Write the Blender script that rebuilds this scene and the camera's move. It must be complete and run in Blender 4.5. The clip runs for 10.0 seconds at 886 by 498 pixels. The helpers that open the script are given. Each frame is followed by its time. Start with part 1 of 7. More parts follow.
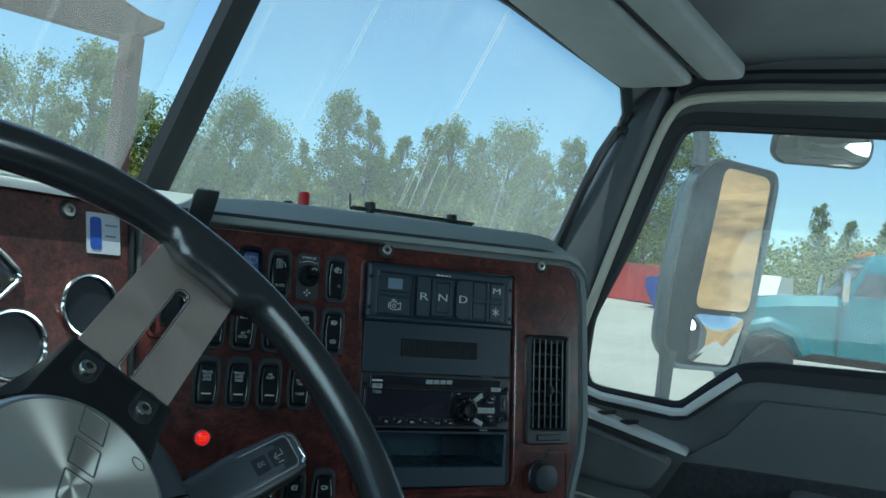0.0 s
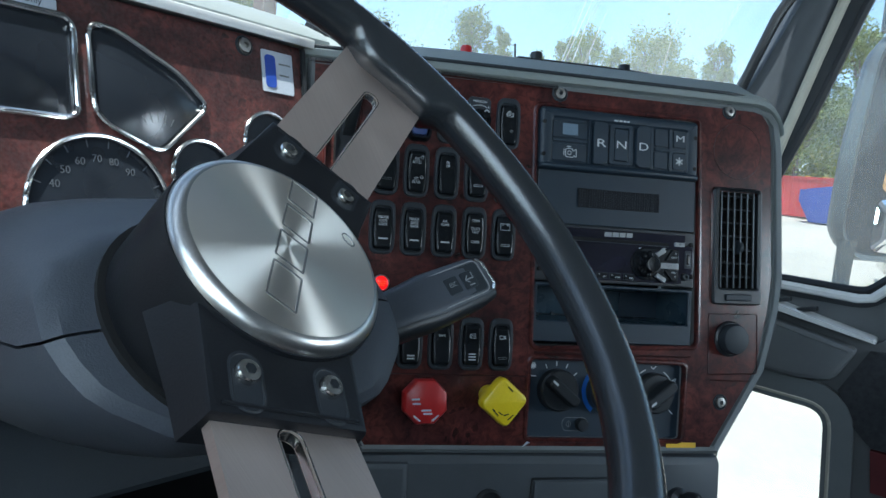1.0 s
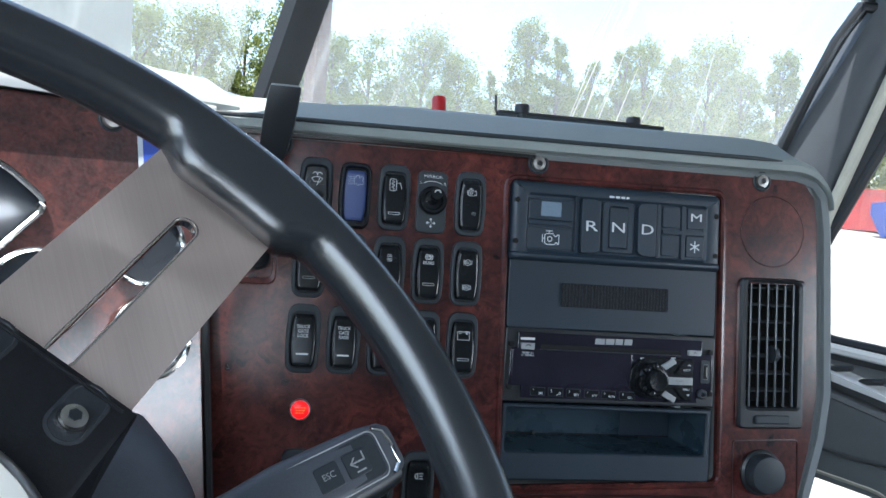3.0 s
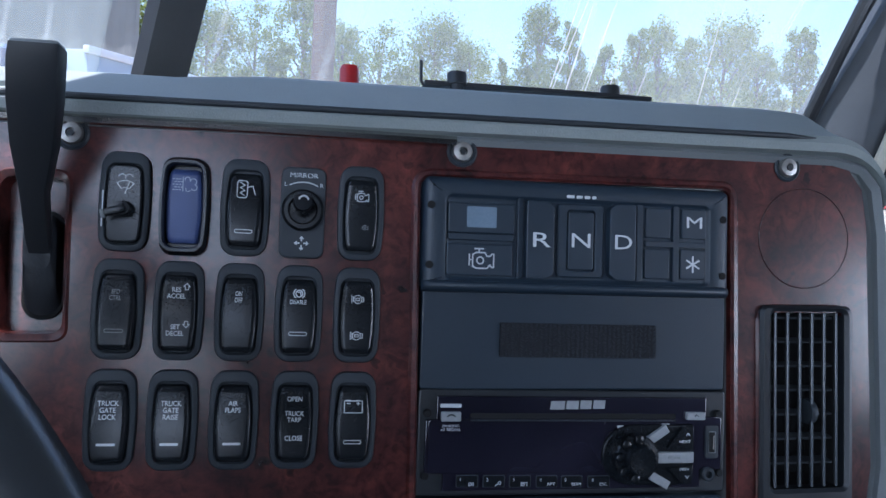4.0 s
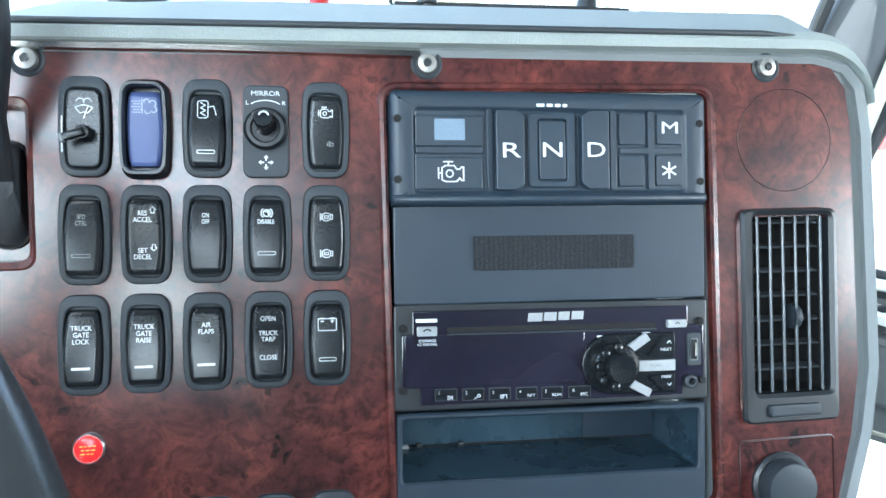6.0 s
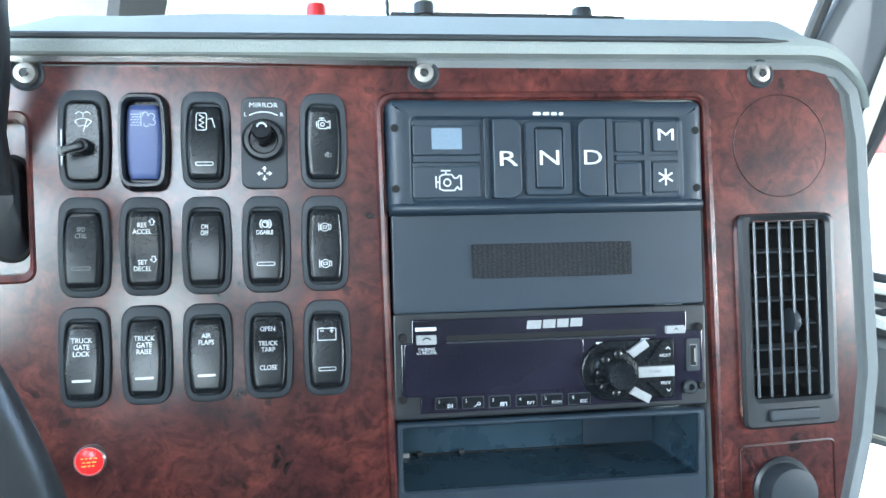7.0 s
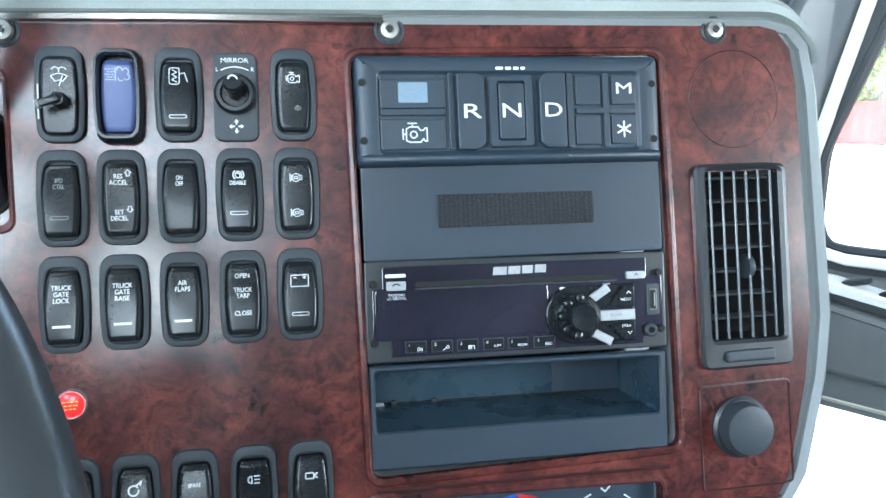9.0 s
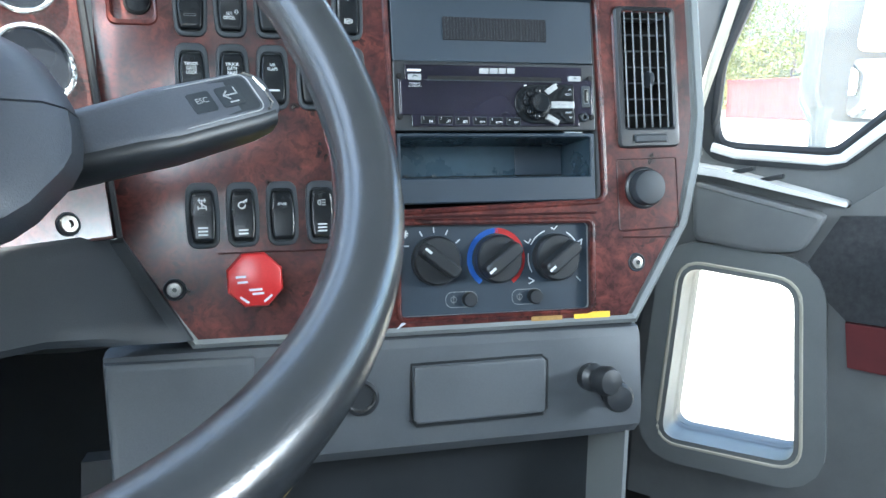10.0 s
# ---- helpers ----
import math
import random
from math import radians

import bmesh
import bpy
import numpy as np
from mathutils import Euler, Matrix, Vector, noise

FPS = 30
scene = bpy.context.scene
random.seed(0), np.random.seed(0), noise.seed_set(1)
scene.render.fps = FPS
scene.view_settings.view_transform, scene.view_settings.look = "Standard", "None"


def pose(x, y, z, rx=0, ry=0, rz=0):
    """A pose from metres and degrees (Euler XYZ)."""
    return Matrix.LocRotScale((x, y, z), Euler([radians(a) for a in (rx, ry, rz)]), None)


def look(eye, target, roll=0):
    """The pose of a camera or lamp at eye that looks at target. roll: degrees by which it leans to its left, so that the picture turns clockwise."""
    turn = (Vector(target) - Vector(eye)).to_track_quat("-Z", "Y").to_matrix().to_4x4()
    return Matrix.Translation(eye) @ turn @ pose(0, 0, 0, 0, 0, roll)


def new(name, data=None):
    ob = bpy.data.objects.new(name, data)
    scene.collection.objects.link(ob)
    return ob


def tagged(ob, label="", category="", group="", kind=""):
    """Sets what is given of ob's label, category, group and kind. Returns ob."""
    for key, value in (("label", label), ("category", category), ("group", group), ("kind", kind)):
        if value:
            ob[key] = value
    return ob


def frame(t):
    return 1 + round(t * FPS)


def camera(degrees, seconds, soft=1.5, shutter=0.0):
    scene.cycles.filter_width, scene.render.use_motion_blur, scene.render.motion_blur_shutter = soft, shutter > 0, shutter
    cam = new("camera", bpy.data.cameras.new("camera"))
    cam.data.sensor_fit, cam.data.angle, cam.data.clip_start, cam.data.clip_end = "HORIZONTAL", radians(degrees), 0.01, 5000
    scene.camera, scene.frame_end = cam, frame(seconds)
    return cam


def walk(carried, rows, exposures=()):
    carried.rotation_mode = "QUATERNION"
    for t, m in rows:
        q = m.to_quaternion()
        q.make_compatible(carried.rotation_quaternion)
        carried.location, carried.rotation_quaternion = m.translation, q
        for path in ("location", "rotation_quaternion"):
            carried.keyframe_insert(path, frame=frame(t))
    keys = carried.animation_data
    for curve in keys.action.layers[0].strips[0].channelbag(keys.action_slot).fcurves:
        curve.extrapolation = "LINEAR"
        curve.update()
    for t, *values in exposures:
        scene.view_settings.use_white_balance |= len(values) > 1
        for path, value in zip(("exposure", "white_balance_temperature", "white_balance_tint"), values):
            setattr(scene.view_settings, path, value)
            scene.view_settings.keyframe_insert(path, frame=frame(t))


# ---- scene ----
cam = camera(62.0, 10.0)
PATH = [
    (0, (-0.7036, -0.4201, 2.2808), (1.0852, 0.4722, 2.3456), 6.59),
    (0.5, (-0.6818, -0.3916, 2.2290), (1.0201, 0.6542, 2.1296), 5.91),
    (1, (-0.6859, -0.3698, 2.1992), (0.9219, 0.8053, 2.0151), 5.10),
    (1.5, (-0.6921, -0.3647, 2.2010), (0.8613, 0.8791, 2.0018), 4.76),
    (2, (-0.6737, -0.3651, 2.2068), (0.8685, 0.8956, 2.0265), 5.08),
    (2.5, (-0.6267, -0.3621, 2.2243), (0.9057, 0.9130, 2.0630), 5.52),
    (2.7, (-0.5847, -0.3573, 2.2449), (0.9393, 0.9285, 2.0889), 5.56),
    (3.8, (-0.3328, -0.2795, 2.3096), (1.1519, 1.0431, 2.0941), 4.15),
    (4, (-0.3184, -0.2746, 2.2857), (1.1649, 1.0519, 2.0849), 3.63),
    (4.5, (-0.3056, -0.2833, 2.2637), (1.1562, 1.0558, 1.9991), 2.54),
    (5, (-0.3096, -0.2821, 2.2608), (1.1446, 1.0612, 1.9760), 1.70),
    (5.5, (-0.2996, -0.2888, 2.2589), (1.1512, 1.0544, 1.9572), 1.29),
    (7, (-0.3002, -0.2945, 2.2597), (1.1502, 1.0539, 1.9806), 0.28),
    (7.5, (-0.2987, -0.2959, 2.2587), (1.1531, 1.0528, 1.9876), -0.02),
    (8, (-0.2995, -0.2953, 2.2587), (1.1547, 1.0519, 1.9927), -0.31),
    (8.5, (-0.2982, -0.3003, 2.2572), (1.1647, 1.0350, 1.9800), -0.35),
    (9, (-0.3082, -0.3159, 2.2347), (1.1670, 1.0037, 1.9475), -0.47),
    (9.2, (-0.3358, -0.3362, 2.2063), (1.1734, 0.9473, 1.9326), -0.74),
    (9.5, (-0.4050, -0.3897, 2.1699), (1.1211, 0.8640, 1.8552), -0.29),
    (9.7, (-0.4547, -0.4030, 2.1424), (1.1017, 0.8084, 1.8130), -0.15),
    (10, (-0.5141, -0.4133, 2.1205), (1.0726, 0.7513, 1.7651), 0.04),
]
walk(cam, [(t, look(eye, target, roll)) for t, eye, target, roll in PATH],
     [(0.0, 0.76, 5500, -13), (0.5, 0.88, 5500, -10), (1.0, 1.38, 5750, 3), (1.5, 2.1, 5900, 8), (2.0, 2.3, 6000, 9), (2.5, 2.35, 6100, 10), (3.8, 1.25, 5650, 9), (4.0, 1.52, 5500, 17), (4.5, 3.05, 5850, 21),
      (5.0, 3.55, 6050, 16), (5.5, 3.6, 6100, 6), (7.0, 3.6, 6100, 4), (8.5, 3.5, 6150, 4), (9.0, 3.6, 6100, 4), (9.5, 3.45, 6100, 5), (10.0, 3.6, 6250, 6)])

# ---- world, sun, sky ----
SUN_AZ, SUN_EL = -96.0, 71.0      # degrees right of the truck's nose, and above the horizon
world = bpy.data.worlds.new("world")
scene.world = world
world.use_nodes = True
wn = world.node_tree.nodes
sky = wn.new("ShaderNodeTexSky")
sky.sky_type, sky.sun_disc = "NISHITA", False
sky.sun_elevation, sky.sun_rotation = radians(SUN_EL), radians(SUN_AZ)
sky.air_density, sky.dust_density, sky.ozone_density = 1.0, 1.2, 0.5
world.node_tree.links.new(sky.outputs[0], wn["Background"].inputs[0])
wn["Background"].inputs[1].default_value = 0.12
sun = new("sun", bpy.data.lights.new("sun", "SUN"))
sun.data.energy, sun.data.angle, sun.data.color = 4.0, radians(0.5), (1.0, 0.95, 0.87)
sun_dir = Vector((math.sin(radians(SUN_AZ)) * math.cos(radians(SUN_EL)),
                  math.cos(radians(SUN_AZ)) * math.cos(radians(SUN_EL)), math.sin(radians(SUN_EL))))
sun.matrix_world = look(sun_dir * 60, (0, 0, 0))


def sky_lamp(name, m, w, h, watts):
    """A fill lamp added in a window opening, tinted like the open sky."""
    la = new(name, bpy.data.lights.new(name, "AREA"))
    la.data.shape, la.data.size, la.data.size_y, la.data.energy, la.data.color = "RECTANGLE", w, h, watts, (0.82, 0.91, 1.0)
    la.matrix_world = m


# added lamps that brighten the cab beyond what the sky itself gives
sky_lamp("rear_fill", look((0.56, -1.46, 2.27), (0.40, 0.0, 2.25)), 0.56, 0.34, 3.5)
sky_lamp("driver_window_fill", look((-0.96, -0.47, 2.40), (0.3, -0.25, 2.2)), 0.76, 0.48, 1.9)

# ---- materials ----


def shader(name):
    m = bpy.data.materials.new(name)
    m.use_nodes = True
    t = m.node_tree
    return m, t, t.nodes["Principled BSDF"]


def node(t, kind, **values):
    n = t.nodes.new(kind)
    for k, v in values.items():
        n.inputs[k.replace("_", " ")].default_value = v
    return n


def ramp(t, stops):
    r = t.nodes.new("ShaderNodeValToRGB")
    while len(r.color_ramp.elements) < len(stops):
        r.color_ramp.elements.new(0.5)
    for e, (p, c) in zip(r.color_ramp.elements, stops):
        e.position, e.color = p, (*c, 1)
    return r


def mat(name, dark, light, rough=0.5, metal=0.0, scale=12.0, grain=600.0, bump=0.0, coat=0.0, spread=0.08, emit=None):
    """A surface with slow stains, a fine grain and a little uneven gloss."""
    m, t, b = shader(name)
    co = t.nodes.new("ShaderNodeTexCoord")
    big = node(t, "ShaderNodeTexNoise", Scale=scale, Detail=6.0, Roughness=0.6)
    fine = node(t, "ShaderNodeTexNoise", Scale=grain, Detail=3.0)
    t.links.new(co.outputs["Object"], big.inputs["Vector"])
    t.links.new(co.outputs["Object"], fine.inputs["Vector"])
    mixed = t.nodes.new("ShaderNodeMath")
    mixed.operation = "MULTIPLY_ADD"
    mixed.inputs[1].default_value = 0.35
    t.links.new(fine.outputs["Fac"], mixed.inputs[0])
    half = t.nodes.new("ShaderNodeMath")
    half.operation = "MULTIPLY"
    half.inputs[1].default_value = 0.65
    t.links.new(big.outputs["Fac"], half.inputs[0])
    t.links.new(half.outputs[0], mixed.inputs[2])
    r = ramp(t, [(0.34, dark), (0.66, light)])
    t.links.new(mixed.outputs[0], r.inputs[0])
    t.links.new(r.outputs[0], b.inputs["Base Color"])
    mr = t.nodes.new("ShaderNodeMapRange")
    mr.inputs["To Min"].default_value, mr.inputs["To Max"].default_value = max(rough - spread, 0.02), min(rough + spread, 1)
    t.links.new(big.outputs["Fac"], mr.inputs["Value"])
    t.links.new(mr.outputs[0], b.inputs["Roughness"])
    b.inputs["Metallic"].default_value = metal
    b.inputs["Coat Weight"].default_value = coat
    b.inputs["Coat Roughness"].default_value = 0.12
    if bump:
        bp = node(t, "ShaderNodeBump", Strength=bump, Distance=0.0006)
        t.links.new(fine.outputs["Fac"], bp.inputs["Height"])
        t.links.new(bp.outputs[0], b.inputs["Normal"])
    if emit:
        b.inputs["Emission Color"].default_value = (*emit[0], 1)
        b.inputs["Emission Strength"].default_value = emit[1]
    return m


def burl(name, dusty=0.0):
    """Lacquered dark red burl veneer: soft figure, curly grain and scattered dark knots."""
    m, t, b = shader(name)
    co = t.nodes.new("ShaderNodeTexCoord")

    def warped(amount, scale):
        w = node(t, "ShaderNodeTexNoise", Scale=scale, Detail=3.0)
        t.links.new(co.outputs["Object"], w.inputs["Vector"])
        add = t.nodes.new("ShaderNodeVectorMath")
        add.operation = "MULTIPLY_ADD"
        add.inputs[1].default_value = (amount,) * 3
        t.links.new(w.outputs["Color"], add.inputs[0])
        t.links.new(co.outputs["Object"], add.inputs[2])
        return add

    def blend(kind, a_, b_, factor=None, amount=1.0):
        mx = t.nodes.new("ShaderNodeMix")
        mx.data_type, mx.blend_type = "RGBA", kind
        mx.inputs[0].default_value = amount
        if factor:
            t.links.new(factor, mx.inputs[0])
        t.links.new(a_, mx.inputs[6])
        t.links.new(b_, mx.inputs[7])
        return mx.outputs[2]

    soft, curl = warped(0.10, 11.0), warped(0.045, 38.0)
    n1 = node(t, "ShaderNodeTexNoise", Scale=30.0, Detail=8.0, Roughness=0.62)
    t.links.new(soft.outputs[0], n1.inputs["Vector"])
    r1 = ramp(t, [(0.30, (0.020, 0.0042, 0.0044)), (0.46, (0.048, 0.0103, 0.0092)), (0.58, (0.084, 0.0188, 0.0148)), (0.74, (0.116, 0.031, 0.0240))])
    t.links.new(n1.outputs["Fac"], r1.inputs[0])
    # curly grain lines
    n2 = node(t, "ShaderNodeTexNoise", Scale=150.0, Detail=5.0, Roughness=0.6)
    t.links.new(curl.outputs[0], n2.inputs["Vector"])
    r2 = ramp(t, [(0.36, (0.50, 0.46, 0.46)), (0.50, (0.95, 0.95, 0.95)), (0.64, (1.25, 1.22, 1.2))])
    t.links.new(n2.outputs["Fac"], r2.inputs[0])
    figure = blend("MULTIPLY", r1.outputs[0], r2.outputs[0])
    # knots: small dark eyes in patches
    eyes = node(t, "ShaderNodeTexVoronoi", Scale=66.0)
    t.links.new(curl.outputs[0], eyes.inputs["Vector"])
    r3 = ramp(t, [(0.12, (0.10, 0.10, 0.11)), (0.22, (0.40, 0.38, 0.38)), (0.25, (1.25, 1.2, 1.1)), (0.36, (1, 1, 1))])
    t.links.new(eyes.outputs["Distance"], r3.inputs[0])
    where = node(t, "ShaderNodeTexNoise", Scale=16.0, Detail=2.0)
    t.links.new(co.outputs["Object"], where.inputs["Vector"])
    r4 = ramp(t, [(0.49, (0, 0, 0)), (0.60, (0.85, 0.85, 0.85))])
    t.links.new(where.outputs["Fac"], r4.inputs[0])
    veneer = blend("MULTIPLY", figure, r3.outputs[0], r4.outputs[0])
    if dusty:
        # settled dust in soft clouds of fine specks, thickened to paint a grey sheen
        speck = node(t, "ShaderNodeTexNoise", Scale=420.0, Detail=4.0)
        t.links.new(co.outputs["Object"], speck.inputs["Vector"])
        cloud = node(t, "ShaderNodeTexNoise", Scale=9.0, Detail=3.0)
        t.links.new(co.outputs["Object"], cloud.inputs["Vector"])
        much = t.nodes.new("ShaderNodeMath")
        much.operation = "MULTIPLY"
        t.links.new(speck.outputs["Fac"], much.inputs[0])
        t.links.new(cloud.outputs["Fac"], much.inputs[1])
        gain = t.nodes.new("ShaderNodeMath")
        gain.operation = "MULTIPLY"
        gain.inputs[1].default_value = dusty * 4
        t.links.new(much.outputs[0], gain.inputs[0])
        grey = t.nodes.new("ShaderNodeRGB")
        grey.outputs[0].default_value = (0.125, 0.110, 0.110, 1)
        veneer = blend("MIX", veneer, grey.outputs[0], gain.outputs[0])
    t.links.new(veneer, b.inputs["Base Color"])
    b.inputs["Roughness"].default_value = 0.5
    b.inputs["Specular IOR Level"].default_value = 0.12
    b.inputs["Coat Weight"].default_value = 0.95
    dust = node(t, "ShaderNodeTexNoise", Scale=5.0, Detail=4.0)
    t.links.new(co.outputs["Object"], dust.inputs["Vector"])
    mr = t.nodes.new("ShaderNodeMapRange")
    mr.inputs["To Min"].default_value, mr.inputs["To Max"].default_value = 0.12, 0.30
    t.links.new(dust.outputs["Fac"], mr.inputs["Value"])
    t.links.new(mr.outputs[0], b.inputs["Coat Roughness"])
    return m


def glass(name, tint=(1, 1, 1), dirt_haze=0.0):
    """Thin clear sheet: mostly see-through, with a faint gloss, some dust and a pale haze."""
    m, t, b = shader(name)
    out = t.nodes["Material Output"]
    clear = t.nodes.new("ShaderNodeBsdfTransparent")
    clear.inputs[0].default_value = (*tint, 1)
    gloss = node(t, "ShaderNodeBsdfGlossy", Roughness=0.02)
    lw = node(t, "ShaderNodeLayerWeight", Blend=0.5)
    pw = t.nodes.new("ShaderNodeMath")
    pw.operation = "POWER"
    pw.inputs[1].default_value = 5.0
    t.links.new(lw.outputs["Facing"], pw.inputs[0])
    fres = t.nodes.new("ShaderNodeMath")
    fres.operation = "MULTIPLY_ADD"
    fres.inputs[1].default_value, fres.inputs[2].default_value = 0.9, 0.03
    t.links.new(pw.outputs[0], fres.inputs[0])
    mix = t.nodes.new("ShaderNodeMixShader")
    t.links.new(fres.outputs[0], mix.inputs[0])
    t.links.new(clear.outputs[0], mix.inputs[1])
    t.links.new(gloss.outputs[0], mix.inputs[2])
    last = mix
    if dirt_haze:
        co = t.nodes.new("ShaderNodeTexCoord")
        soft = node(t, "ShaderNodeTexNoise", Scale=3.5, Detail=4.0)
        t.links.new(co.outputs["Object"], soft.inputs["Vector"])
        mp = t.nodes.new("ShaderNodeMapping")
        mp.inputs["Scale"].default_value = (85, 1, 1.6)
        mp.inputs["Rotation"].default_value = (0, radians(-17), 0)
        t.links.new(co.outputs["Object"], mp.inputs[0])
        n = node(t, "ShaderNodeTexNoise", Scale=1.0, Detail=2.0)
        t.links.new(mp.outputs[0], n.inputs["Vector"])
        thin = ramp(t, [(0.64, (0, 0, 0)), (0.78, (dirt_haze * 4.2,) * 3)])
        t.links.new(n.outputs["Fac"], thin.inputs[0])
        wide = ramp(t, [(0.35, (dirt_haze * 1.35,) * 3), (0.7, (dirt_haze * 2.1,) * 3)])
        t.links.new(soft.outputs["Fac"], wide.inputs[0])
        r = t.nodes.new("ShaderNodeMix")
        r.data_type, r.blend_type = "RGBA", "ADD"
        r.inputs[0].default_value = 1.0
        t.links.new(wide.outputs[0], r.inputs[6])
        t.links.new(thin.outputs[0], r.inputs[7])
        film_ = t.nodes.new("ShaderNodeBsdfTranslucent")
        film_.inputs[0].default_value = (0.80, 0.80, 0.74, 1)
        mix2 = t.nodes.new("ShaderNodeMixShader")
        t.links.new(r.outputs[2], mix2.inputs[0])
        t.links.new(mix.outputs[0], mix2.inputs[1])
        t.links.new(film_.outputs[0], mix2.inputs[2])
        last = mix2
    t.links.new(last.outputs[0], out.inputs[0])
    return m


def haze_streak(name, cover):
    """A worn streak on glass: lets most of the view through and scatters a little light."""
    m, t, b = shader(name)
    mix = t.nodes.new("ShaderNodeMixShader")
    mix.inputs[0].default_value = cover
    film_ = t.nodes.new("ShaderNodeBsdfTranslucent")
    film_.inputs[0].default_value = (0.85, 0.84, 0.78, 1)
    t.links.new(t.nodes.new("ShaderNodeBsdfTransparent").outputs[0], mix.inputs[1])
    t.links.new(film_.outputs[0], mix.inputs[2])
    t.links.new(mix.outputs[0], t.nodes["Material Output"].inputs[0])
    return m


def lens(name, c1, c2, rough, coat=0.0, spec=0.5):
    """A smooth glossy sheet with slow smears in its colour and gloss."""
    m, t, b = shader(name)
    co = t.nodes.new("ShaderNodeTexCoord")
    n = node(t, "ShaderNodeTexNoise", Scale=14.0, Detail=2.0)
    t.links.new(co.outputs["Object"], n.inputs["Vector"])
    r = ramp(t, [(0.3, c1), (0.7, c2)])
    t.links.new(n.outputs["Fac"], r.inputs[0])
    t.links.new(r.outputs[0], b.inputs["Base Color"])
    mr = t.nodes.new("ShaderNodeMapRange")
    mr.inputs["To Min"].default_value, mr.inputs["To Max"].default_value = rough * 0.7, rough * 1.4
    t.links.new(n.outputs["Fac"], mr.inputs["Value"])
    t.links.new(mr.outputs[0], b.inputs["Roughness"])
    b.inputs["Coat Weight"].default_value, b.inputs["Coat Roughness"].default_value = coat, rough * 0.7
    b.inputs["Specular IOR Level"].default_value = spec
    return m


def brushed_disc(name):
    """Steel turned on a lathe: the gloss runs across fine rings."""
    m, t, b = shader(name)
    b.inputs["Metallic"].default_value = 1.0
    b.inputs["Base Color"].default_value = (0.95, 0.90, 0.82, 1)
    b.inputs["Roughness"].default_value = 0.44
    b.inputs["Anisotropic"].default_value = 0.95
    b.inputs["Anisotropic Rotation"].default_value = 0.25
    tan = t.nodes.new("ShaderNodeTangent")
    tan.direction_type, tan.axis = "RADIAL", "Z"
    t.links.new(tan.outputs[0], b.inputs["Tangent"])
    co = t.nodes.new("ShaderNodeTexCoord")
    sep = t.nodes.new("ShaderNodeSeparateXYZ")
    t.links.new(co.outputs["Object"], sep.inputs[0])
    xx = t.nodes.new("ShaderNodeVectorMath")
    xx.operation = "LENGTH"
    cm = t.nodes.new("ShaderNodeCombineXYZ")
    t.links.new(sep.outputs[0], cm.inputs[0])
    t.links.new(sep.outputs[1], cm.inputs[1])
    t.links.new(cm.outputs[0], xx.inputs[0])
    n = t.nodes.new("ShaderNodeTexNoise")
    n.noise_dimensions = "1D"
    n.inputs["Scale"].default_value, n.inputs["Detail"].default_value = 1800, 3
    t.links.new(xx.outputs["Value"], n.inputs["W"])
    bp = node(t, "ShaderNodeBump", Strength=0.12, Distance=0.0003)
    t.links.new(n.outputs["Fac"], bp.inputs["Height"])
    t.links.new(bp.outputs[0], b.inputs["Normal"])
    return m


def brushed_plate(name):
    m, t, b = shader(name)
    b.inputs["Metallic"].default_value = 0.85
    b.inputs["Anisotropic"].default_value = 0.5
    co = t.nodes.new("ShaderNodeTexCoord")
    mp = t.nodes.new("ShaderNodeMapping")
    mp.inputs["Scale"].default_value = (2600, 12, 12)
    n = node(t, "ShaderNodeTexNoise", Scale=1.0, Detail=4.0)
    t.links.new(co.outputs["Object"], mp.inputs[0])
    t.links.new(mp.outputs[0], n.inputs["Vector"])
    r = ramp(t, [(0.3, (0.55, 0.455, 0.405)), (0.7, (0.61, 0.515, 0.46))])
    t.links.new(n.outputs["Fac"], r.inputs[0])
    t.links.new(r.outputs[0], b.inputs["Base Color"])
    mr = t.nodes.new("ShaderNodeMapRange")
    mr.inputs["To Min"].default_value, mr.inputs["To Max"].default_value = 0.36, 0.52
    t.links.new(n.outputs["Fac"], mr.inputs["Value"])
    t.links.new(mr.outputs[0], b.inputs["Roughness"])
    return m


def leafy(name, c1, c2, c3):
    m, t, b = shader(name)
    g = t.nodes.new("ShaderNodeNewGeometry")
    oi = t.nodes.new("ShaderNodeObjectInfo")
    r = ramp(t, [(0.0, c1), (0.5, c2), (1.0, c3)])
    ad = t.nodes.new("ShaderNodeMath")
    ad.operation = "MULTIPLY_ADD"
    ad.inputs[1].default_value, ad.inputs[2].default_value = 0.75, 0.0
    t.links.new(g.outputs["Random Per Island"], ad.inputs[0])
    a2 = t.nodes.new("ShaderNodeMath")
    a2.operation = "MULTIPLY_ADD"
    a2.inputs[1].default_value = 0.25
    t.links.new(oi.outputs["Random"], a2.inputs[0])
    t.links.new(ad.outputs[0], a2.inputs[2])
    t.links.new(a2.outputs[0], r.inputs[0])
    t.links.new(r.outputs[0], b.inputs["Base Color"])
    b.inputs["Roughness"].default_value = 0.6
    tr = t.nodes.new("ShaderNodeBsdfTranslucent")
    t.links.new(r.outputs[0], tr.inputs[0])
    mix = t.nodes.new("ShaderNodeMixShader")
    mix.inputs[0].default_value = 0.4
    t.links.new(b.outputs[0], mix.inputs[1])
    t.links.new(tr.outputs[0], mix.inputs[2])
    t.links.new(mix.outputs[0], t.nodes["Material Output"].inputs[0])
    return m


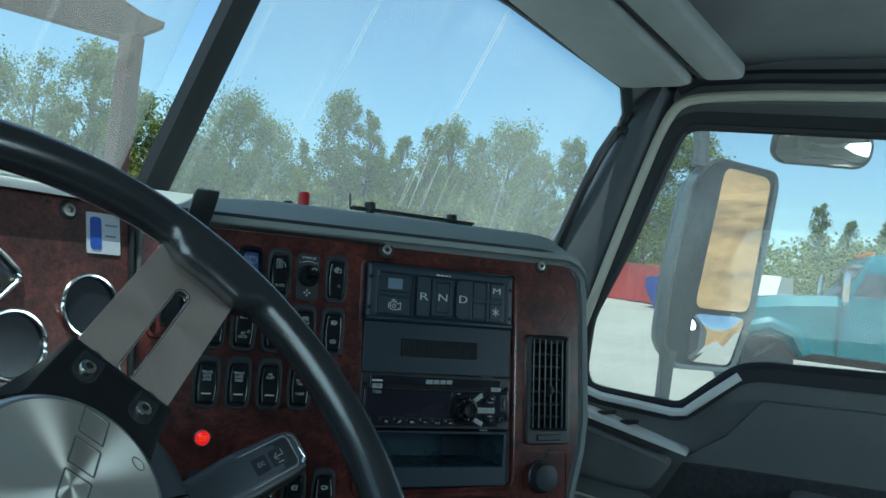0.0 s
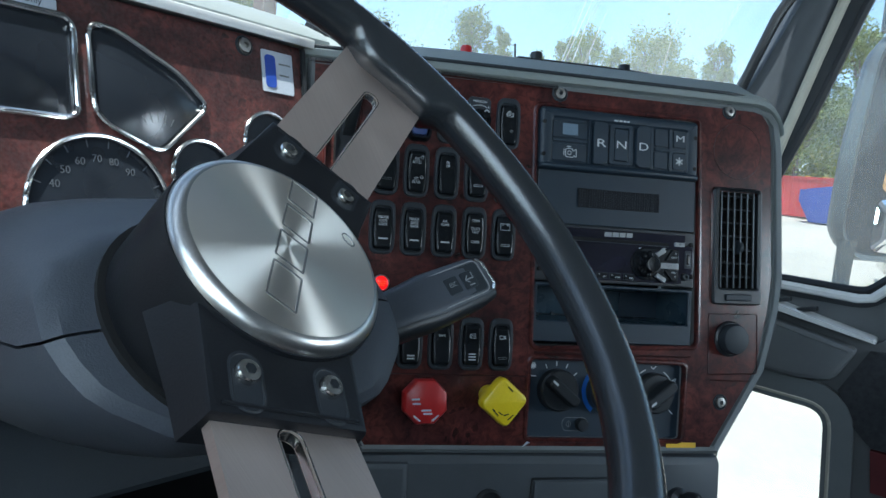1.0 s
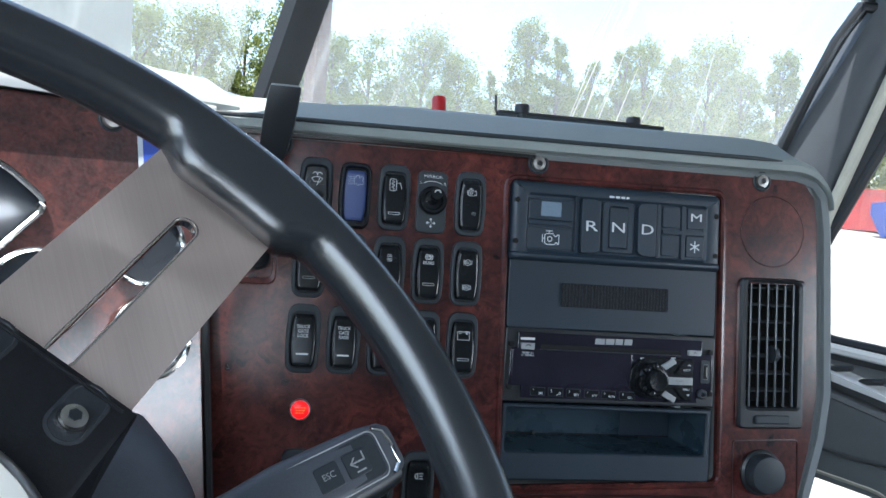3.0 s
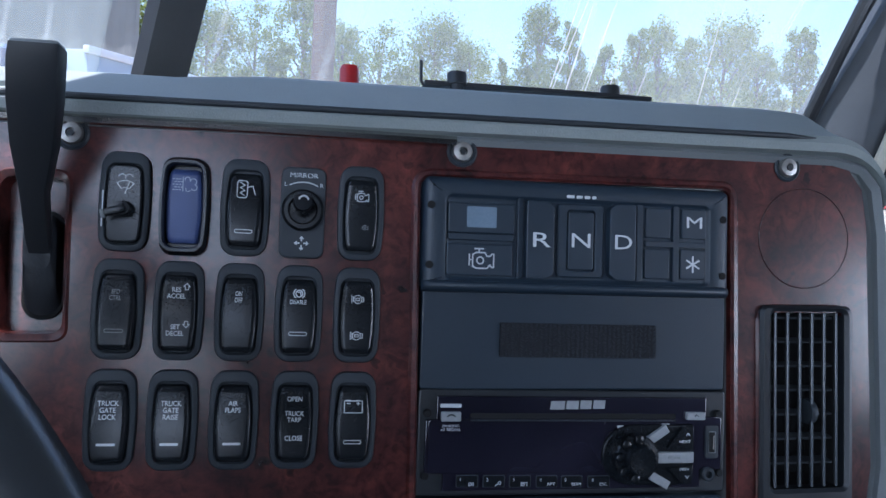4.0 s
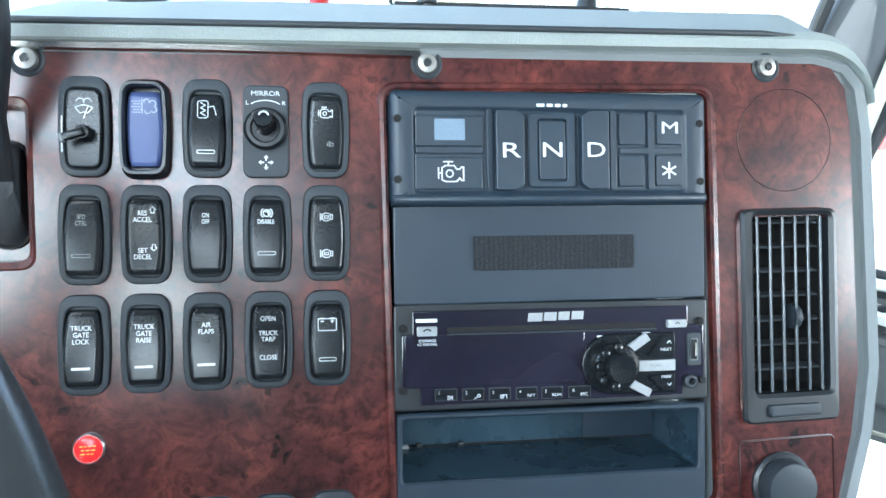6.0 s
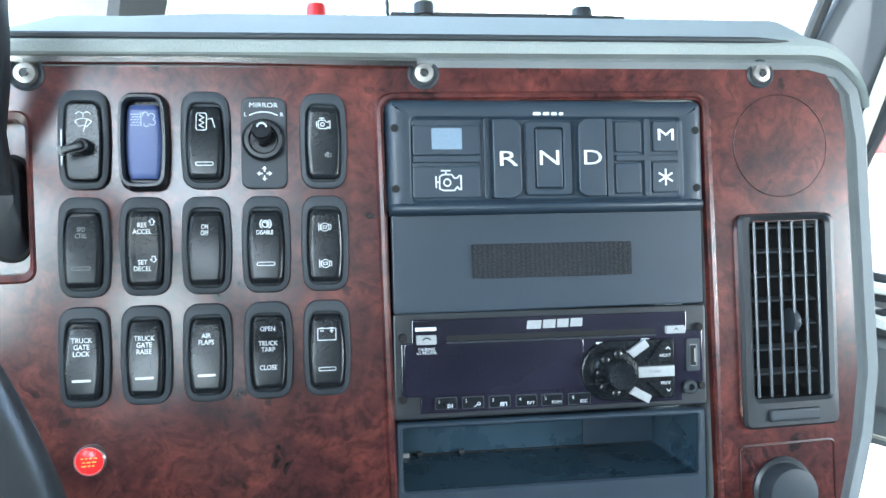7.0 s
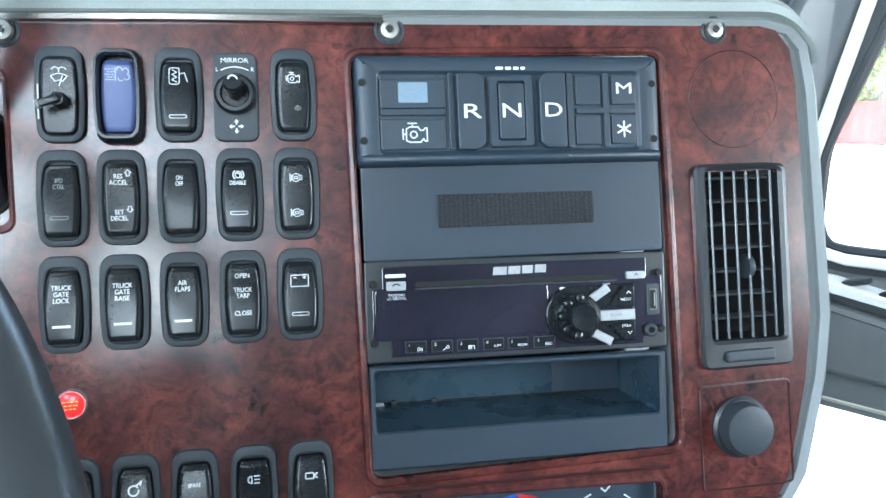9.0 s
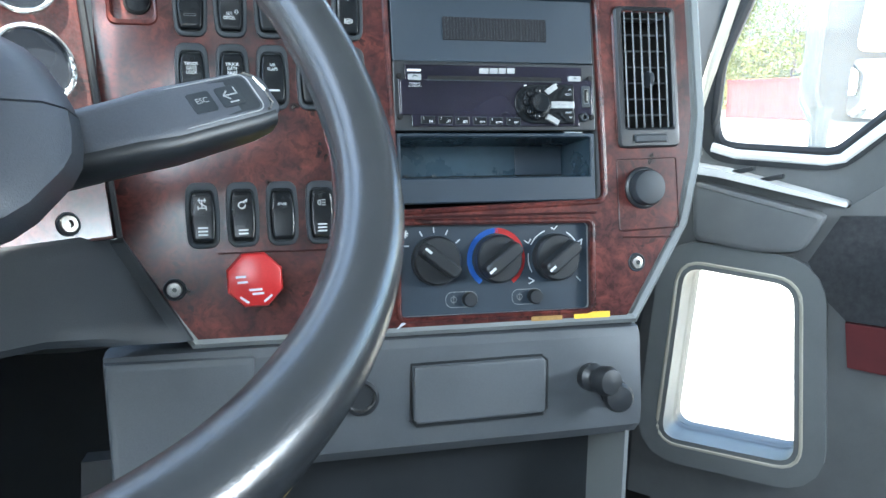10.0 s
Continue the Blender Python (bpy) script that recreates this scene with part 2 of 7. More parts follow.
WOOD = burl("burl_veneer")
# real dust plus extra grey for the reflected sheen on the gauge panel
DUSTSHEENWOOD = burl("dust_and_sheen_burl", 0.15)
PAD = mat("dash_pad_vinyl", (0.185, 0.210, 0.205), (0.235, 0.262, 0.255), 0.62, grain=900, bump=0.5)
TRIMGREY = mat("grey_trim_plastic", (0.125, 0.138, 0.140), (0.160, 0.174, 0.176), 0.5, grain=1200, bump=0.25)
LOWGREY = mat("lower_grey_plastic", (0.048, 0.055, 0.062), (0.066, 0.074, 0.082), 0.55, grain=1000, bump=0.3)
# console grey darkened for the knee panel's shade; also the groove and key field
KNEESHADE = mat("knee_shade_dark_plastic", (0.017, 0.021, 0.025), (0.025, 0.030, 0.034), 0.55, grain=1000, bump=0.3)
BLACK = mat("black_plastic", (0.008, 0.010, 0.012), (0.015, 0.018, 0.021), 0.42, grain=1500, bump=0.12)
BEZEL = mat("switch_bezel_plastic", (0.017, 0.022, 0.027), (0.025, 0.031, 0.037), 0.5, grain=1800, bump=0.15)
ROCKER = mat("rocker_black_gloss", (0.0055, 0.0070, 0.0085), (0.0090, 0.0110, 0.0130), 0.26, scale=3.0, grain=1500, spread=0.02)
ROCKER.node_tree.nodes["Principled BSDF"].inputs["Specular IOR Level"].default_value = 0.32
BEZEL.node_tree.nodes["Principled BSDF"].inputs["Specular IOR Level"].default_value = 0.36
KNEESHADE.node_tree.nodes["Principled BSDF"].inputs["Specular IOR Level"].default_value = 0.32
ROCKBLUE = mat("rocker_blue_lens", (0.040, 0.062, 0.17), (0.052, 0.080, 0.21), 0.45, grain=1200)
SHROUD = mat("column_shroud_plastic", (0.044, 0.050, 0.062), (0.066, 0.073, 0.086), 0.46, grain=1100, bump=0.35)
LEATHER = mat("rim_leather", (0.012, 0.014, 0.016), (0.022, 0.025, 0.028), 0.25, grain=1000, bump=0.14, spread=0.05)
LEATHER.node_tree.nodes["Principled BSDF"].inputs["Specular IOR Level"].default_value = 0.9
TANWELT = mat("worn_tan_leather", (0.30, 0.20, 0.05), (0.42, 0.29, 0.08), 0.6)
STEEL = brushed_plate("brushed_spoke_steel")
DISC = brushed_disc("turned_steel")
POLISH = mat("polished_metal", (0.55, 0.54, 0.52), (0.68, 0.67, 0.65), 0.18, 1.0, spread=0.06)
CHROME = mat("chrome", (0.68, 0.68, 0.67), (0.78, 0.78, 0.77), 0.16, 1.0, spread=0.04)
SATIN = mat("satin_steel_edge", (0.50, 0.49, 0.47), (0.60, 0.59, 0.57), 0.30, 1.0, spread=0.08)
SCREW = mat("zinc_screw", (0.30, 0.29, 0.27), (0.42, 0.41, 0.39), 0.45, 1.0)
WHITE = mat("white_print", (0.46, 0.48, 0.49), (0.58, 0.60, 0.61), 0.5)
PALEPRINT = mat("pale_blue_print", (0.30, 0.36, 0.48), (0.40, 0.46, 0.58), 0.5)
GROOVE = mat("veneer_groove", (0.022, 0.006, 0.006), (0.034, 0.009, 0.008), 0.4)
# near-black colour that stands in for the shade inside holes, slots and gaps
HOLESHADE = mat("painted_hole_shade", (0.002, 0.002, 0.002), (0.004, 0.004, 0.004), 0.9)
CASTING = mat("satin_black_casting", (0.0065, 0.0070, 0.0085), (0.0125, 0.0135, 0.0155), 0.42, grain=900, bump=0.15)
CASTING.node_tree.nodes["Principled BSDF"].inputs["Specular IOR Level"].default_value = 0.24
FADEPRINT = mat("faded_white_print", (0.20, 0.21, 0.21), (0.32, 0.33, 0.33), 0.5, scale=300)
DIMPRINT = mat("worn_grey_print", (0.10, 0.11, 0.11), (0.22, 0.23, 0.23), 0.5, scale=500)
GAUGEPRINT = mat("grey_gauge_print", (0.060, 0.066, 0.076), (0.09, 0.10, 0.11), 0.5)
# near-white colour that paints sun glare onto the dash edging strip
STRIPGLARE = mat("sunlit_strip_white", (0.72, 0.72, 0.70), (0.82, 0.82, 0.80), 0.5, grain=900, bump=0.2)
LEDGE = mat("pale_ledge_plastic", (0.72, 0.72, 0.70), (0.82, 0.82, 0.80), 0.22, grain=900, bump=0.05, spread=0.06)
VISORGREY = mat("visor_vinyl", (0.24, 0.25, 0.25), (0.30, 0.31, 0.31), 0.6, grain=1200, bump=0.3)
POCKET = mat("dark_pocket_plastic", (0.012, 0.028, 0.042), (0.028, 0.052, 0.070), 0.28, scale=26, grain=1200, bump=0.1)
REARWALL = mat("grey_rear_trim", (0.27, 0.27, 0.28), (0.33, 0.33, 0.34), 0.8, grain=700, bump=0.3)
SILVERKEY = mat("silver_key_plastic", (0.21, 0.22, 0.225), (0.31, 0.32, 0.325), 0.34)
# lilac smears in the colour imitate a window reflected in the radio face
SCREEN = lens("display_lilac_sheen", (0.006, 0.006, 0.011), (0.018, 0.0165, 0.028), 0.12, 0.0, 0.6)
LCD = mat("lcd_pale_blue", (0.135, 0.185, 0.235), (0.18, 0.23, 0.285), 0.22)
COVER = mat("blank_cover_plastic", (0.0095, 0.0185, 0.0290), (0.0140, 0.0255, 0.0385), 0.46, grain=1500, bump=0.2)
VELCRO = mat("hook_tape", (0.007, 0.008, 0.010), (0.013, 0.014, 0.017), 0.9, grain=1800, bump=0.6)
WEAVE = mat("hook_tape_thread", (0.022, 0.025, 0.030), (0.040, 0.044, 0.052), 0.8, grain=1500)
REDKNOB = mat("red_knob_plastic", (0.32, 0.012, 0.014), (0.42, 0.022, 0.022), 0.34)
YELKNOB = mat("yellow_knob_plastic", (0.66, 0.48, 0.008), (0.80, 0.60, 0.015), 0.36)
AMBERLIT = mat("lit_amber_print", (0.60, 0.16, 0.02), (0.7, 0.2, 0.03), 0.4, emit=((1, 0.13, 0.02), 0.32))
REDLAMP = mat("lit_red_lens", (0.42, 0.004, 0.004), (0.55, 0.008, 0.008), 0.25, emit=((1, 0.006, 0.008), 0.38))
BLUEMARK = mat("cold_blue_print", (0.02, 0.12, 0.50), (0.03, 0.16, 0.58), 0.5)
REDMARK = mat("hot_red_print", (0.50, 0.02, 0.02), (0.6, 0.03, 0.03), 0.5)
DIAL = lens("dial_black", (0.012, 0.015, 0.020), (0.020, 0.024, 0.031), 0.20, 0.35)
PAPER = mat("sticker_white", (0.38, 0.42, 0.48), (0.48, 0.52, 0.58), 0.5)
STICKBLUE = mat("sticker_blue", (0.02, 0.05, 0.30), (0.03, 0.08, 0.38), 0.4)
BEIGE = mat("beige_door_seal", (0.42, 0.40, 0.33), (0.52, 0.50, 0.42), 0.65)
RUBBER = mat("black_rubber", (0.007, 0.009, 0.012), (0.013, 0.016, 0.020), 0.6, bump=0.3)
HEADLINER = mat("headliner_cloth", (0.14, 0.145, 0.15), (0.18, 0.185, 0.19), 0.9, grain=1600, bump=0.6)
PILLAR = mat("pillar_plastic", (0.048, 0.056, 0.066), (0.064, 0.073, 0.084), 0.55, grain=1000, bump=0.3)
DOORSKIN = mat("door_panel_vinyl", (0.088, 0.094, 0.096), (0.118, 0.124, 0.126), 0.55, grain=900, bump=0.4)
POD = mat("door_pod_vinyl", (0.115, 0.122, 0.125), (0.150, 0.157, 0.160), 0.5, grain=900, bump=0.3)
FABRIC = mat("door_fabric", (0.018, 0.02, 0.024), (0.05, 0.052, 0.056), 0.95, scale=90, grain=1500, bump=0.8)
MAROON = mat("maroon_fabric", (0.07, 0.010, 0.012), (0.11, 0.018, 0.02), 0.9, grain=1500, bump=0.7)
CARPET = mat("rubber_floor_mat", (0.018, 0.018, 0.02), (0.035, 0.035, 0.037), 0.85, grain=500, bump=0.6)
WINDOWGLASS = glass("window_glass", (0.94, 0.97, 0.96))
# pale film imitates the glare that washes out the side view
SIDEGLASS = glass("hazed_side_glass", (0.94, 0.97, 0.96), dirt_haze=0.06)
SHIELD = glass("windshield_glass", (0.90, 0.95, 0.95), dirt_haze=0.068)
SHIELD_CLEAN = glass("cleaner_windshield_glass", (0.90, 0.95, 0.95), dirt_haze=0.045)
STREAK = haze_streak("wiper_streak", 0.34)
MIRROR = mat("mirror_glass", (0.86, 0.87, 0.88), (0.90, 0.91, 0.92), 0.01, 1.0, spread=0.005)
MIRRORCASE = mat("mirror_case_plastic", (0.065, 0.080, 0.090), (0.10, 0.115, 0.125), 0.45)
MIRRORFACE = mat("mirror_face_plastic", (0.028, 0.036, 0.046), (0.040, 0.050, 0.062), 0.45)
VANE = mat("vane_plastic", (0.075, 0.085, 0.092), (0.10, 0.11, 0.12), 0.32)
STICKTAN = mat("faded_sticker", (0.20, 0.11, 0.03), (0.34, 0.20, 0.05), 0.6, scale=60)
STICKYEL = mat("yellow_sticker", (0.62, 0.36, 0.02), (0.72, 0.44, 0.03), 0.5)

# ---- building helpers ----
PANEL = Matrix(((0.7966, 0.6003, 0.0715, 0.0035), (-0.6042, 0.7865, 0.1278, 0.0046), (0.0205, -0.1450, 0.9892, 2.2983), (0, 0, 0, 1)))
CLUSTER = pose(0, 0.158, 2.3, -12.4, 0, 0)


def thing(name, m, label, category, group="", kind=""):
    ob = new(name)
    ob.empty_display_size = 0.05
    ob.matrix_world = m
    return tagged(ob, label, category, group, kind)


def to_mesh(name, bm, material, smooth=32):
    bmesh.ops.recalc_face_normals(bm, faces=bm.faces)
    me = bpy.data.meshes.new(name)
    bm.to_mesh(me)
    bm.free()
    if material:
        me.materials.append(material)
    if smooth:
        me.shade_smooth()
        me.set_sharp_from_angle(angle=radians(smooth))
    return me


def part(name, bm, material, parent, label="", smooth=32):
    me = bm if isinstance(bm, bpy.types.Mesh) else to_mesh(name, bm, material, smooth)
    if isinstance(bm, bpy.types.Mesh) and material and not len(me.materials):
        me.materials.append(material)
    ob = new(name, me)
    ob.parent = parent
    return tagged(ob, label)


def struct(name, bm, material, m=None, label="", category="", kind="structure", smooth=32):
    ob = new(name, to_mesh(name, bm, material, smooth))
    if m is not None:
        ob.matrix_world = m
    return tagged(ob, label, category, "", kind)


def loft(rings, bm=None, cap0=True, cap1=True, closed=True):
    """Skin over rings of as many points each."""
    bm = bm or bmesh.new()
    rows = [[bm.verts.new(p) for p in r] for r in rings]
    for a, b in zip(rows, rows[1:]):
        n = len(a)
        for i in range(n if closed else n - 1):
            j = (i + 1) % n
            bm.faces.new((a[i], a[j], b[j], b[i]))
    if cap0:
        bm.faces.new(rows[0][::-1])
    if cap1:
        bm.faces.new(rows[-1])
    return bm


def rrect(w, h, r, n=4, cx=0.0, cz=0.0):
    """A rounded rectangle in the x-z plane, as (x, z)."""
    out = []
    for sx, sz, a in ((1, 1, 0), (-1, 1, 90), (-1, -1, 180), (1, -1, 270)):
        for i in range(n + 1):
            t = radians(a + 90 * i / n)
            out.append((cx + sx * (w / 2 - r) + r * math.cos(t), cz + sz * (h / 2 - r) + r * math.sin(t)))
    return out


def disc_pts(r, n=24, cx=0.0, cz=0.0, turn=0.0):
    return [(cx + r * math.cos(2 * math.pi * i / n + turn), cz + r * math.sin(2 * math.pi * i / n + turn)) for i in range(n)]


def grow(poly, d):
    """The polygon moved outwards by d (inwards where negative)."""
    area = sum(a[0] * b[1] - b[0] * a[1] for a, b in zip(poly, poly[1:] + poly[:1]))
    s = 1 if area > 0 else -1
    out = []
    for i, p in enumerate(poly):
        q0, q1 = Vector(poly[i - 1]), Vector(poly[(i + 1) % len(poly)])
        e0, e1 = (Vector(p) - q0).normalized(), (q1 - Vector(p)).normalized()
        n0, n1 = Vector((e0.y, -e0.x)) * s, Vector((e1.y, -e1.x)) * s
        nn = (n0 + n1)
        nn = nn / max(nn.dot(n0), 0.4) if nn.length > 1e-6 else n0
        out.append((p[0] + nn.x * d, p[1] + nn.y * d))
    return out


def at_y(poly, y):
    return [(x, y, z) for x, z in poly]


def slab(poly, y0, y1, edge=0.0, bm=None):
    """A plate from depth y0 (front) to y1, its front edge rounded over by edge."""
    rings = []
    if edge:
        rings = [at_y(grow(poly, -edge * 1.25), y0), at_y(grow(poly, -edge), y0), at_y(grow(poly, -edge * 0.3), y0 + edge * 0.3)]
        rings.append(at_y(poly, y0 + edge))
    else:
        rings = [at_y(poly, y0)]
    rings.append(at_y(poly, y1))
    return loft(rings, bm)


def holed(outer, holes, y0, y1, bm=None):
    """A plate with openings through it."""
    bm = bm or bmesh.new()
    sides = []
    for y in (y0, y1):
        loops = [[bm.verts.new((x, y, z)) for x, z in poly] for poly in (outer, *holes)]
        edges = []
        for lp in loops:
            for i in range(len(lp)):
                edges.append(bm.edges.new((lp[i - 1], lp[i])))
        bmesh.ops.triangle_fill(bm, edges=edges, use_beauty=True)
        sides.append(loops)
    for a, b in zip(*sides):
        for i in range(len(a)):
            bm.faces.new((a[i - 1], a[i], b[i], b[i - 1]))
    return bm


def box(x0, x1, y0, y1, z0, z1, bevel=0.0, bm=None, seg=2):
    b = bmesh.new()
    bmesh.ops.create_cube(b, size=1, matrix=Matrix.LocRotScale(((x0 + x1) / 2, (y0 + y1) / 2, (z0 + z1) / 2), None, (x1 - x0, y1 - y0, z1 - z0)))
    if bevel:
        bmesh.ops.bevel(b, geom=b.edges[:], offset=bevel, segments=seg, profile=0.6, affect="EDGES")
    return b


def lathe(profile, n=32, axis="y"):
    """Turned about an axis: profile of (radius, depth)."""
    rings = []
    for r, d in profile:
        ring = []
        for i in range(n):
            a = 2 * math.pi * i / n
            c, s = max(r, 1e-5) * math.cos(a), max(r, 1e-5) * math.sin(a)
            ring.append((c, d, s) if axis == "y" else (c, s, d))
        rings.append(ring)
    return loft(rings)


def tube(points, r, n=10, closed=False, bm=None, flat=1.0):
    """A round bar along points."""
    pts = [Vector(p) for p in points]
    rings = []
    up = Vector((0.13, 0.21, 0.97)).normalized()
    for i, p in enumerate(pts):
        a = pts[i - 1] if (i or closed) else p
        b = pts[(i + 1) % len(pts)] if (closed or i + 1 < len(pts)) else p
        d = (b - a).normalized()
        s = d.cross(up).normalized()
        u = s.cross(d)
        rr = r[i] if isinstance(r, (list, tuple)) else r
        rings.append([p + s * rr * math.cos(2 * math.pi * k / n) + u * rr * flat * math.sin(2 * math.pi * k / n) for k in range(n)])
    if closed:
        rings.append(rings[0])
        bm = loft(rings, bm, False, False)
        bmesh.ops.remove_doubles(bm, verts=bm.verts, dist=1e-6)
        return bm
    return loft(rings, bm)


def strokes(lines, w, y=0.0, bm=None):
    """Printed line work on the x-z plane: polylines of (x, z), w wide."""
    bm = bm or bmesh.new()
    for line in lines:
        for a, b in zip(line, line[1:]):
            a, b = Vector(a), Vector(b)
            d = (b - a)
            if d.length < 1e-9:
                continue
            d.normalize()
            n = Vector((-d.y, d.x)) * w / 2
            a, b = a - d * w * 0.4, b + d * w * 0.4
            vs = [bm.verts.new((p.x, y, p.y)) for p in (a - n, b - n, b + n, a + n)]
            bm.faces.new(vs)
    return bm


def arc(cx, cz, r, a0, a1, n=10):
    return [(cx + r * math.cos(radians(a0 + (a1 - a0) * i / n)), cz + r * math.sin(radians(a0 + (a1 - a0) * i / n))) for i in range(n + 1)]


def words(text, size, x=0.0, y=0.0, z=0.0, align="CENTER", wide=1.0, space=1.0, bold=0.0):
    """Raised lettering of the built-in font, facing the viewer of a panel."""
    cu = bpy.data.curves.new("lettering", "FONT")
    cu.body, cu.size, cu.align_x, cu.align_y, cu.space_line = text, size, align, "CENTER", space
    cu.extrude, cu.resolution_u, cu.offset = 0.00006, 3, bold
    tmp = bpy.data.objects.new("lettering", cu)
    scene.collection.objects.link(tmp)
    dg = bpy.context.evaluated_depsgraph_get()
    me = bpy.data.meshes.new_from_object(tmp.evaluated_get(dg))
    bpy.data.objects.remove(tmp)
    me.transform(Matrix.Translation((x, y, z)) @ pose(0, 0, 0, 90) @ Matrix.Diagonal((wide, 1, 1, 1)))
    return me


def screw_head(r, socket="hex"):
    """A pan head with a driver recess, facing -y."""
    n = 24
    rings = [at_y(disc_pts(r, n), 0.0015), at_y(disc_pts(r, n), -0.0012), at_y(disc_pts(r * 0.86, n), -0.0028), at_y(disc_pts(r * 0.42, n), -0.0032),
             at_y(disc_pts(r * 0.40, n), -0.0006)]
    return loft(rings)


def round_path(pts, r, n=4):
    """An open path with its corners rounded."""
    pts = [Vector(p) for p in pts]
    out = [pts[0]]
    for a, p, b in zip(pts, pts[1:], pts[2:]):
        u, v = a - p, b - p
        u, v = p + u.normalized() * min(r, u.length * 0.45), p + v.normalized() * min(r, v.length * 0.45)
        out += [u * (1 - k / n) ** 2 + p * 2 * (k / n) * (1 - k / n) + v * (k / n) ** 2 for k in range(n + 1)]
    return out + [pts[-1]]


def smooth_poly(pts, r, n=5):
    """Round the corners of a polygon."""
    out = []
    for i, p in enumerate(pts):
        p = Vector(p)
        a, b = (Vector(pts[i - 1]) - p), (Vector(pts[(i + 1) % len(pts)]) - p)
        a, b = p + a.normalized() * min(r, a.length * 0.45), p + b.normalized() * min(r, b.length * 0.45)
        for k in range(n + 1):
            t = k / n
            out.append(tuple(a * (1 - t) ** 2 + p * 2 * t * (1 - t) + b * t * t))
    return out

# ---- the cab: structure ----
# windshield panes meet at the centre post; each falls back towards its side
PANE_UP, SIDE = Vector((0, -0.425, 0.905)), 0.30


def pane(x, z, side=1):
    """A place on the windshield: x out from the middle, at height z."""
    d = PANE_UP * ((z - 2.36) / 0.905)
    return Vector((side * x, 0.40 - SIDE * (x - 0.03) + d.y, z))


def sheet(points, thick, bm=None):
    """A flat sheet through points, given a thickness along its normal."""
    p = [Vector(q) for q in points]
    n = (p[1] - p[0]).cross(p[2] - p[0]).normalized() * thick
    return loft([p, [q + n for q in p]], bm)


for side in (1, -1):
    outline = [pane(0.035, 2.10, side), pane(0.945, 2.10, side), pane(0.945, 2.60, side), pane(0.925, 2.68, side), pane(0.86, 2.73, side),
               pane(0.45, 2.762, side), pane(0.035, 2.775, side)]
    w = struct("window_1" if side > 0 else "window_2", sheet(outline, 0.005), SHIELD if side > 0 else SHIELD_CLEAN, None, "dusty streaked windshield pane of a truck cab", "windshield")
    w.visible_shadow = False
    gasket = [pane(0.945, 2.2, side), pane(0.945, 2.60, side), pane(0.925, 2.68, side), pane(0.86, 2.73, side), pane(0.45, 2.762, side), pane(0.035, 2.775, side)]
    part("rubber_gasket", tube([g + Vector((0, -0.008, 0)) for g in gasket], 0.014, 8), RUBBER, w)
    if side > 0:
        # worn wiper streaks: foot and tip, each as distance from the middle and height
        for x0, z0, x1, z1, wide in ((0.449, 2.392, 0.428, 2.553, 0.0020), (0.453, 2.392, 0.443, 2.557, 0.0022), (0.474, 2.390, 0.455, 2.501, 0.0030), (0.503, 2.393, 0.487, 2.498, 0.0022), (0.497, 2.392, 0.485, 2.526, 0.0014),
                                     (0.538, 2.395, 0.525, 2.483, 0.0022), (0.587, 2.404, 0.580, 2.463, 0.0020), (0.706, 2.389, 0.650, 2.543, 0.0024), (0.772, 2.398, 0.757, 2.461, 0.0016)):
            a, b = pane(x0, z0) + Vector((0, -0.004, 0)), pane(x1, z1) + Vector((0, -0.004, 0))
            bm = bmesh.new()
            row = [(bm.verts.new(a.lerp(b, k) + Vector((-wide * h, 0, 0))), bm.verts.new(a.lerp(b, k) + Vector((wide * h, 0, 0)))) for k, h in ((0, 0.5), (0.35, 0.6), (0.75, 0.4), (1, 0.05))]
            for q, r in zip(row, row[1:]):
                bm.faces.new((q[0], q[1], r[1], r[0]))
            part("wiper_streak", bm, STREAK, w, "pale worn streak on the glass").visible_shadow = False

centre = [(0.018, 0.40 + 0.47 * (2.36 - z) - 0.004, z) for z in (2.08, 2.3, 2.5, 2.7, 2.80)]
rings = []
for c in centre:
    rings.append([(c[0] + dx, c[1] + dy, c[2]) for dx, dy in ((-0.025, 0.0), (-0.021, -0.016), (0.0, -0.022), (0.021, -0.016), (0.025, 0.0), (0.0, 0.012))])
struct("trim_centre_post", loft(rings), RUBBER, None, "dark centre post between two windshield panes", "pillar")

# roof and header
roof_line = [pane(0.97, 2.685), pane(0.86, 2.732), pane(0.45, 2.763), pane(0.0, 2.778)]
roof_line = roof_line + [Vector((-p.x, p.y, p.z)) for p in roof_line[-2::-1]]
front = [p + Vector((0, -0.002, 0.0)) for p in roof_line]
mid = [Vector((p.x, p.y - 0.10, 2.80)) for p in roof_line]
far_ = [Vector((p.x * 1.02, -1.45, 2.80)) for p in roof_line]
struct("ceiling", loft([front, mid, far_, [p + Vector((0, 0, 0.10)) for p in far_], [p + Vector((0, -0.09, 0.08)) for p in front]], None, False, False, False),
       HEADLINER, None, "grey cloth headliner of the truck cab", "ceiling")

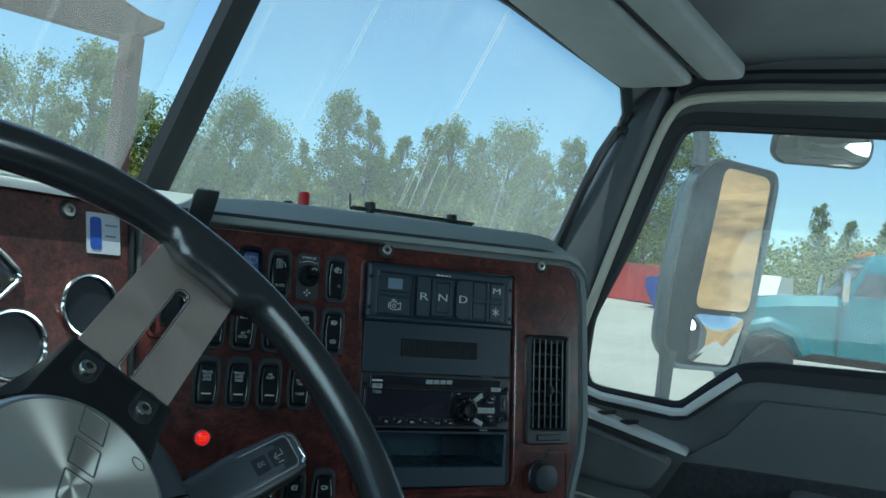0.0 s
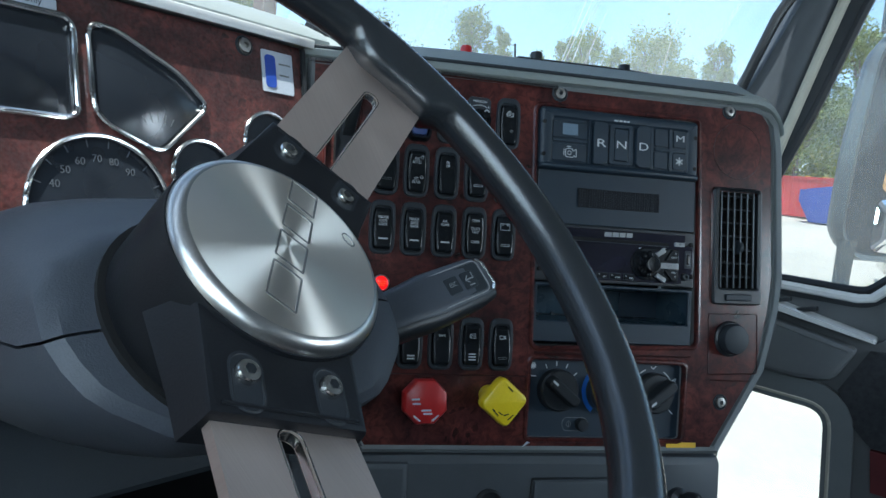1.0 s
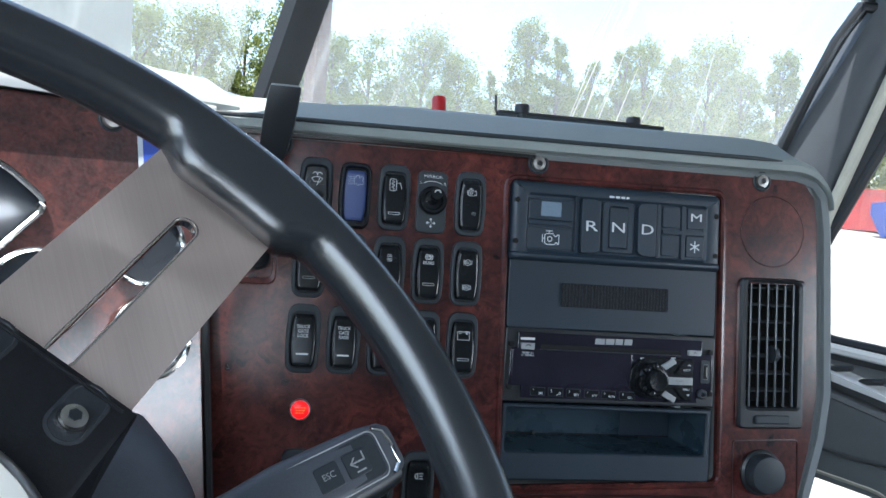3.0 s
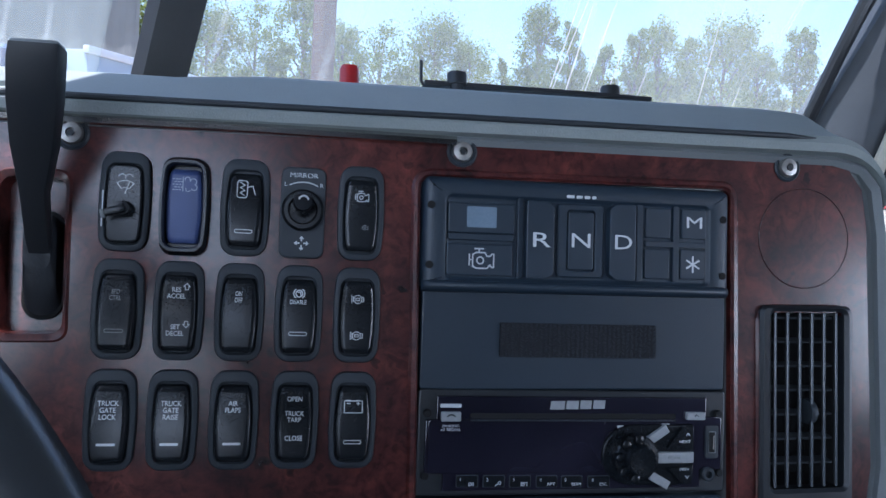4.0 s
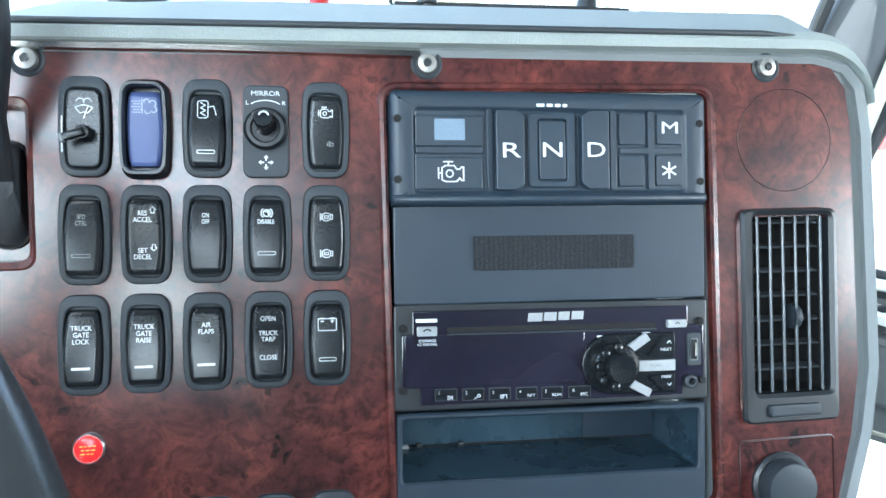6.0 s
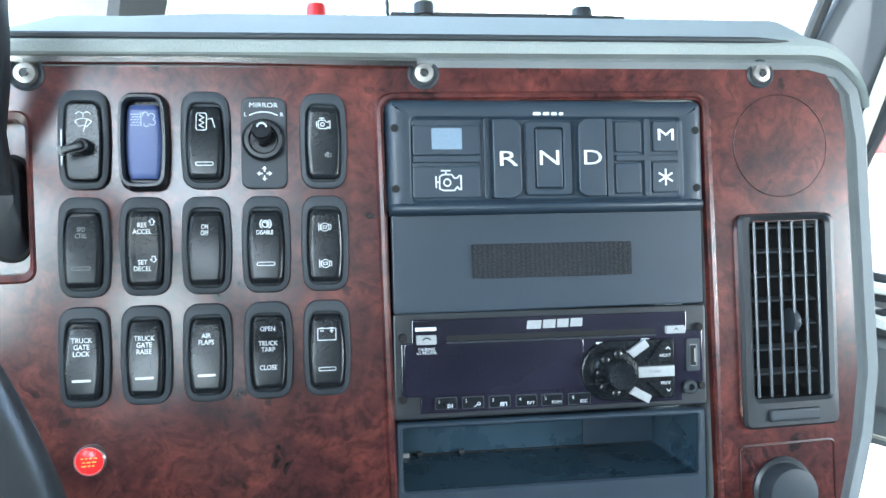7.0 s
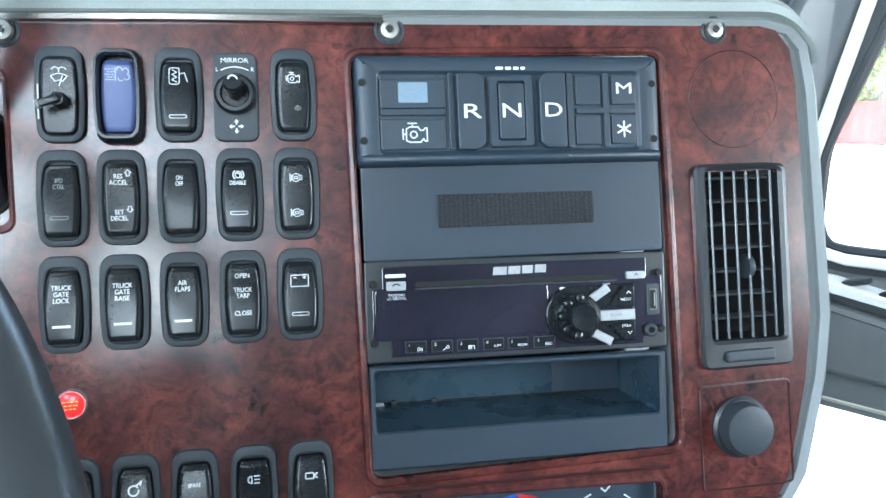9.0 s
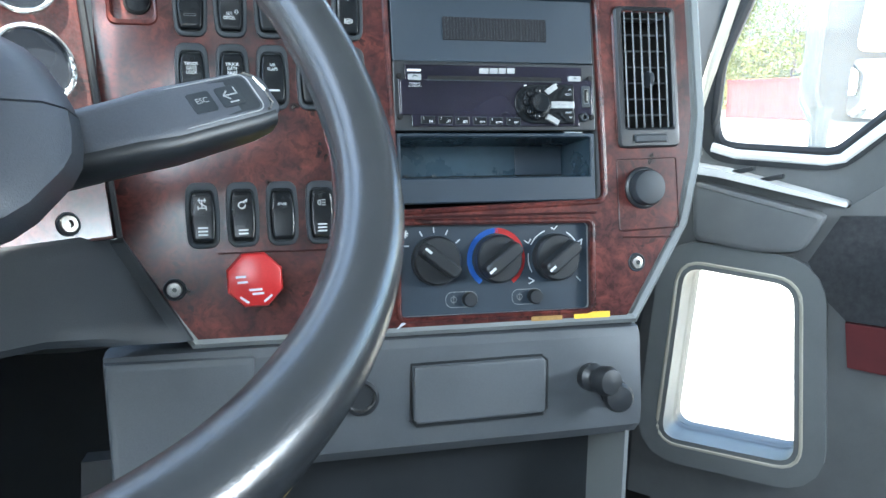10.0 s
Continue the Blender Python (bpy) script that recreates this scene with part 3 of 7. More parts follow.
# pillars between windshield and door
STRIP = [(0.955, 0.075, 2.03), (0.955, 0.016, 2.241), (0.955, -0.048, 2.47), (0.955, -0.098, 2.64), (0.950, -0.125, 2.700), (0.945, -0.165, 2.718), (0.94, -0.30, 2.722), (0.94, -0.75, 2.715), (0.94, -1.05, 2.70)]
for side in (1, -1):
    rings = []
    for z in (1.95, 2.2, 2.4, 2.6, 2.70, 2.80):
        a = pane(0.945, z)
        k = max(0.0, (z - 2.62)) * 0.25
        s = Vector((0.958 - k * 0.3, 0.016 - (z - 2.241) * 0.285, z))
        inner = (a + s) / 2 + Vector((-0.035, -0.01, 0))
        ring = [a + Vector((-0.012, -0.004, 0)), a + Vector((-0.030, -0.028, 0)), inner, s + Vector((-0.022, 0.018, 0)), s + Vector((0.0, 0.0, 0)),
                s + Vector((0.06, 0.01, 0)), a + Vector((0.05, 0.02, 0)), a + Vector((0.0, 0.015, 0))]
        rings.append([Vector((p.x * side, p.y, p.z)) for p in ring])
    struct("trim_pillar", loft(rings), PILLAR, None, "grey moulded plastic windshield pillar cover", "pillar")
    struct("trim_door_seal", tube(round_path([(x * side - 0.012 * side, y, z) for x, y, z in STRIP], 0.05), 0.011, 10), BEIGE, None, "pale beige rubber door seal", "door seal")

# side walls with door openings filled by doors
DOOR_OUT = [(0.10, 1.30), (0.09, 2.03), (0.03, 2.241), (-0.09, 2.66), (-0.13, 2.71), (-1.05, 2.70), (-1.08, 1.30)]
WINDOW = [(0.012, 2.222), (0.018, 2.10), (0.002, 2.066), (-0.03, 2.060), (-0.185, 2.055), (-0.205, 2.060), (-0.262, 2.115), (-0.30, 2.150), (-0.34, 2.165),
          (-0.98, 2.20), (-1.0, 2.24), (-0.98, 2.60), (-0.95, 2.63), (-0.55, 2.648), (-0.17, 2.662), (-0.145, 2.650), (-0.125, 2.60), (-0.063, 2.41)]
WINDOW = smooth_poly(WINDOW, 0.025, 3)
PEEP = smooth_poly([(0.036, 1.834), (-0.160, 1.822), (-0.185, 1.490), (0.064, 1.478)], 0.035, 5)
SIDEM = Matrix(((0, 1, 0, 0), (1, 0, 0, 0), (0, 0, 1, 0), (0, 0, 0, 1)))   # plate coordinates (x, y, z) to (y, x, z)


def flip(bm, m):
    bmesh.ops.transform(bm, matrix=m, verts=bm.verts)
    return bm


for side in (1, -1):
    m = SIDEM if side > 0 else Matrix.Diagonal((-1, 1, 1, 1)) @ SIDEM
    door = struct("door_1" if side > 0 else "door_2", flip(holed(DOOR_OUT, [WINDOW, PEEP], 0.945, 0.995), m), DOORSKIN, None,
                  "closed truck door with grey vinyl lining and a low lookout window", "door")
    # padded lining below the belt line, stepping out into the cab
    lining = [(0.135, 1.33), (0.125, 1.70), (0.085, 1.93), (0.085, 2.014), (-0.02, 2.011), (-0.23, 1.966), (-0.30, 2.02), (-0.36, 2.10), (-1.04, 2.14), (-1.05, 1.33)]
    part("lining", flip(holed(lining, [grow(PEEP, 0.045)], 0.905, 0.946), m), DOORSKIN, door)
    part("window_surround", flip(holed(grow(PEEP, 0.052), [PEEP], 0.888, 0.95), m), TRIMGREY, door, "pale grey surround of the lookout window")
    part("beige_lip", flip(tube([(y, 0.892, z) for y, z in grow(PEEP, 0.012)], 0.0055, 8, True), m), BEIGE, door)
    part("window_seal", flip(tube([(y, 0.952, z) for y, z in WINDOW], 0.011, 8, True), m), RUBBER, door, "black rubber window seal")
    part("window_frame", flip(holed(grow(WINDOW, 0.030), [grow(WINDOW, 0.004)], 0.9405, 0.9448), m), RUBBER, door, "black frame round the side glass")
    pw = part("pane", flip(holed(WINDOW, [], 0.966, 0.970), m), SIDEGLASS, door, "side window glass with a painted pale haze")
    pw.visible_shadow = False
    pp = part("lookout_pane", flip(holed(PEEP, [], 0.966, 0.970), m), WINDOWGLASS, door)
    pp.visible_shadow = False
    # sill ledge with bright top, carrying the window switches
    ledge = [(0.06, 2.034), (-0.02, 2.024), (-0.225, 1.976), (-0.23, 1.970), (-0.02, 2.010), (0.06, 2.018)]
    part("sill_ledge", flip(holed(ledge, [], 0.875, 0.946), m), LEDGE, door, "pale glossy plastic ledge below the window")
    part("belt_strip", flip(tube([(0.015, 0.944, 2.062), (-0.03, 0.944, 2.050), (-0.185, 0.944, 2.043), (-0.21, 0.944, 2.048), (-0.27, 0.944, 2.104), (-0.31, 0.944, 2.140)], 0.010, 8), m), LEDGE, door, "pale glossy strip along the window sill")
    if side > 0:
        for y in (-0.055, -0.105):
            z = 2.017 + (y + 0.05) * 0.236
            sw = flip(box(-0.019, 0.019, -0.011, 0.011, -0.004, 0.005, 0.003), pose(0.91, y, z + 0.006, 0, 0, 90) @ pose(0, 0, 0, 0, 13.7, 0))
            part("window_switch", sw, BLACK, door, "black window switch on the sill")
        part("cloth_insert", flip(holed([(-0.215, 1.800), (-0.178, 1.868), (-0.222, 1.952), (-0.32, 1.960), (-1.0, 2.00), (-1.0, 1.77), (-0.245, 1.772)], [], 0.893, 0.908), m), FABRIC, door, "dark patterned cloth insert")
        part("maroon_insert", flip(holed([(-0.255, 1.690), (-0.245, 1.768), (-1.0, 1.766), (-1.0, 1.66)], [], 0.890, 0.908), m), MAROON, door, "maroon cloth insert")
        pod = smooth_poly([(0.030, 2.004), (-0.205, 1.954), (-0.168, 1.884), (-0.100, 1.876), (0.022, 1.888)], 0.018, 4)
        part("switch_pod", flip(slab(pod[::-1], 0.878, 0.908, 0.009), m), POD, door, "padded grey pod under the window switches")
        part("armrest", box(0.80, 0.91, -1.0, -0.42, 1.86, 1.95, 0.025), DOORSKIN, door)

# wall behind, floor, footwell wall ahead, lower front
# assumed rear window, never in view; placed to steer reflections on the dash
REARWIN = rrect(0.62, 0.40, 0.06, 4, 0.56, 2.27)
struct("wall_rear", holed([(-1.0, 1.28), (1.0, 1.28), (1.0, 2.86), (-1.0, 2.86)], [REARWIN], -1.52, -1.44), REARWALL, None, "plain grey rear cab wall with an assumed window", "wall")
w = struct("window_3", holed(REARWIN, [], -1.485, -1.480), WINDOWGLASS, None, "assumed rear cab window, out of view", "window")
w.visible_shadow = False
# unseen dark board, added to deepen the reflections in radio and switches
struct("wall_rear_lower", box(-0.94, 0.94, -1.438, -1.425, 1.30, 2.15, 0.004), FABRIC, None, "dark board added on the unseen lower rear cab wall", "wall")
struct("wall_front", box(-0.98, 0.98, 0.46, 0.52, 1.28, 2.14), BLACK, None, "dark firewall under the dashboard", "wall")
struct("floor", box(-1.0, 1.0, -1.5, 0.5, 1.24, 1.30), CARPET, None, "black rubber-matted cab floor", "floor")
for side in (1, -1):
    struct("wall_side", box(*sorted((side * 0.96, side * 1.0)), 0.09, 0.5, 1.28, 2.12), PILLAR, None, "grey kick panel ahead of the door", "wall")
    struct("wall_rear_side", box(*sorted((side * 0.945, side * 1.0)), -1.5, -1.06, 1.28, 2.82), REARWALL, None, "grey cab corner behind the door", "wall")
    # dark tube that draws the shadow line between roof side and door
    part("shadow_strip", tube([(side * 0.928, y, z) for y, z in ((-0.13, 2.735), (-0.17, 2.757), (-0.30, 2.762), (-0.75, 2.755), (-1.05, 2.74))], 0.015, 8), RUBBER,
         struct("wall_over_door", box(*sorted((side * 0.945, side * 1.0)), -1.1, -0.12, 2.69, 2.84), HEADLINER, None, "grey roof side over the door", "wall"), "dark strip in place of the shadow line over the door")

# ---- sun visor and handle ----
visor = thing("sun_visor", Matrix.Identity(4), "folded grey sun visor above the windshield", "sun visor")
a, b = Vector((0.36, 0.082, 2.758)), Vector((0.785, -0.038, 2.708))
ax = (b - a).normalized()
vz = Vector((-0.02, -1.0, 0.02)).normalized()
nn = ax.cross(vz).normalized()
rings = []
for t, s in ((0, 0.7), (0.03, 0.95), (0.12, 1), (0.88, 1), (0.97, 0.95), (1, 0.7)):
    c = a.lerp(b, t) + vz * 0.075
    rings.append([c + vz * p + nn * q for p, q in rrect(0.15 * s, 0.026 * s, 0.010 * s, 3)])
part("blade", loft(rings), VISORGREY, visor)
rings = []
for t, s in ((-0.02, 0.9), (0.01, 1), (0.955, 1), (0.975, 0.93)):
    c = a.lerp(b, t) + vz * 0.205 + Vector((0, 0, 0.012))
    rings.append([c + vz * p + nn * q for p, q in rrect(0.078 * s, 0.034 * s, 0.012 * s, 3)])
part("hinge_rail", loft(rings), VISORGREY, visor)
part("hinge_gap", tube([a.lerp(b, t) + vz * 0.160 + Vector((0, 0, 0.012)) for t in (0.0, 0.5, 0.99)], 0.010, 8), RUBBER, visor)
part("hinge_pin", tube([a.lerp(b, 0.98) + vz * 0.135 + Vector((0, 0, 0.004)), a.lerp(b, 1.05) + vz * 0.130 + Vector((0, 0, 0.012))], 0.007, 8), BLACK, visor)

grip = thing("grab_handle", Matrix.Identity(4), "black grab handle on the windshield pillar", "grab handle")
part("bar", tube([(0.925, -0.030, 2.640), (0.905, -0.012, 2.640), (0.895, 0.018, 2.58), (0.90, 0.050, 2.50), (0.905, 0.076, 2.43), (0.91, 0.10, 2.36), (0.925, 0.108, 2.34)], 0.0105, 10), BLACK, grip)

# ---- dashboard body ----
dash = thing("dashboard", PANEL, "grey moulded dashboard body with padded top", "dashboard")
OUTLINE = [(-0.258, 0.012), (0.240, 0.010), (0.262, 0.005), (0.274, -0.009), (0.278, -0.04), (0.280, -0.185), (0.274, -0.225), (0.256, -0.287), (0.196, -0.376), (-0.197, -0.359), (-0.258, -0.262)]
WOODOUT = [(-0.256, 0.004), (0.228, 0.005), (0.250, 0.0), (0.259, -0.012), (0.262, -0.035), (0.264, -0.185), (0.258, -0.225), (0.243, -0.285), (0.184, -0.371), (-0.196, -0.354), (-0.242, -0.270), (-0.254, -0.262)]
STACK = (-0.0235, 0.1675, -0.2590, -0.0150)
stack_hole = rrect(STACK[1] - STACK[0], STACK[3] - STACK[2], 0.006, 3, (STACK[0] + STACK[1]) / 2, (STACK[2] + STACK[3]) / 2)
climate_hole = [(0.0624 + x * math.cos(radians(2.6)) + z * math.sin(radians(2.6)), -0.3155 + z * math.cos(radians(2.6)) - x * math.sin(radians(2.6))) for x, z in rrect(0.1775, 0.0785, 0.004, 3)]
vent_hole = rrect(0.056, 0.120, 0.006, 3, 0.2175, -0.1495)
lever_hole = rrect(0.034, 0.085, 0.006, 3, -0.2225, -0.063)
part("surround", holed(grow(OUTLINE, 0.0), [stack_hole, vent_hole, lever_hole, climate_hole], 0.0, 0.03), TRIMGREY, dash)
part("stack_backing", slab(grow(stack_hole, 0.004), 0.0770, 0.0800), HOLESHADE, dash)
rim = loft([at_y(grow(OUTLINE, -0.008), 0.001), at_y(grow(OUTLINE, -0.008), -0.004), at_y(grow(OUTLINE, -0.004), -0.007), at_y(OUTLINE, -0.003), at_y(OUTLINE, 0.03), at_y(grow(OUTLINE, 0.004), 0.24)], None, False, False)
part("side_moulding", rim, TRIMGREY, dash)
wood = part("veneer_panel", holed(WOODOUT, [stack_hole, vent_hole, lever_hole, climate_hole], -0.0045, 0.0), WOOD, dash, "glossy dark red burl veneer panel")

for hole in (stack_hole, vent_hole, climate_hole):
    part("veneer_lip", loft([at_y(grow(hole, 0.0052), -0.0044), at_y(grow(hole, 0.0036), -0.0060), at_y(grow(hole, 0.0016), -0.0062), at_y(grow(hole, 0.0006), -0.0050), at_y(grow(hole, 0.0002), 0.0)], None, False, False), WOOD, dash)

# padded top: rises behind the panel, lower towards the driver's side
rings = []
for i in range(33):
    x = -0.262 + 0.498 * i / 20 if i <= 20 else 0.236 + 0.042 * math.sin((i - 20) / 12 * math.pi / 2)
    k = min(1.0, max(0.72, (x + 0.245) / 0.13))
    k = k * k * (3 - 2 * k)
    e = min(1.0, max(0.0, (x - 0.236) / 0.042))
    fall = 1 - math.sqrt(max(0.0, 1 - e * e))
    h = 0.031 + 0.0255 * k
    prof = [(-0.004, 0.0085), (-0.011, 0.010), (-0.013, 0.015), (-0.010, 0.020), (0.004, 0.024 + 0.002 * k), (0.03, 0.018 + h * 0.45), (0.065, 0.010 + h * 0.78), (0.10, h), (0.16, h + 0.002), (0.25, h - 0.005), (0.34, h - 0.03), (0.34, -0.02), (0.0, -0.02)]
    rings.append([(x, y + 0.006 * e * e, z - (z + 0.022) * fall * 0.97) for y, z in prof])
part("padded_top", loft(rings), PAD, dash, "grey padded dash top")
part("bright_strip", tube([(-0.256, -0.0065, 0.0075), (-0.12, -0.0072, 0.0072), (-0.004, -0.0065, 0.0055)], 0.0028, 6), POLISH, dash, "thin bright edging strip")
part("pad_groove", tube([(-0.258, -0.0118, 0.0180), (0.0, -0.0120, 0.0184), (0.200, -0.0118, 0.0184), (0.238, -0.0090, 0.0170)], [0.0019, 0.0019, 0.0019, 0.0006], 8), KNEESHADE, dash, "dark groove along the pad's front edge")

# top and front of the driver's side
left = thing("driver_dash", Matrix.Identity(4), "pale sunlit dash top ahead of the instrument cluster", "dashboard")
prof = [(0.150, 2.3095), (0.150, 2.319), (0.160, 2.327), (0.20, 2.342), (0.27, 2.351), (0.34, 2.350), (0.46, 2.325), (0.46, 2.25), (0.22, 2.25), (0.22, 2.3095)]
part("shelf", loft([[(x, y, z) for y, z in prof] for x in (-0.95, -0.6, -0.33, -0.185)]), PAD, left)
part("edge_strip", box(-0.95, -0.2062, 0.1470, 0.1502, 2.3088, 2.3168, 0.0012), STRIPGLARE, left, "edging strip above the gauges, whitened as if sunlit")
right = thing("passenger_dash", Matrix.Identity(4), "grey dashboard on the passenger side", "dashboard")
part("shelf", loft([[(x, y, z) for y, z in [(0.10, 1.85), (0.08, 2.15), (0.10, 2.22), (0.14, 2.25), (0.40, 2.25), (0.40, 1.85)]] for x in (0.20, 0.5, 0.94)]), PAD, right)

# ---- knee panel and lower console ----
knee = thing("knee_panel", Matrix.Identity(4), "grey plastic knee panel below the gauges", "panel")
KNEE_ROWS = [(-0.270, 0.030, -0.0), (-0.271, -0.004, 0.0), (-0.275, -0.011, 0.0), (-0.283, -0.014, 0.0), (-0.335, -0.027, 0.55), (-0.348, -0.030, 0.9), (-0.354, -0.026, 1.0), (-0.357, 0.035, 1.0)]
rings = []
for z, y, k in KNEE_ROWS:
    row_ = [CLUSTER @ Vector((x, y, z + dz * k)) for x, dz in ((-0.95, 0.026), (-0.60, 0.024), (-0.30, 0.014), (-0.252, 0.004))]
    e = (z + 0.270) / -0.087
    edge_x = -0.2425 + 0.0480 * e
    row_ += [PANEL @ Vector((edge_x - 0.010, max(-0.016, y), z + 0.003)), PANEL @ Vector((edge_x, max(-0.013, y), z + 0.003)), PANEL @ Vector((edge_x + 0.002, 0.02, z + 0.003))]
    rings.append(row_)
# shade under wheel and column is put into the face's darker colour
part("face", loft(rings, None, False, False, False), KNEESHADE, knee, "", 40)
console = thing("lower_console", PANEL @ pose(0, 0.010, 0), "grey lower dash console with a small drawer", "console")
prof = [(-0.003, -0.360), (-0.016, -0.363), (-0.020, -0.370), (-0.016, -0.440), (-0.012, -0.456), (0.0, -0.466), (0.12, -0.47), (0.12, -0.36)]
rings = []
for x, dz, s in ((-0.262, 0.004, 1), (-0.1, -0.002, 1), (0.10, -0.012, 1), (0.185, -0.016, 1), (0.198, -0.017, 0.7), (0.203, -0.018, 0.2)):
    rings.append([(x, 0.05 + (y - 0.05) * (1 if s == 1 else 0.75 + 0.25 * s), z + dz) for y, z in prof])
part("body", loft(rings), LOWGREY, console)
DRAWER = [(-0.0245, -0.4375), (-0.0215, -0.3925), (0.0955, -0.3970), (0.0990, -0.4005), (0.0965, -0.4430), (0.0935, -0.4460), (-0.0210, -0.4415)]
drawer = part("drawer_front", slab(DRAWER[::-1], -0.0225, -0.010, 0.002), LOWGREY, console)
part("drawer_groove", tube([(x, -0.0183, z) for x, z in grow(DRAWER, 0.002)], 0.0017, 6, True), BLACK, console)
part("side_fin", loft([[(0.196, -0.006, -0.372), (0.203, 0.0, -0.372), (0.203, 0.3, -0.372), (0.196, 0.3, -0.372)],
                       [(0.172, 0.0, -0.60), (0.180, 0.006, -0.60), (0.180, 0.3, -0.60), (0.172, 0.3, -0.60)],
                       [(0.150, 0.0, -1.02), (0.160, 0.006, -1.02), (0.160, 0.3, -1.02), (0.150, 0.3, -1.02)]]), TRIMGREY, console)
part("footwell_panel", slab([(-0.30, -0.46), (0.198, -0.48), (0.15, -1.02), (-0.34, -1.02)][::-1], 0.07, 0.10, 0.0), BLACK, console)
part("kick_panel", slab([(-0.262, -0.362), (-0.150, -0.368), (-0.160, -0.62), (-0.262, -0.62)][::-1], -0.0235, 0.03, 0.006), LOWGREY, console)

# ---- centre panel: rocker switches ----
FRONT = -0.0045      # the veneer's face


def on_panel(x, z, tilt=0.0, y=FRONT):
    return PANEL @ pose(x, y, z, 0, tilt, 0)


def rocker_depth(z, style):
    k = z / 0.0195
    edge = 0.0013 * max(0.0, (z - 0.0162) / 0.0033) + 0.0006 * max(0.0, (-z - 0.0165) / 0.003)
    if style == "tilt":
        return -0.0060 + 0.0022 * k - 0.0010 * (1 - k * k) + edge
    if style == "flat":
        return -0.0050 - 0.0008 * k * k + edge
    return -0.0052 - 0.0014 * abs(k) + edge


def rocker_width(z, style):
    k = z / 0.0195
    return 0.0182 - 0.0032 * k * k - (0.0004 * k if style == "tilt" else 0)


def rocker(style):
    rings = []
    steps = [-0.0195, -0.0192, -0.0182, -0.0165, -0.0162, -0.0110, -0.0055, 0.0, 0.0055, 0.0110, 0.0158, 0.0161, 0.0164, 0.0177, 0.0190, 0.0195]
    for i, z in enumerate(steps):
        w, d = rocker_width(z, style) / 2, rocker_depth(z, style)
        e = 0.0020 if i in (0, 15) else (0.0004 if i in (1, 14) else 0)
        w -= e * 0.9 + (0.0003 if i in (2, 13) else 0)
        d += e
        rings.append([(-w, 0.003, z), (-w, d + 0.0016, z), (-w + 0.0005, d + 0.0006, z), (-w + 0.0016, d, z), (-w + 0.0026, d - 0.00005, z), (w - 0.0026, d - 0.00005, z), (w - 0.0016, d, z), (w - 0.0005, d + 0.0006, z), (w, d + 0.0016, z), (w, 0.003, z)])
    return to_mesh("rocker", loft(rings), ROCKER)


def barrel(w, h, r, bow=0.12):
    """A rounded rectangle with bowed long sides."""
    n, out = 5, []
    pts = rrect(w, h, r, n)
    for i, p in enumerate(pts):
        out.append(p)
        if i % (n + 1) == n:
            q = pts[(i + 1) % len(pts)]
            out += [(p[0] + (q[0] - p[0]) * j / 6, p[1] + (q[1] - p[1]) * j / 6) for j in range(1, 6)]
    return [(x * (1 + bow * (0.3 - (z / h * 2) ** 2)), z * (1 + 0.02 * (0.5 - (x / w * 2) ** 2))) for x, z in out]


def bezel(w, h, wi, hi, front=-0.0042, rise=0.0):
    outer, inner = [(x, z + rise) for x, z in barrel(w, h, 0.0066)], barrel(wi, hi, 0.0038)
    rings = [at_y(outer, 0.0002), at_y(outer, front + 0.0013), at_y(grow(outer, -0.0004), front + 0.0004), at_y(grow(outer, -0.0014), front), at_y(grow(inner, 0.0007), front),
             at_y(inner, front + 0.0007), at_y(inner, 0.0)]
    return loft(rings)


BEZEL_MESH = to_mesh("bezel", bezel(0.0246, 0.0512, 0.0178, 0.0412, -0.0036, 0.0012), BEZEL)
ROCKERS = {s: rocker(s) for s in ("tilt", "flat", "vee")}


def drape(me, style, lift=0.00022):
    """Lay printed matter on the curved face of a rocker."""
    for v in me.vertices:
        v.co.y = rocker_depth(v.co.z, style) - lift + min(v.co.y, 0)
    return me


def ink(lines, w, style=None, material=WHITE):
    me = to_mesh("print", strokes(lines, w), material, 0)
    return drape(me, style) if style else me


def bar(w, h, z):
    return [[(-w / 2, z), (w / 2, z)]], h


def outline_bar(w, h, z):
    return [rrect(w, h, h * 0.45, 3, 0, z) + [rrect(w, h, h * 0.45, 3, 0, z)[0]]]


def engine(cx, cz, s):
    """The engine symbol as line work."""
    p = lambda *q: [(cx + x * s, cz + z * s) for x, z in q]
    return [p((-0.62, -0.3), (-0.62, 0.3)), p((-0.62, 0.0), (-0.42, 0.0)), p((-0.42, -0.38), (-0.42, 0.30), (-0.22, 0.42), (0.3, 0.42), (0.42, 0.22), (0.6, 0.22), (0.7, 0.34), (0.82, 0.34), (0.82, -0.42),
                                                             (0.7, -0.42), (0.6, -0.28), (0.42, -0.48), (-0.2, -0.48), (-0.42, -0.38)),
            p((-0.05, 0.42), (-0.05, 0.62)), p((-0.3, 0.64), (0.2, 0.64)), p(*arc(0.02, -0.03, 0.2, 0, 360, 10))]


def hook_arrow(cx, cz, s, up):
    k = 1 if up else -1
    return [[(cx + x * s, cz + k * z * s) for x, z in ((-0.3, -0.5), (-0.3, 0.1), (-0.6, 0.1), (0, 0.7), (0.6, 0.1), (0.3, 0.1), (0.3, -0.5), (-0.3, -0.5))]]


COLX, DRIFT = (-0.1784, -0.1487, -0.1181, -0.0880, -0.0567), (-0.0020, -0.0017, -0.0016, -0.0010, -0.0012)
ROWZ = (-0.0357, -0.0912, -0.1478, -0.2560)


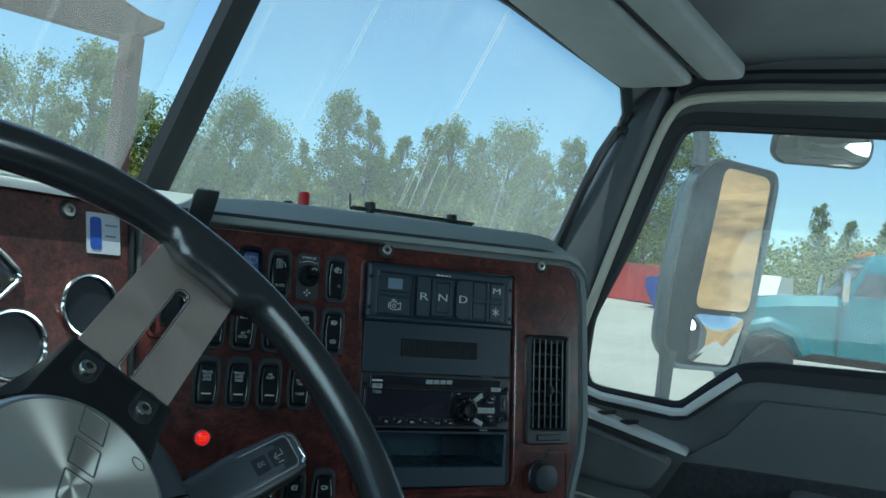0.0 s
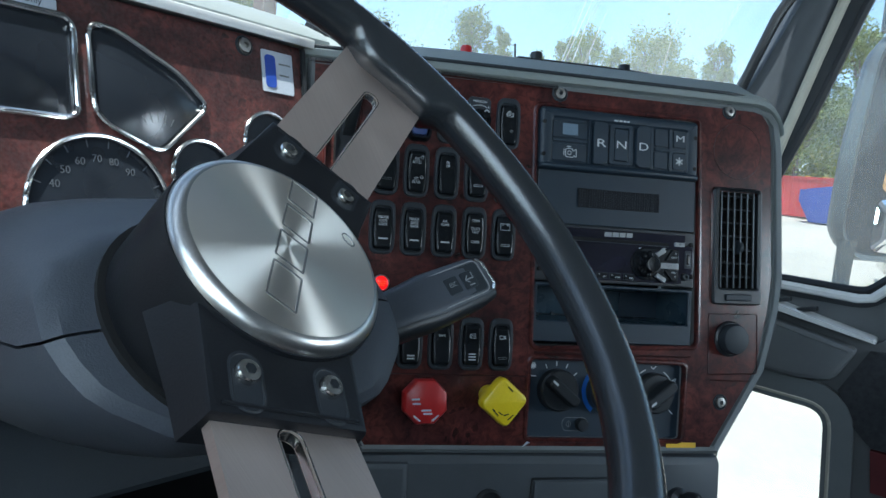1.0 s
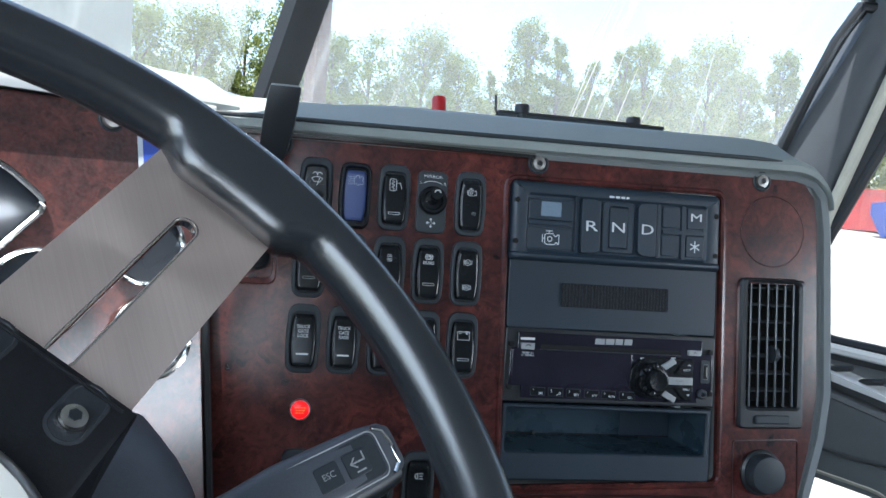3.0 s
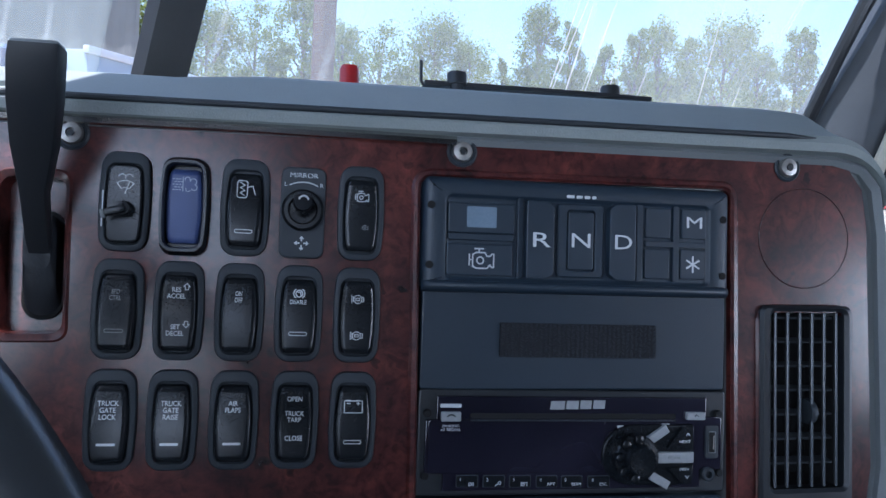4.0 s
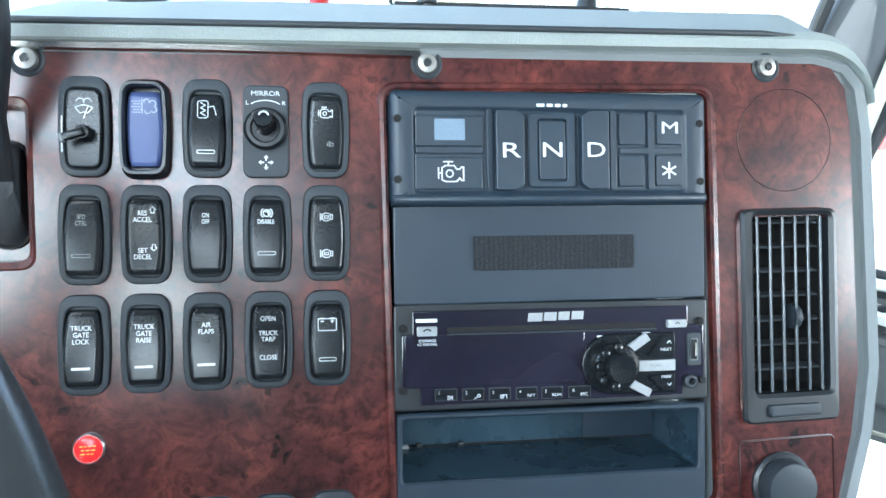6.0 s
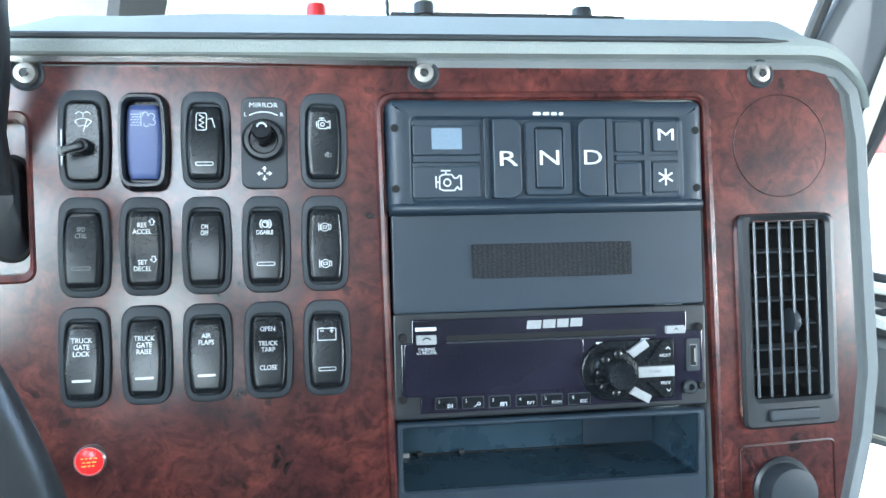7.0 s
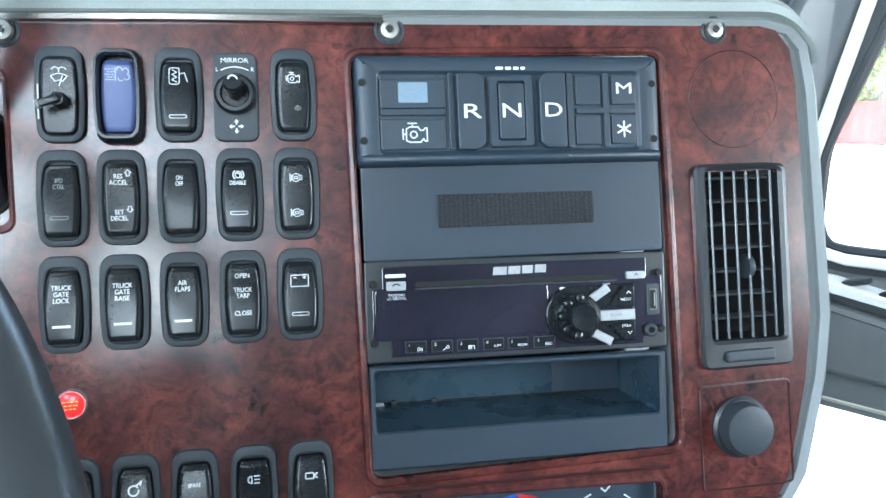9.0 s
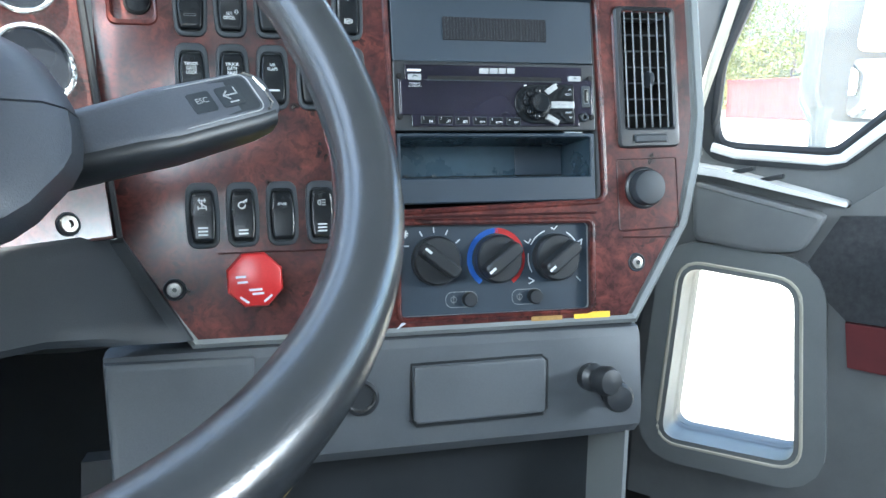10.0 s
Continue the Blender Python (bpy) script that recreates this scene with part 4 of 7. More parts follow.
def switch_at(row, col):
    k = row if row < 3 else 2.0
    z = ROWZ[row] - 0.0006 * col * (1 if row < 3 else 1.3)
    return on_panel(COLX[col] + DRIFT[col] * k, z, 1.2)


def switch(row, col, label, style="tilt", prints=(), texts=(), lens=None):
    t = thing("rocker_switch", switch_at(row, col), label, "switch", "switches on the centre panel")
    part("bezel", BEZEL_MESH, None, t)
    me = ROCKERS[style]
    if lens:
        me = me.copy()
        me.materials[0] = lens
    r = part("rocker", me, None, t)
    for lines, w, material in prints:
        part("symbol", ink(lines, w, style, material), None, r)
    for text, size, x, z, material, *narrow in texts:
        part("lettering", drape(words(text, size * 0.82, x, 0, z, space=0.94, wide=narrow[0] if narrow else 0.86, bold=0.00005), style), material, r)
    return t


# top row
t = thing("wiper_switch", switch_at(0, 0), "black wiper switch with a small turning lever", "switch", "switches on the centre panel")
part("bezel", BEZEL_MESH, None, t)
plate_ = part("face", slab(barrel(0.0172, 0.0400, 0.0035), -0.0045, -0.0005, 0.001), ROCKER, t)
icon = [arc(0.0004, 0.0052, 0.0066, 52, 128, 8), arc(0.0004, 0.0052, 0.0030, 52, 128, 6)]
icon += [[(0.0004 + k_ * 0.0030 * math.cos(radians(52)), 0.0052 + 0.0030 * math.sin(radians(52))), (0.0004 + k_ * 0.0066 * math.cos(radians(52)), 0.0052 + 0.0066 * math.sin(radians(52)))] for k_ in (-1, 1)]
icon += [[(0.0004, 0.0052), (0.0022, 0.0108)], [(0.0004, 0.0128), (0.0004, 0.0146)], arc(-0.0014, 0.0134, 0.0018, 0, 160, 6), arc(0.0022, 0.0134, 0.0018, 20, 180, 6)]
part("symbol", to_mesh("print", strokes(icon, 0.0005, -0.0047), WHITE, 0), None, plate_)
part("scale_mark", to_mesh("print", strokes([[(-0.0103, -0.012), (-0.0103, 0.006)]], 0.0007, -0.0044), WHITE, 0), None, t)
part("stem", flip(lathe([(0.0042, 0.0), (0.0040, -0.006), (0.0034, -0.009), (0.0002, -0.0095)], 20), pose(0.0012, -0.004, -0.003)), ROCKER, t)
part("lever", flip(box(-0.0085, 0.002, -0.0125, -0.0085, -0.0020, 0.0020, 0.0010), pose(0.0012, -0.004, -0.0035, 0, -18, 0)), ROCKER, t)
part("lever_tip", flip(box(-0.0100, -0.0080, -0.0128, -0.0084, -0.0024, 0.0022, 0.0008), pose(0.0012, -0.004, -0.0035, 0, -18, 0)), TRIMGREY, t, "paler grey lever tip")

t = thing("regen_switch", switch_at(0, 1), "deep guarded rocker switch with a blue lens", "switch", "switches on the centre panel")
outer, inner = barrel(0.0242, 0.0510, 0.0055), barrel(0.0182, 0.0425, 0.0035)
part("guard", loft([at_y(outer, 0.0002), at_y(outer, -0.004), at_y(grow(outer, -0.0016), -0.0062), at_y(grow(inner, 0.0022), -0.0100), at_y(grow(inner, 0.0008), -0.0100), at_y(inner, -0.0085), at_y(inner, 0.0)]), ROCKER, t)
me = ROCKERS["flat"].copy()
me.materials[0] = ROCKBLUE
r = part("rocker", me, None, t, "blue translucent rocker lens")
fumes = [[(-0.0060 + 0.0009 * (i % 2) + 0.0016 * j, 0.0085 + 0.0014 * i), (-0.0052 + 0.0009 * (i % 2) + 0.0016 * j, 0.0085 + 0.0014 * i)] for i in range(5) for j in range(3)]
fumes += [[(-0.0010, 0.0080), (-0.0010, 0.0150)]] + [arc(0.0012, 0.0140, 0.0013, -20, 200, 6), arc(0.0042, 0.0130, 0.0016, -60, 170, 7), arc(0.0046, 0.0100, 0.0015, -150, 70, 7), arc(0.0016, 0.0090, 0.0012, 160, 330, 6)]
part("symbol", ink(fumes, 0.00045, "flat", PALEPRINT), None, r)

zig = [(-0.0005 + x, z) for x, z in ((-0.0022, 0.0142), (0.0002, 0.0128), (-0.0022, 0.0114), (0.0002, 0.0100), (-0.0022, 0.0086), (0.0002, 0.0072))]
switch(0, 2, "black mirror-heat rocker switch with a white symbol", "tilt",
       [([rrect(0.0052, 0.0092, 0.0012, 3, -0.0016, 0.0106) + [rrect(0.0052, 0.0092, 0.0012, 3, -0.0016, 0.0106)[0]], zig, [(0.0012, 0.0118), (0.0038, 0.0124), (0.0052, 0.0076)]], 0.00045, WHITE), (outline_bar(0.0088, 0.0017, -0.0118), 0.0004, WHITE)])

t = thing("mirror_joystick", switch_at(0, 3), "black mirror adjusting joystick marked MIRROR", "switch", "switches on the centre panel")
part("plate", slab(rrect(0.0238, 0.0492, 0.0045, 4), -0.0030, 0.0, 0.001), BEZEL, t)
part("collar", flip(lathe([(0.0112, 0.0), (0.0112, -0.0045), (0.0098, -0.0062), (0.0078, -0.0062), (0.0070, -0.0040), (0.0001, -0.0038)], 28), pose(0, -0.0025, 0.0010)), ROCKER, t)
part("stick", flip(lathe([(0.0042, 0.0), (0.0040, -0.006), (0.0048, -0.012), (0.0050, -0.0165), (0.0043, -0.0178), (0.0001, -0.0180)], 24), pose(0, -0.0050, 0.0012, -9, 0, 0)), ROCKER, t)
part("lettering", words("MIRROR", 0.0036, 0, -0.0032, 0.0200, wide=1.15), WHITE, t)
part("lettering", words("L", 0.0032, -0.0095, -0.0032, 0.0150), WHITE, t)
part("lettering", words("R", 0.0032, 0.0095, -0.0032, 0.0150), WHITE, t)
part("symbol", to_mesh("print", strokes([arc(0, 0.001, 0.0155, 62, 118, 8)], 0.0006, -0.0032), WHITE, 0), None, t)
bm = bmesh.new()
for a in range(4):
    c, s = math.cos(a * math.pi / 2), math.sin(a * math.pi / 2)
    bm.faces.new([bm.verts.new((c * u - s * v, -0.0033, -0.0165 + s * u + c * v)) for u, v in ((0.0010, 0.0004), (0.0010, -0.0004), (0.0024, -0.0004), (0.0024, -0.0013), (0.0040, 0), (0.0024, 0.0013), (0.0024, 0.0004))])
part("symbol", to_mesh("print", bm, WHITE, 0), None, t)
part("symbol", to_mesh("print", strokes([arc(0.0003, 0.0046, 0.0024, 20, 160, 7)], 0.0009, -0.0237), WHITE, 0), None, t)

switch(0, 4, "black rocker switch with an engine symbol", "flat", [(engine(-0.0004, 0.0098, 0.0050), 0.00045, WHITE), (engine(0.0022, -0.0068, 0.0022), 0.0003, DIMPRINT)])
# second row
switch(1, 0, "worn black rocker switch marked SPD CTRL", "tilt", [(outline_bar(0.0088, 0.0016, -0.0095), 0.0004, DIMPRINT)], [("SPD\nCTRL", 0.0042, -0.0004, 0.0086, DIMPRINT, 0.70)])
switch(1, 1, "black rocker switch marked RES ACCEL and SET DECEL", "vee", [(hook_arrow(0.0042, 0.0136, 0.0027, True), 0.0004, WHITE), (hook_arrow(0.0046, -0.0054, 0.0027, False), 0.0004, WHITE)],
       [("RES\nACCEL", 0.0043, -0.0008, 0.0104, WHITE), ("SET\nDECEL", 0.0043, -0.0008, -0.0088, WHITE)])
switch(1, 2, "black rocker switch marked ON OFF", "tilt", [], [("ON\nOFF", 0.0043, -0.0004, 0.0092, WHITE, 0.66)])
switch(1, 3, "black rocker switch marked DISABLE", "tilt", [([arc(0, 0.0120, 0.0018, 0, 360, 12), arc(0, 0.0120, 0.0029, -50, 50, 6), arc(0, 0.0120, 0.0029, 130, 230, 6), [(-0.0008, 0.0128), (0.0008, 0.0128), (0.0008, 0.0112)]], 0.0006, WHITE),
       (outline_bar(0.0092, 0.0017, -0.0092), 0.0004, WHITE)], [("DISABLE", 0.0040, -0.0004, 0.0074, WHITE, 0.74)])


def plug(cx, cz, s):
    p = lambda *q: [(cx + x * s, cz + z * s) for x, z in q]
    return [p((-0.8, -0.5), (-0.8, 0.5)), p((-0.6, -0.35), (-0.6, 0.35)), p(*arc(0, 0, 0.55, 0, 360, 12)), p((-0.25, -0.15), (0.25, -0.15), (0.25, 0.15), (-0.25, 0.15), (-0.25, -0.15)), p((0.5, 0.3), (0.8, 0.3), (0.8, -0.3), (0.5, -0.3))]


switch(1, 4, "black rocker switch with two white engine-brake symbols", "vee", [(plug(0, 0.0098, 0.0040), 0.00045, WHITE), (plug(0, -0.0098, 0.0040), 0.00045, WHITE)])
# third row
for col, text in ((0, "TRUCK\nGATE\nLOCK"), (1, "TRUCK\nGATE\nRAISE"), (2, "AIR\nFLAPS")):
    switch(2, col, "black rocker switch marked " + text.replace("\n", " "), "tilt", [(bar(0.0080, 0.0012, -0.0100)[0], 0.0013, WHITE)], [(text, 0.0044, -0.0002, 0.0068 if col < 2 else 0.0086, WHITE)])
switch(2, 3, "black rocker switch marked OPEN TRUCK TARP CLOSE", "vee", [], [("OPEN", 0.0044, 0, 0.0128, WHITE), ("TRUCK\nTARP", 0.0043, 0, 0.0034, WHITE), ("CLOSE", 0.0044, 0, -0.0078, WHITE)])
batt = rrect(0.0096, 0.0062, 0.0002, 1, 0, 0.0088)
switch(2, 4, "black rocker switch with a battery symbol", "tilt", [([batt + [batt[0]], [(-0.0034, 0.0122), (-0.0018, 0.0122)], [(0.0018, 0.0122), (0.0034, 0.0122)], [(-0.0034, 0.0106), (-0.0018, 0.0106)], [(0.0018, 0.0106), (0.0034, 0.0106)], [(0.0026, 0.0098), (0.0026, 0.0114)]], 0.0005, WHITE),
       (outline_bar(0.0090, 0.0017, -0.0095), 0.0004, WHITE)])
# fourth row, under the column stalk
lock = [[(-0.003, 0.013), (-0.001, 0.013)], [(-0.002, 0.0145), (-0.002, 0.0115)], [(0.001, 0.013), (0.003, 0.013)], [(0.002, 0.0145), (0.002, 0.0115)], [(-0.001, 0.013), (0.001, 0.013)], [(0, 0.013), (0, 0.007)], [(-0.003, 0.0085), (-0.003, 0.0055)], [(0.003, 0.0085), (0.003, 0.0055)], [(-0.003, 0.007), (0.003, 0.007)], [(-0.002, 0.0115), (0.002, 0.0085)]]
three = [[(-0.0032, z), (0.0032, z)] for z in (-0.0085, -0.0112, -0.0139)]
switch(3, 0, "black rocker switch with an axle-lock symbol", "tilt", [(lock, 0.0007, WHITE), (three, 0.0013, WHITE)])
switch(3, 1, "black rocker switch with a round symbol", "tilt", [([arc(-0.0004, 0.0085, 0.0026, 40, 360, 10), [(0.0012, 0.0112), (0.0034, 0.0130)], [(0.0030, 0.0112), (0.0036, 0.0132)]], 0.0009, WHITE), (three[1:], 0.0013, WHITE)])
switch(3, 2, "black rocker switch marked SPARE", "tilt", [], [("SPARE", 0.0036, 0, 0.0085, WHITE)])
switch(3, 3, "black rocker switch with a lamp symbol", "vee", [([arc(-0.001, 0.009, 0.002, 90, 270, 6), [(-0.001, 0.011), (-0.001, 0.007)], [(0.0005, 0.011), (0.003, 0.011)], [(0.0005, 0.009), (0.003, 0.009)], [(0.0005, 0.007), (0.003, 0.007)]], 0.0007, WHITE), (three, 0.0012, WHITE)])
switch(3, 4, "black rocker switch with a small white symbol", "tilt", [([rrect(0.0045, 0.003, 0.0005, 2, -0.0005, 0.0085) + [rrect(0.0045, 0.003, 0.0005, 2, -0.0005, 0.0085)[0]], [(0.002, 0.0085), (0.0036, 0.0098)], [(0.002, 0.0085), (0.0036, 0.0072)]], 0.0007, WHITE), (outline_bar(0.0088, 0.0017, -0.0118), 0.0004, DIMPRINT)])

# ---- gear selector unit ----
drv = thing("gear_selector", on_panel(0.0715, -0.0485, 0.7, 0.0), "dark push-button gear selector with white letters", "gear selector")
X0, Z0 = 0.0715, -0.0485
body_ = rrect(0.188, 0.0640, 0.0045, 5, 0.0, 0.0015)
bed = rrect(0.1595, 0.0465, 0.003, 5, -0.0005, -0.0008)
part("housing", loft([at_y(body_, 0.004), at_y(body_, -0.0030), at_y(grow(body_, -0.0006), -0.0052), at_y(grow(body_, -0.0018), -0.0070), at_y(grow(body_, -0.0035), -0.0080), at_y(grow(body_, -0.0055), -0.0084),
                      at_y(grow(bed, 0.0014), -0.0085), at_y(grow(bed, 0.0006), -0.0082), at_y(bed, -0.0068), at_y(grow(bed, -0.0012), -0.0062), at_y(grow(bed, -0.0018), -0.0062)]), COVER, drv, "", 50)
# rounded lower lip that stands out from the housing
lip = []
for x, k in ((-0.0935, 0.2), (-0.0920, 0.7), (-0.0880, 1), (0.0880, 1), (0.0920, 0.7), (0.0935, 0.2)):
    lip.append([(x, y * k - 0.004 * (1 - k), z) for y, z in ((0.002, -0.0318), (-0.0060, -0.0316), (-0.0100, -0.0304), (-0.0118, -0.0284), (-0.0112, -0.0262), (-0.0090, -0.0252), (0.002, -0.0250))])
part("lower_lip", loft(lip), COVER, drv, "", 50)


def key(x, z, w, h, y, r=0.0012, name="button", poly=None):
    """A key in the bed, standing at depth y."""
    lx, lz = x - X0, z - Z0 + (x - X0) * 0.012
    p = poly or rrect(w, h, r, 4)
    p = [(px + lx, pz + lz) for px, pz in p]
    return part(name, slab(p, y, -0.006, 0.0007), COVER, drv), lx, lz


def rib(x0, x1, z0, z1, y=-0.0084):
    part("rib", slab(rrect(x1 - x0, z1 - z0, 0.0006, 2, (x0 + x1) / 2 - X0, (z0 + z1) / 2 - Z0), y, -0.006, 0.0005), COVER, drv)


k, lx, lz = key(0.0111, -0.0375, 0.0385, 0.0170, -0.0080, name="display_key")
part("lit_field", slab(rrect(0.0172, 0.0118, 0.0004, 1, lx, lz + 0.0006), -0.00815, -0.0078), LCD, k, "pale blue display window")
k, lx, lz = key(0.0105, -0.0610, 0.0382, 0.0178, -0.0080)
part("symbol", to_mesh("print", strokes(engine(lx, lz, 0.0098), 0.0008, -0.00815), WHITE, 0), None, k)
rib(-0.0080, 0.0300, -0.0508, -0.0470)
rib(0.0320, 0.0355, -0.0712, -0.0260)
swell = smooth_poly([(-0.0082, 0.0190), (-0.0040, 0.0222), (0.0082, 0.0222), (0.0082, -0.0222), (-0.0040, -0.0222), (-0.0082, -0.0190)], 0.0015, 3)
k, lx, lz = key(0.0447, -0.0490, 0.0, 0.0, -0.0118, poly=[(-x, z) for x, z in swell][::-1])
part("lettering", words("R", 0.0120, lx, -0.0120, lz - 0.0005, wide=1.66, bold=0.0), WHITE, k)
k, lx, lz = key(0.0946, -0.0492, 0.0, 0.0, -0.0118, poly=swell)
part("lettering", words("D", 0.0120, lx, -0.0120, lz - 0.0005, wide=1.40, bold=0.0), WHITE, k)
frame_o, frame_i = rrect(0.0278, 0.0425, 0.0025, 3, 0.0698 - X0, -0.0490 - Z0), rrect(0.0170, 0.0348, 0.0018, 3, 0.0698 - X0, -0.0490 - Z0)
part("key_frame", loft([at_y(frame_o, -0.006), at_y(frame_o, -0.0088), at_y(grow(frame_o, -0.0008), -0.0096), at_y(grow(frame_i, 0.0006), -0.0096), at_y(frame_i, -0.0090), at_y(frame_i, -0.006)], None, False, False), COVER, drv)
k, lx, lz = key(0.0698, -0.0490, 0.0156, 0.0332, -0.0094)
part("lettering", words("N", 0.0120, lx, -0.0096, lz - 0.0002, wide=1.50, bold=0.0), WHITE, k)
rib(0.1048, 0.1085, -0.0712, -0.0262)
rib(0.1105, 0.1490, -0.0508, -0.0472)
rib(0.1278, 0.1316, -0.0712, -0.0262)
for x, z, text in ((0.1415, -0.0372, "M"), (0.1408, -0.0612, "*"), (0.1184, -0.0372, ""), (0.1180, -0.0612, "")):
    k, lx, lz = key(x, z, 0.0158, 0.0178, -0.0080)
    if text == "*":
        part("symbol", to_mesh("print", strokes([[(lx + 0.0045 * math.cos(a), lz + 0.0045 * math.sin(a)), (lx - 0.0045 * math.cos(a), lz - 0.0045 * math.sin(a))] for a in (radians(90), radians(30), radians(150))], 0.0011, -0.00815), WHITE, 0), None, k)
    elif text:
        part("lettering", words(text, 0.0098, lx, -0.0082, lz + 0.0005, wide=1.6, bold=0.0), WHITE, k)
for dx, w in ((-0.0072, 0.0046), (-0.0018, 0.0036), (0.0030, 0.0034), (0.0072, 0.0026)):
    part("maker_mark", slab(rrect(w, 0.0017, 0.0004, 1, 0.0705 - X0 + dx, -0.0236 - Z0), -0.0088, -0.0084), WHITE, drv, "small pale maker's mark")
for x, z in ((-0.0180, -0.0318), (-0.0182, -0.0652), (0.1600, -0.0330), (0.1600, -0.0668)):
    part("screw_hole", flip(lathe([(0.0001, -0.0088), (0.0022, -0.0088), (0.0023, -0.0070)], 16), pose(x - X0, 0, z - Z0)), HOLESHADE, drv)

# ---- blank cover with hook tape ----
cover = thing("blank_cover", on_panel(0.0715, -0.1068, 0.9, 0.0), "plain black cover plate with a strip of hook tape", "cover plate")
part("plate", slab(rrect(0.1860, 0.0565, 0.002, 3), -0.0030, 0.004, 0.0009), COVER, cover)
tape_pts = rrect(0.0955, 0.0195, 0.0006, 1)
tape = part("hook_tape", slab(tape_pts, -0.0045, -0.0029, 0.0003), VELCRO, cover, "black woven hook tape strip")
fray = random.Random(41)
bm = bmesh.new()
for i in range(34):
    for j in range(15):
        x, z, k = -0.0462 + i * 0.0028 + fray.uniform(-0.0004, 0.0004), -0.0088 + j * 0.00126 + fray.uniform(-0.0003, 0.0003), (1 if i % 2 else -1) * fray.uniform(0.4, 1.3)
        run, w = 0.0012 * fray.uniform(0.6, 1.1), 0.00032
        a_, b_ = (x - run, z - k * 0.0007), (x + run, z + k * 0.0007)
        vs = [bm.verts.new(q) for q in ((a_[0], -0.0046, a_[1] - w), (b_[0], -0.0046, b_[1] - w), (b_[0], -0.0046, b_[1] + w), (a_[0], -0.0046, a_[1] + w))]
        top = [bm.verts.new(q) for q in ((a_[0] * 0.8 + b_[0] * 0.2, -0.0051, a_[1] * 0.8 + b_[1] * 0.2), (b_[0] * 0.8 + a_[0] * 0.2, -0.0051, b_[1] * 0.8 + a_[1] * 0.2))]
        bm.faces.new((vs[0], vs[1], top[1], top[0]))
        bm.faces.new((vs[2], vs[3], top[0], top[1]))
part("weave", to_mesh("weave", bm, WEAVE, 0), None, tape)
tagged(bpy.data.objects["weave"], kind="stuff")

# ---- radio ----
RADX, RADZ = 0.0705, -0.1650
radio = thing("radio", on_panel(RADX, RADZ, 1.3, 0.0), "black car radio with silver keys and a turning knob", "radio")


def rad(x, z):
    """Places on the radio's own face, its slant taken out."""
    return x - RADX, z - RADZ + (x - RADX) * 0.0227


part("housing", slab(rrect(0.1872, 0.0595, 0.002, 3), -0.0040, 0.004, 0.0012), BLACK, radio)
face_out = [(-0.0835, 0.0262), (0.0800, 0.0262), (0.0800, 0.0150), (0.0900, 0.0150), (0.0900, -0.0160), (0.0765, -0.0160), (0.0765, -0.0262), (-0.0790, -0.0262), (-0.0790, -0.0165), (-0.0895, -0.0165), (-0.0895, 0.0130), (-0.0835, 0.0130)]
part("face", slab(face_out[::-1], -0.0062, -0.003, 0.0006), SCREEN, radio, "glossy black face")
x, z = rad(0.0684, -0.1496)
part("disc_slot", slab(rrect(0.1245, 0.0030, 0.0012, 2, x, z), -0.0064, -0.0060), HOLESHADE, radio)
part("slot_lip", slab(rrect(0.1245, 0.0010, 0.0004, 1, x, z - 0.0024), -0.0074, -0.0060, 0.0003), BEZEL, radio)
disp = part("display", slab(rrect(0.104, 0.0300, 0.0025, 3, -0.036, -0.0015), -0.0068, -0.006, 0.0004), SCREEN, radio, "dark unlit display window")
for (x, z), w, h, mt, nm in ((rad(0.1428, -0.1508), 0.0118, 0.0046, SILVERKEY, "eject_key"), (rad(-0.0050, -0.1482), 0.0112, 0.0052, SILVERKEY, "phone_key")):
    k = part(nm, slab(rrect(w, h, 0.0006, 2, x, z), -0.0085, -0.006, 0.0004), mt, radio)
    if nm == "phone_key":
        part("symbol", to_mesh("print", strokes([arc(x, z - 0.0014, 0.0026, 40, 140, 6)], 0.0008, -0.00865), BLACK, 0), None, k)
    else:
        part("symbol", to_mesh("print", strokes([[(x - 0.001, z), (x, z + 0.001), (x + 0.001, z)]], 0.0006, -0.00865), BLACK, 0), None, k)
for (x, z), w, h in ((rad(-0.0052, -0.1423), 0.0120, 0.0020), (rad(0.0990, -0.1562), 0.0100, 0.0012), (rad(0.1240, -0.1556), 0.0050, 0.0012)):
    part("printed_bar", slab(rrect(w, h, 0.0003, 1, x, z), -0.0071, -0.0061), WHITE, radio)
x, z = rad(-0.0048, -0.1545)
part("lettering", words("PAIRING\nx2 REDIAL", 0.0023, x, -0.0071, z, wide=1.1, space=0.85), WHITE, radio)
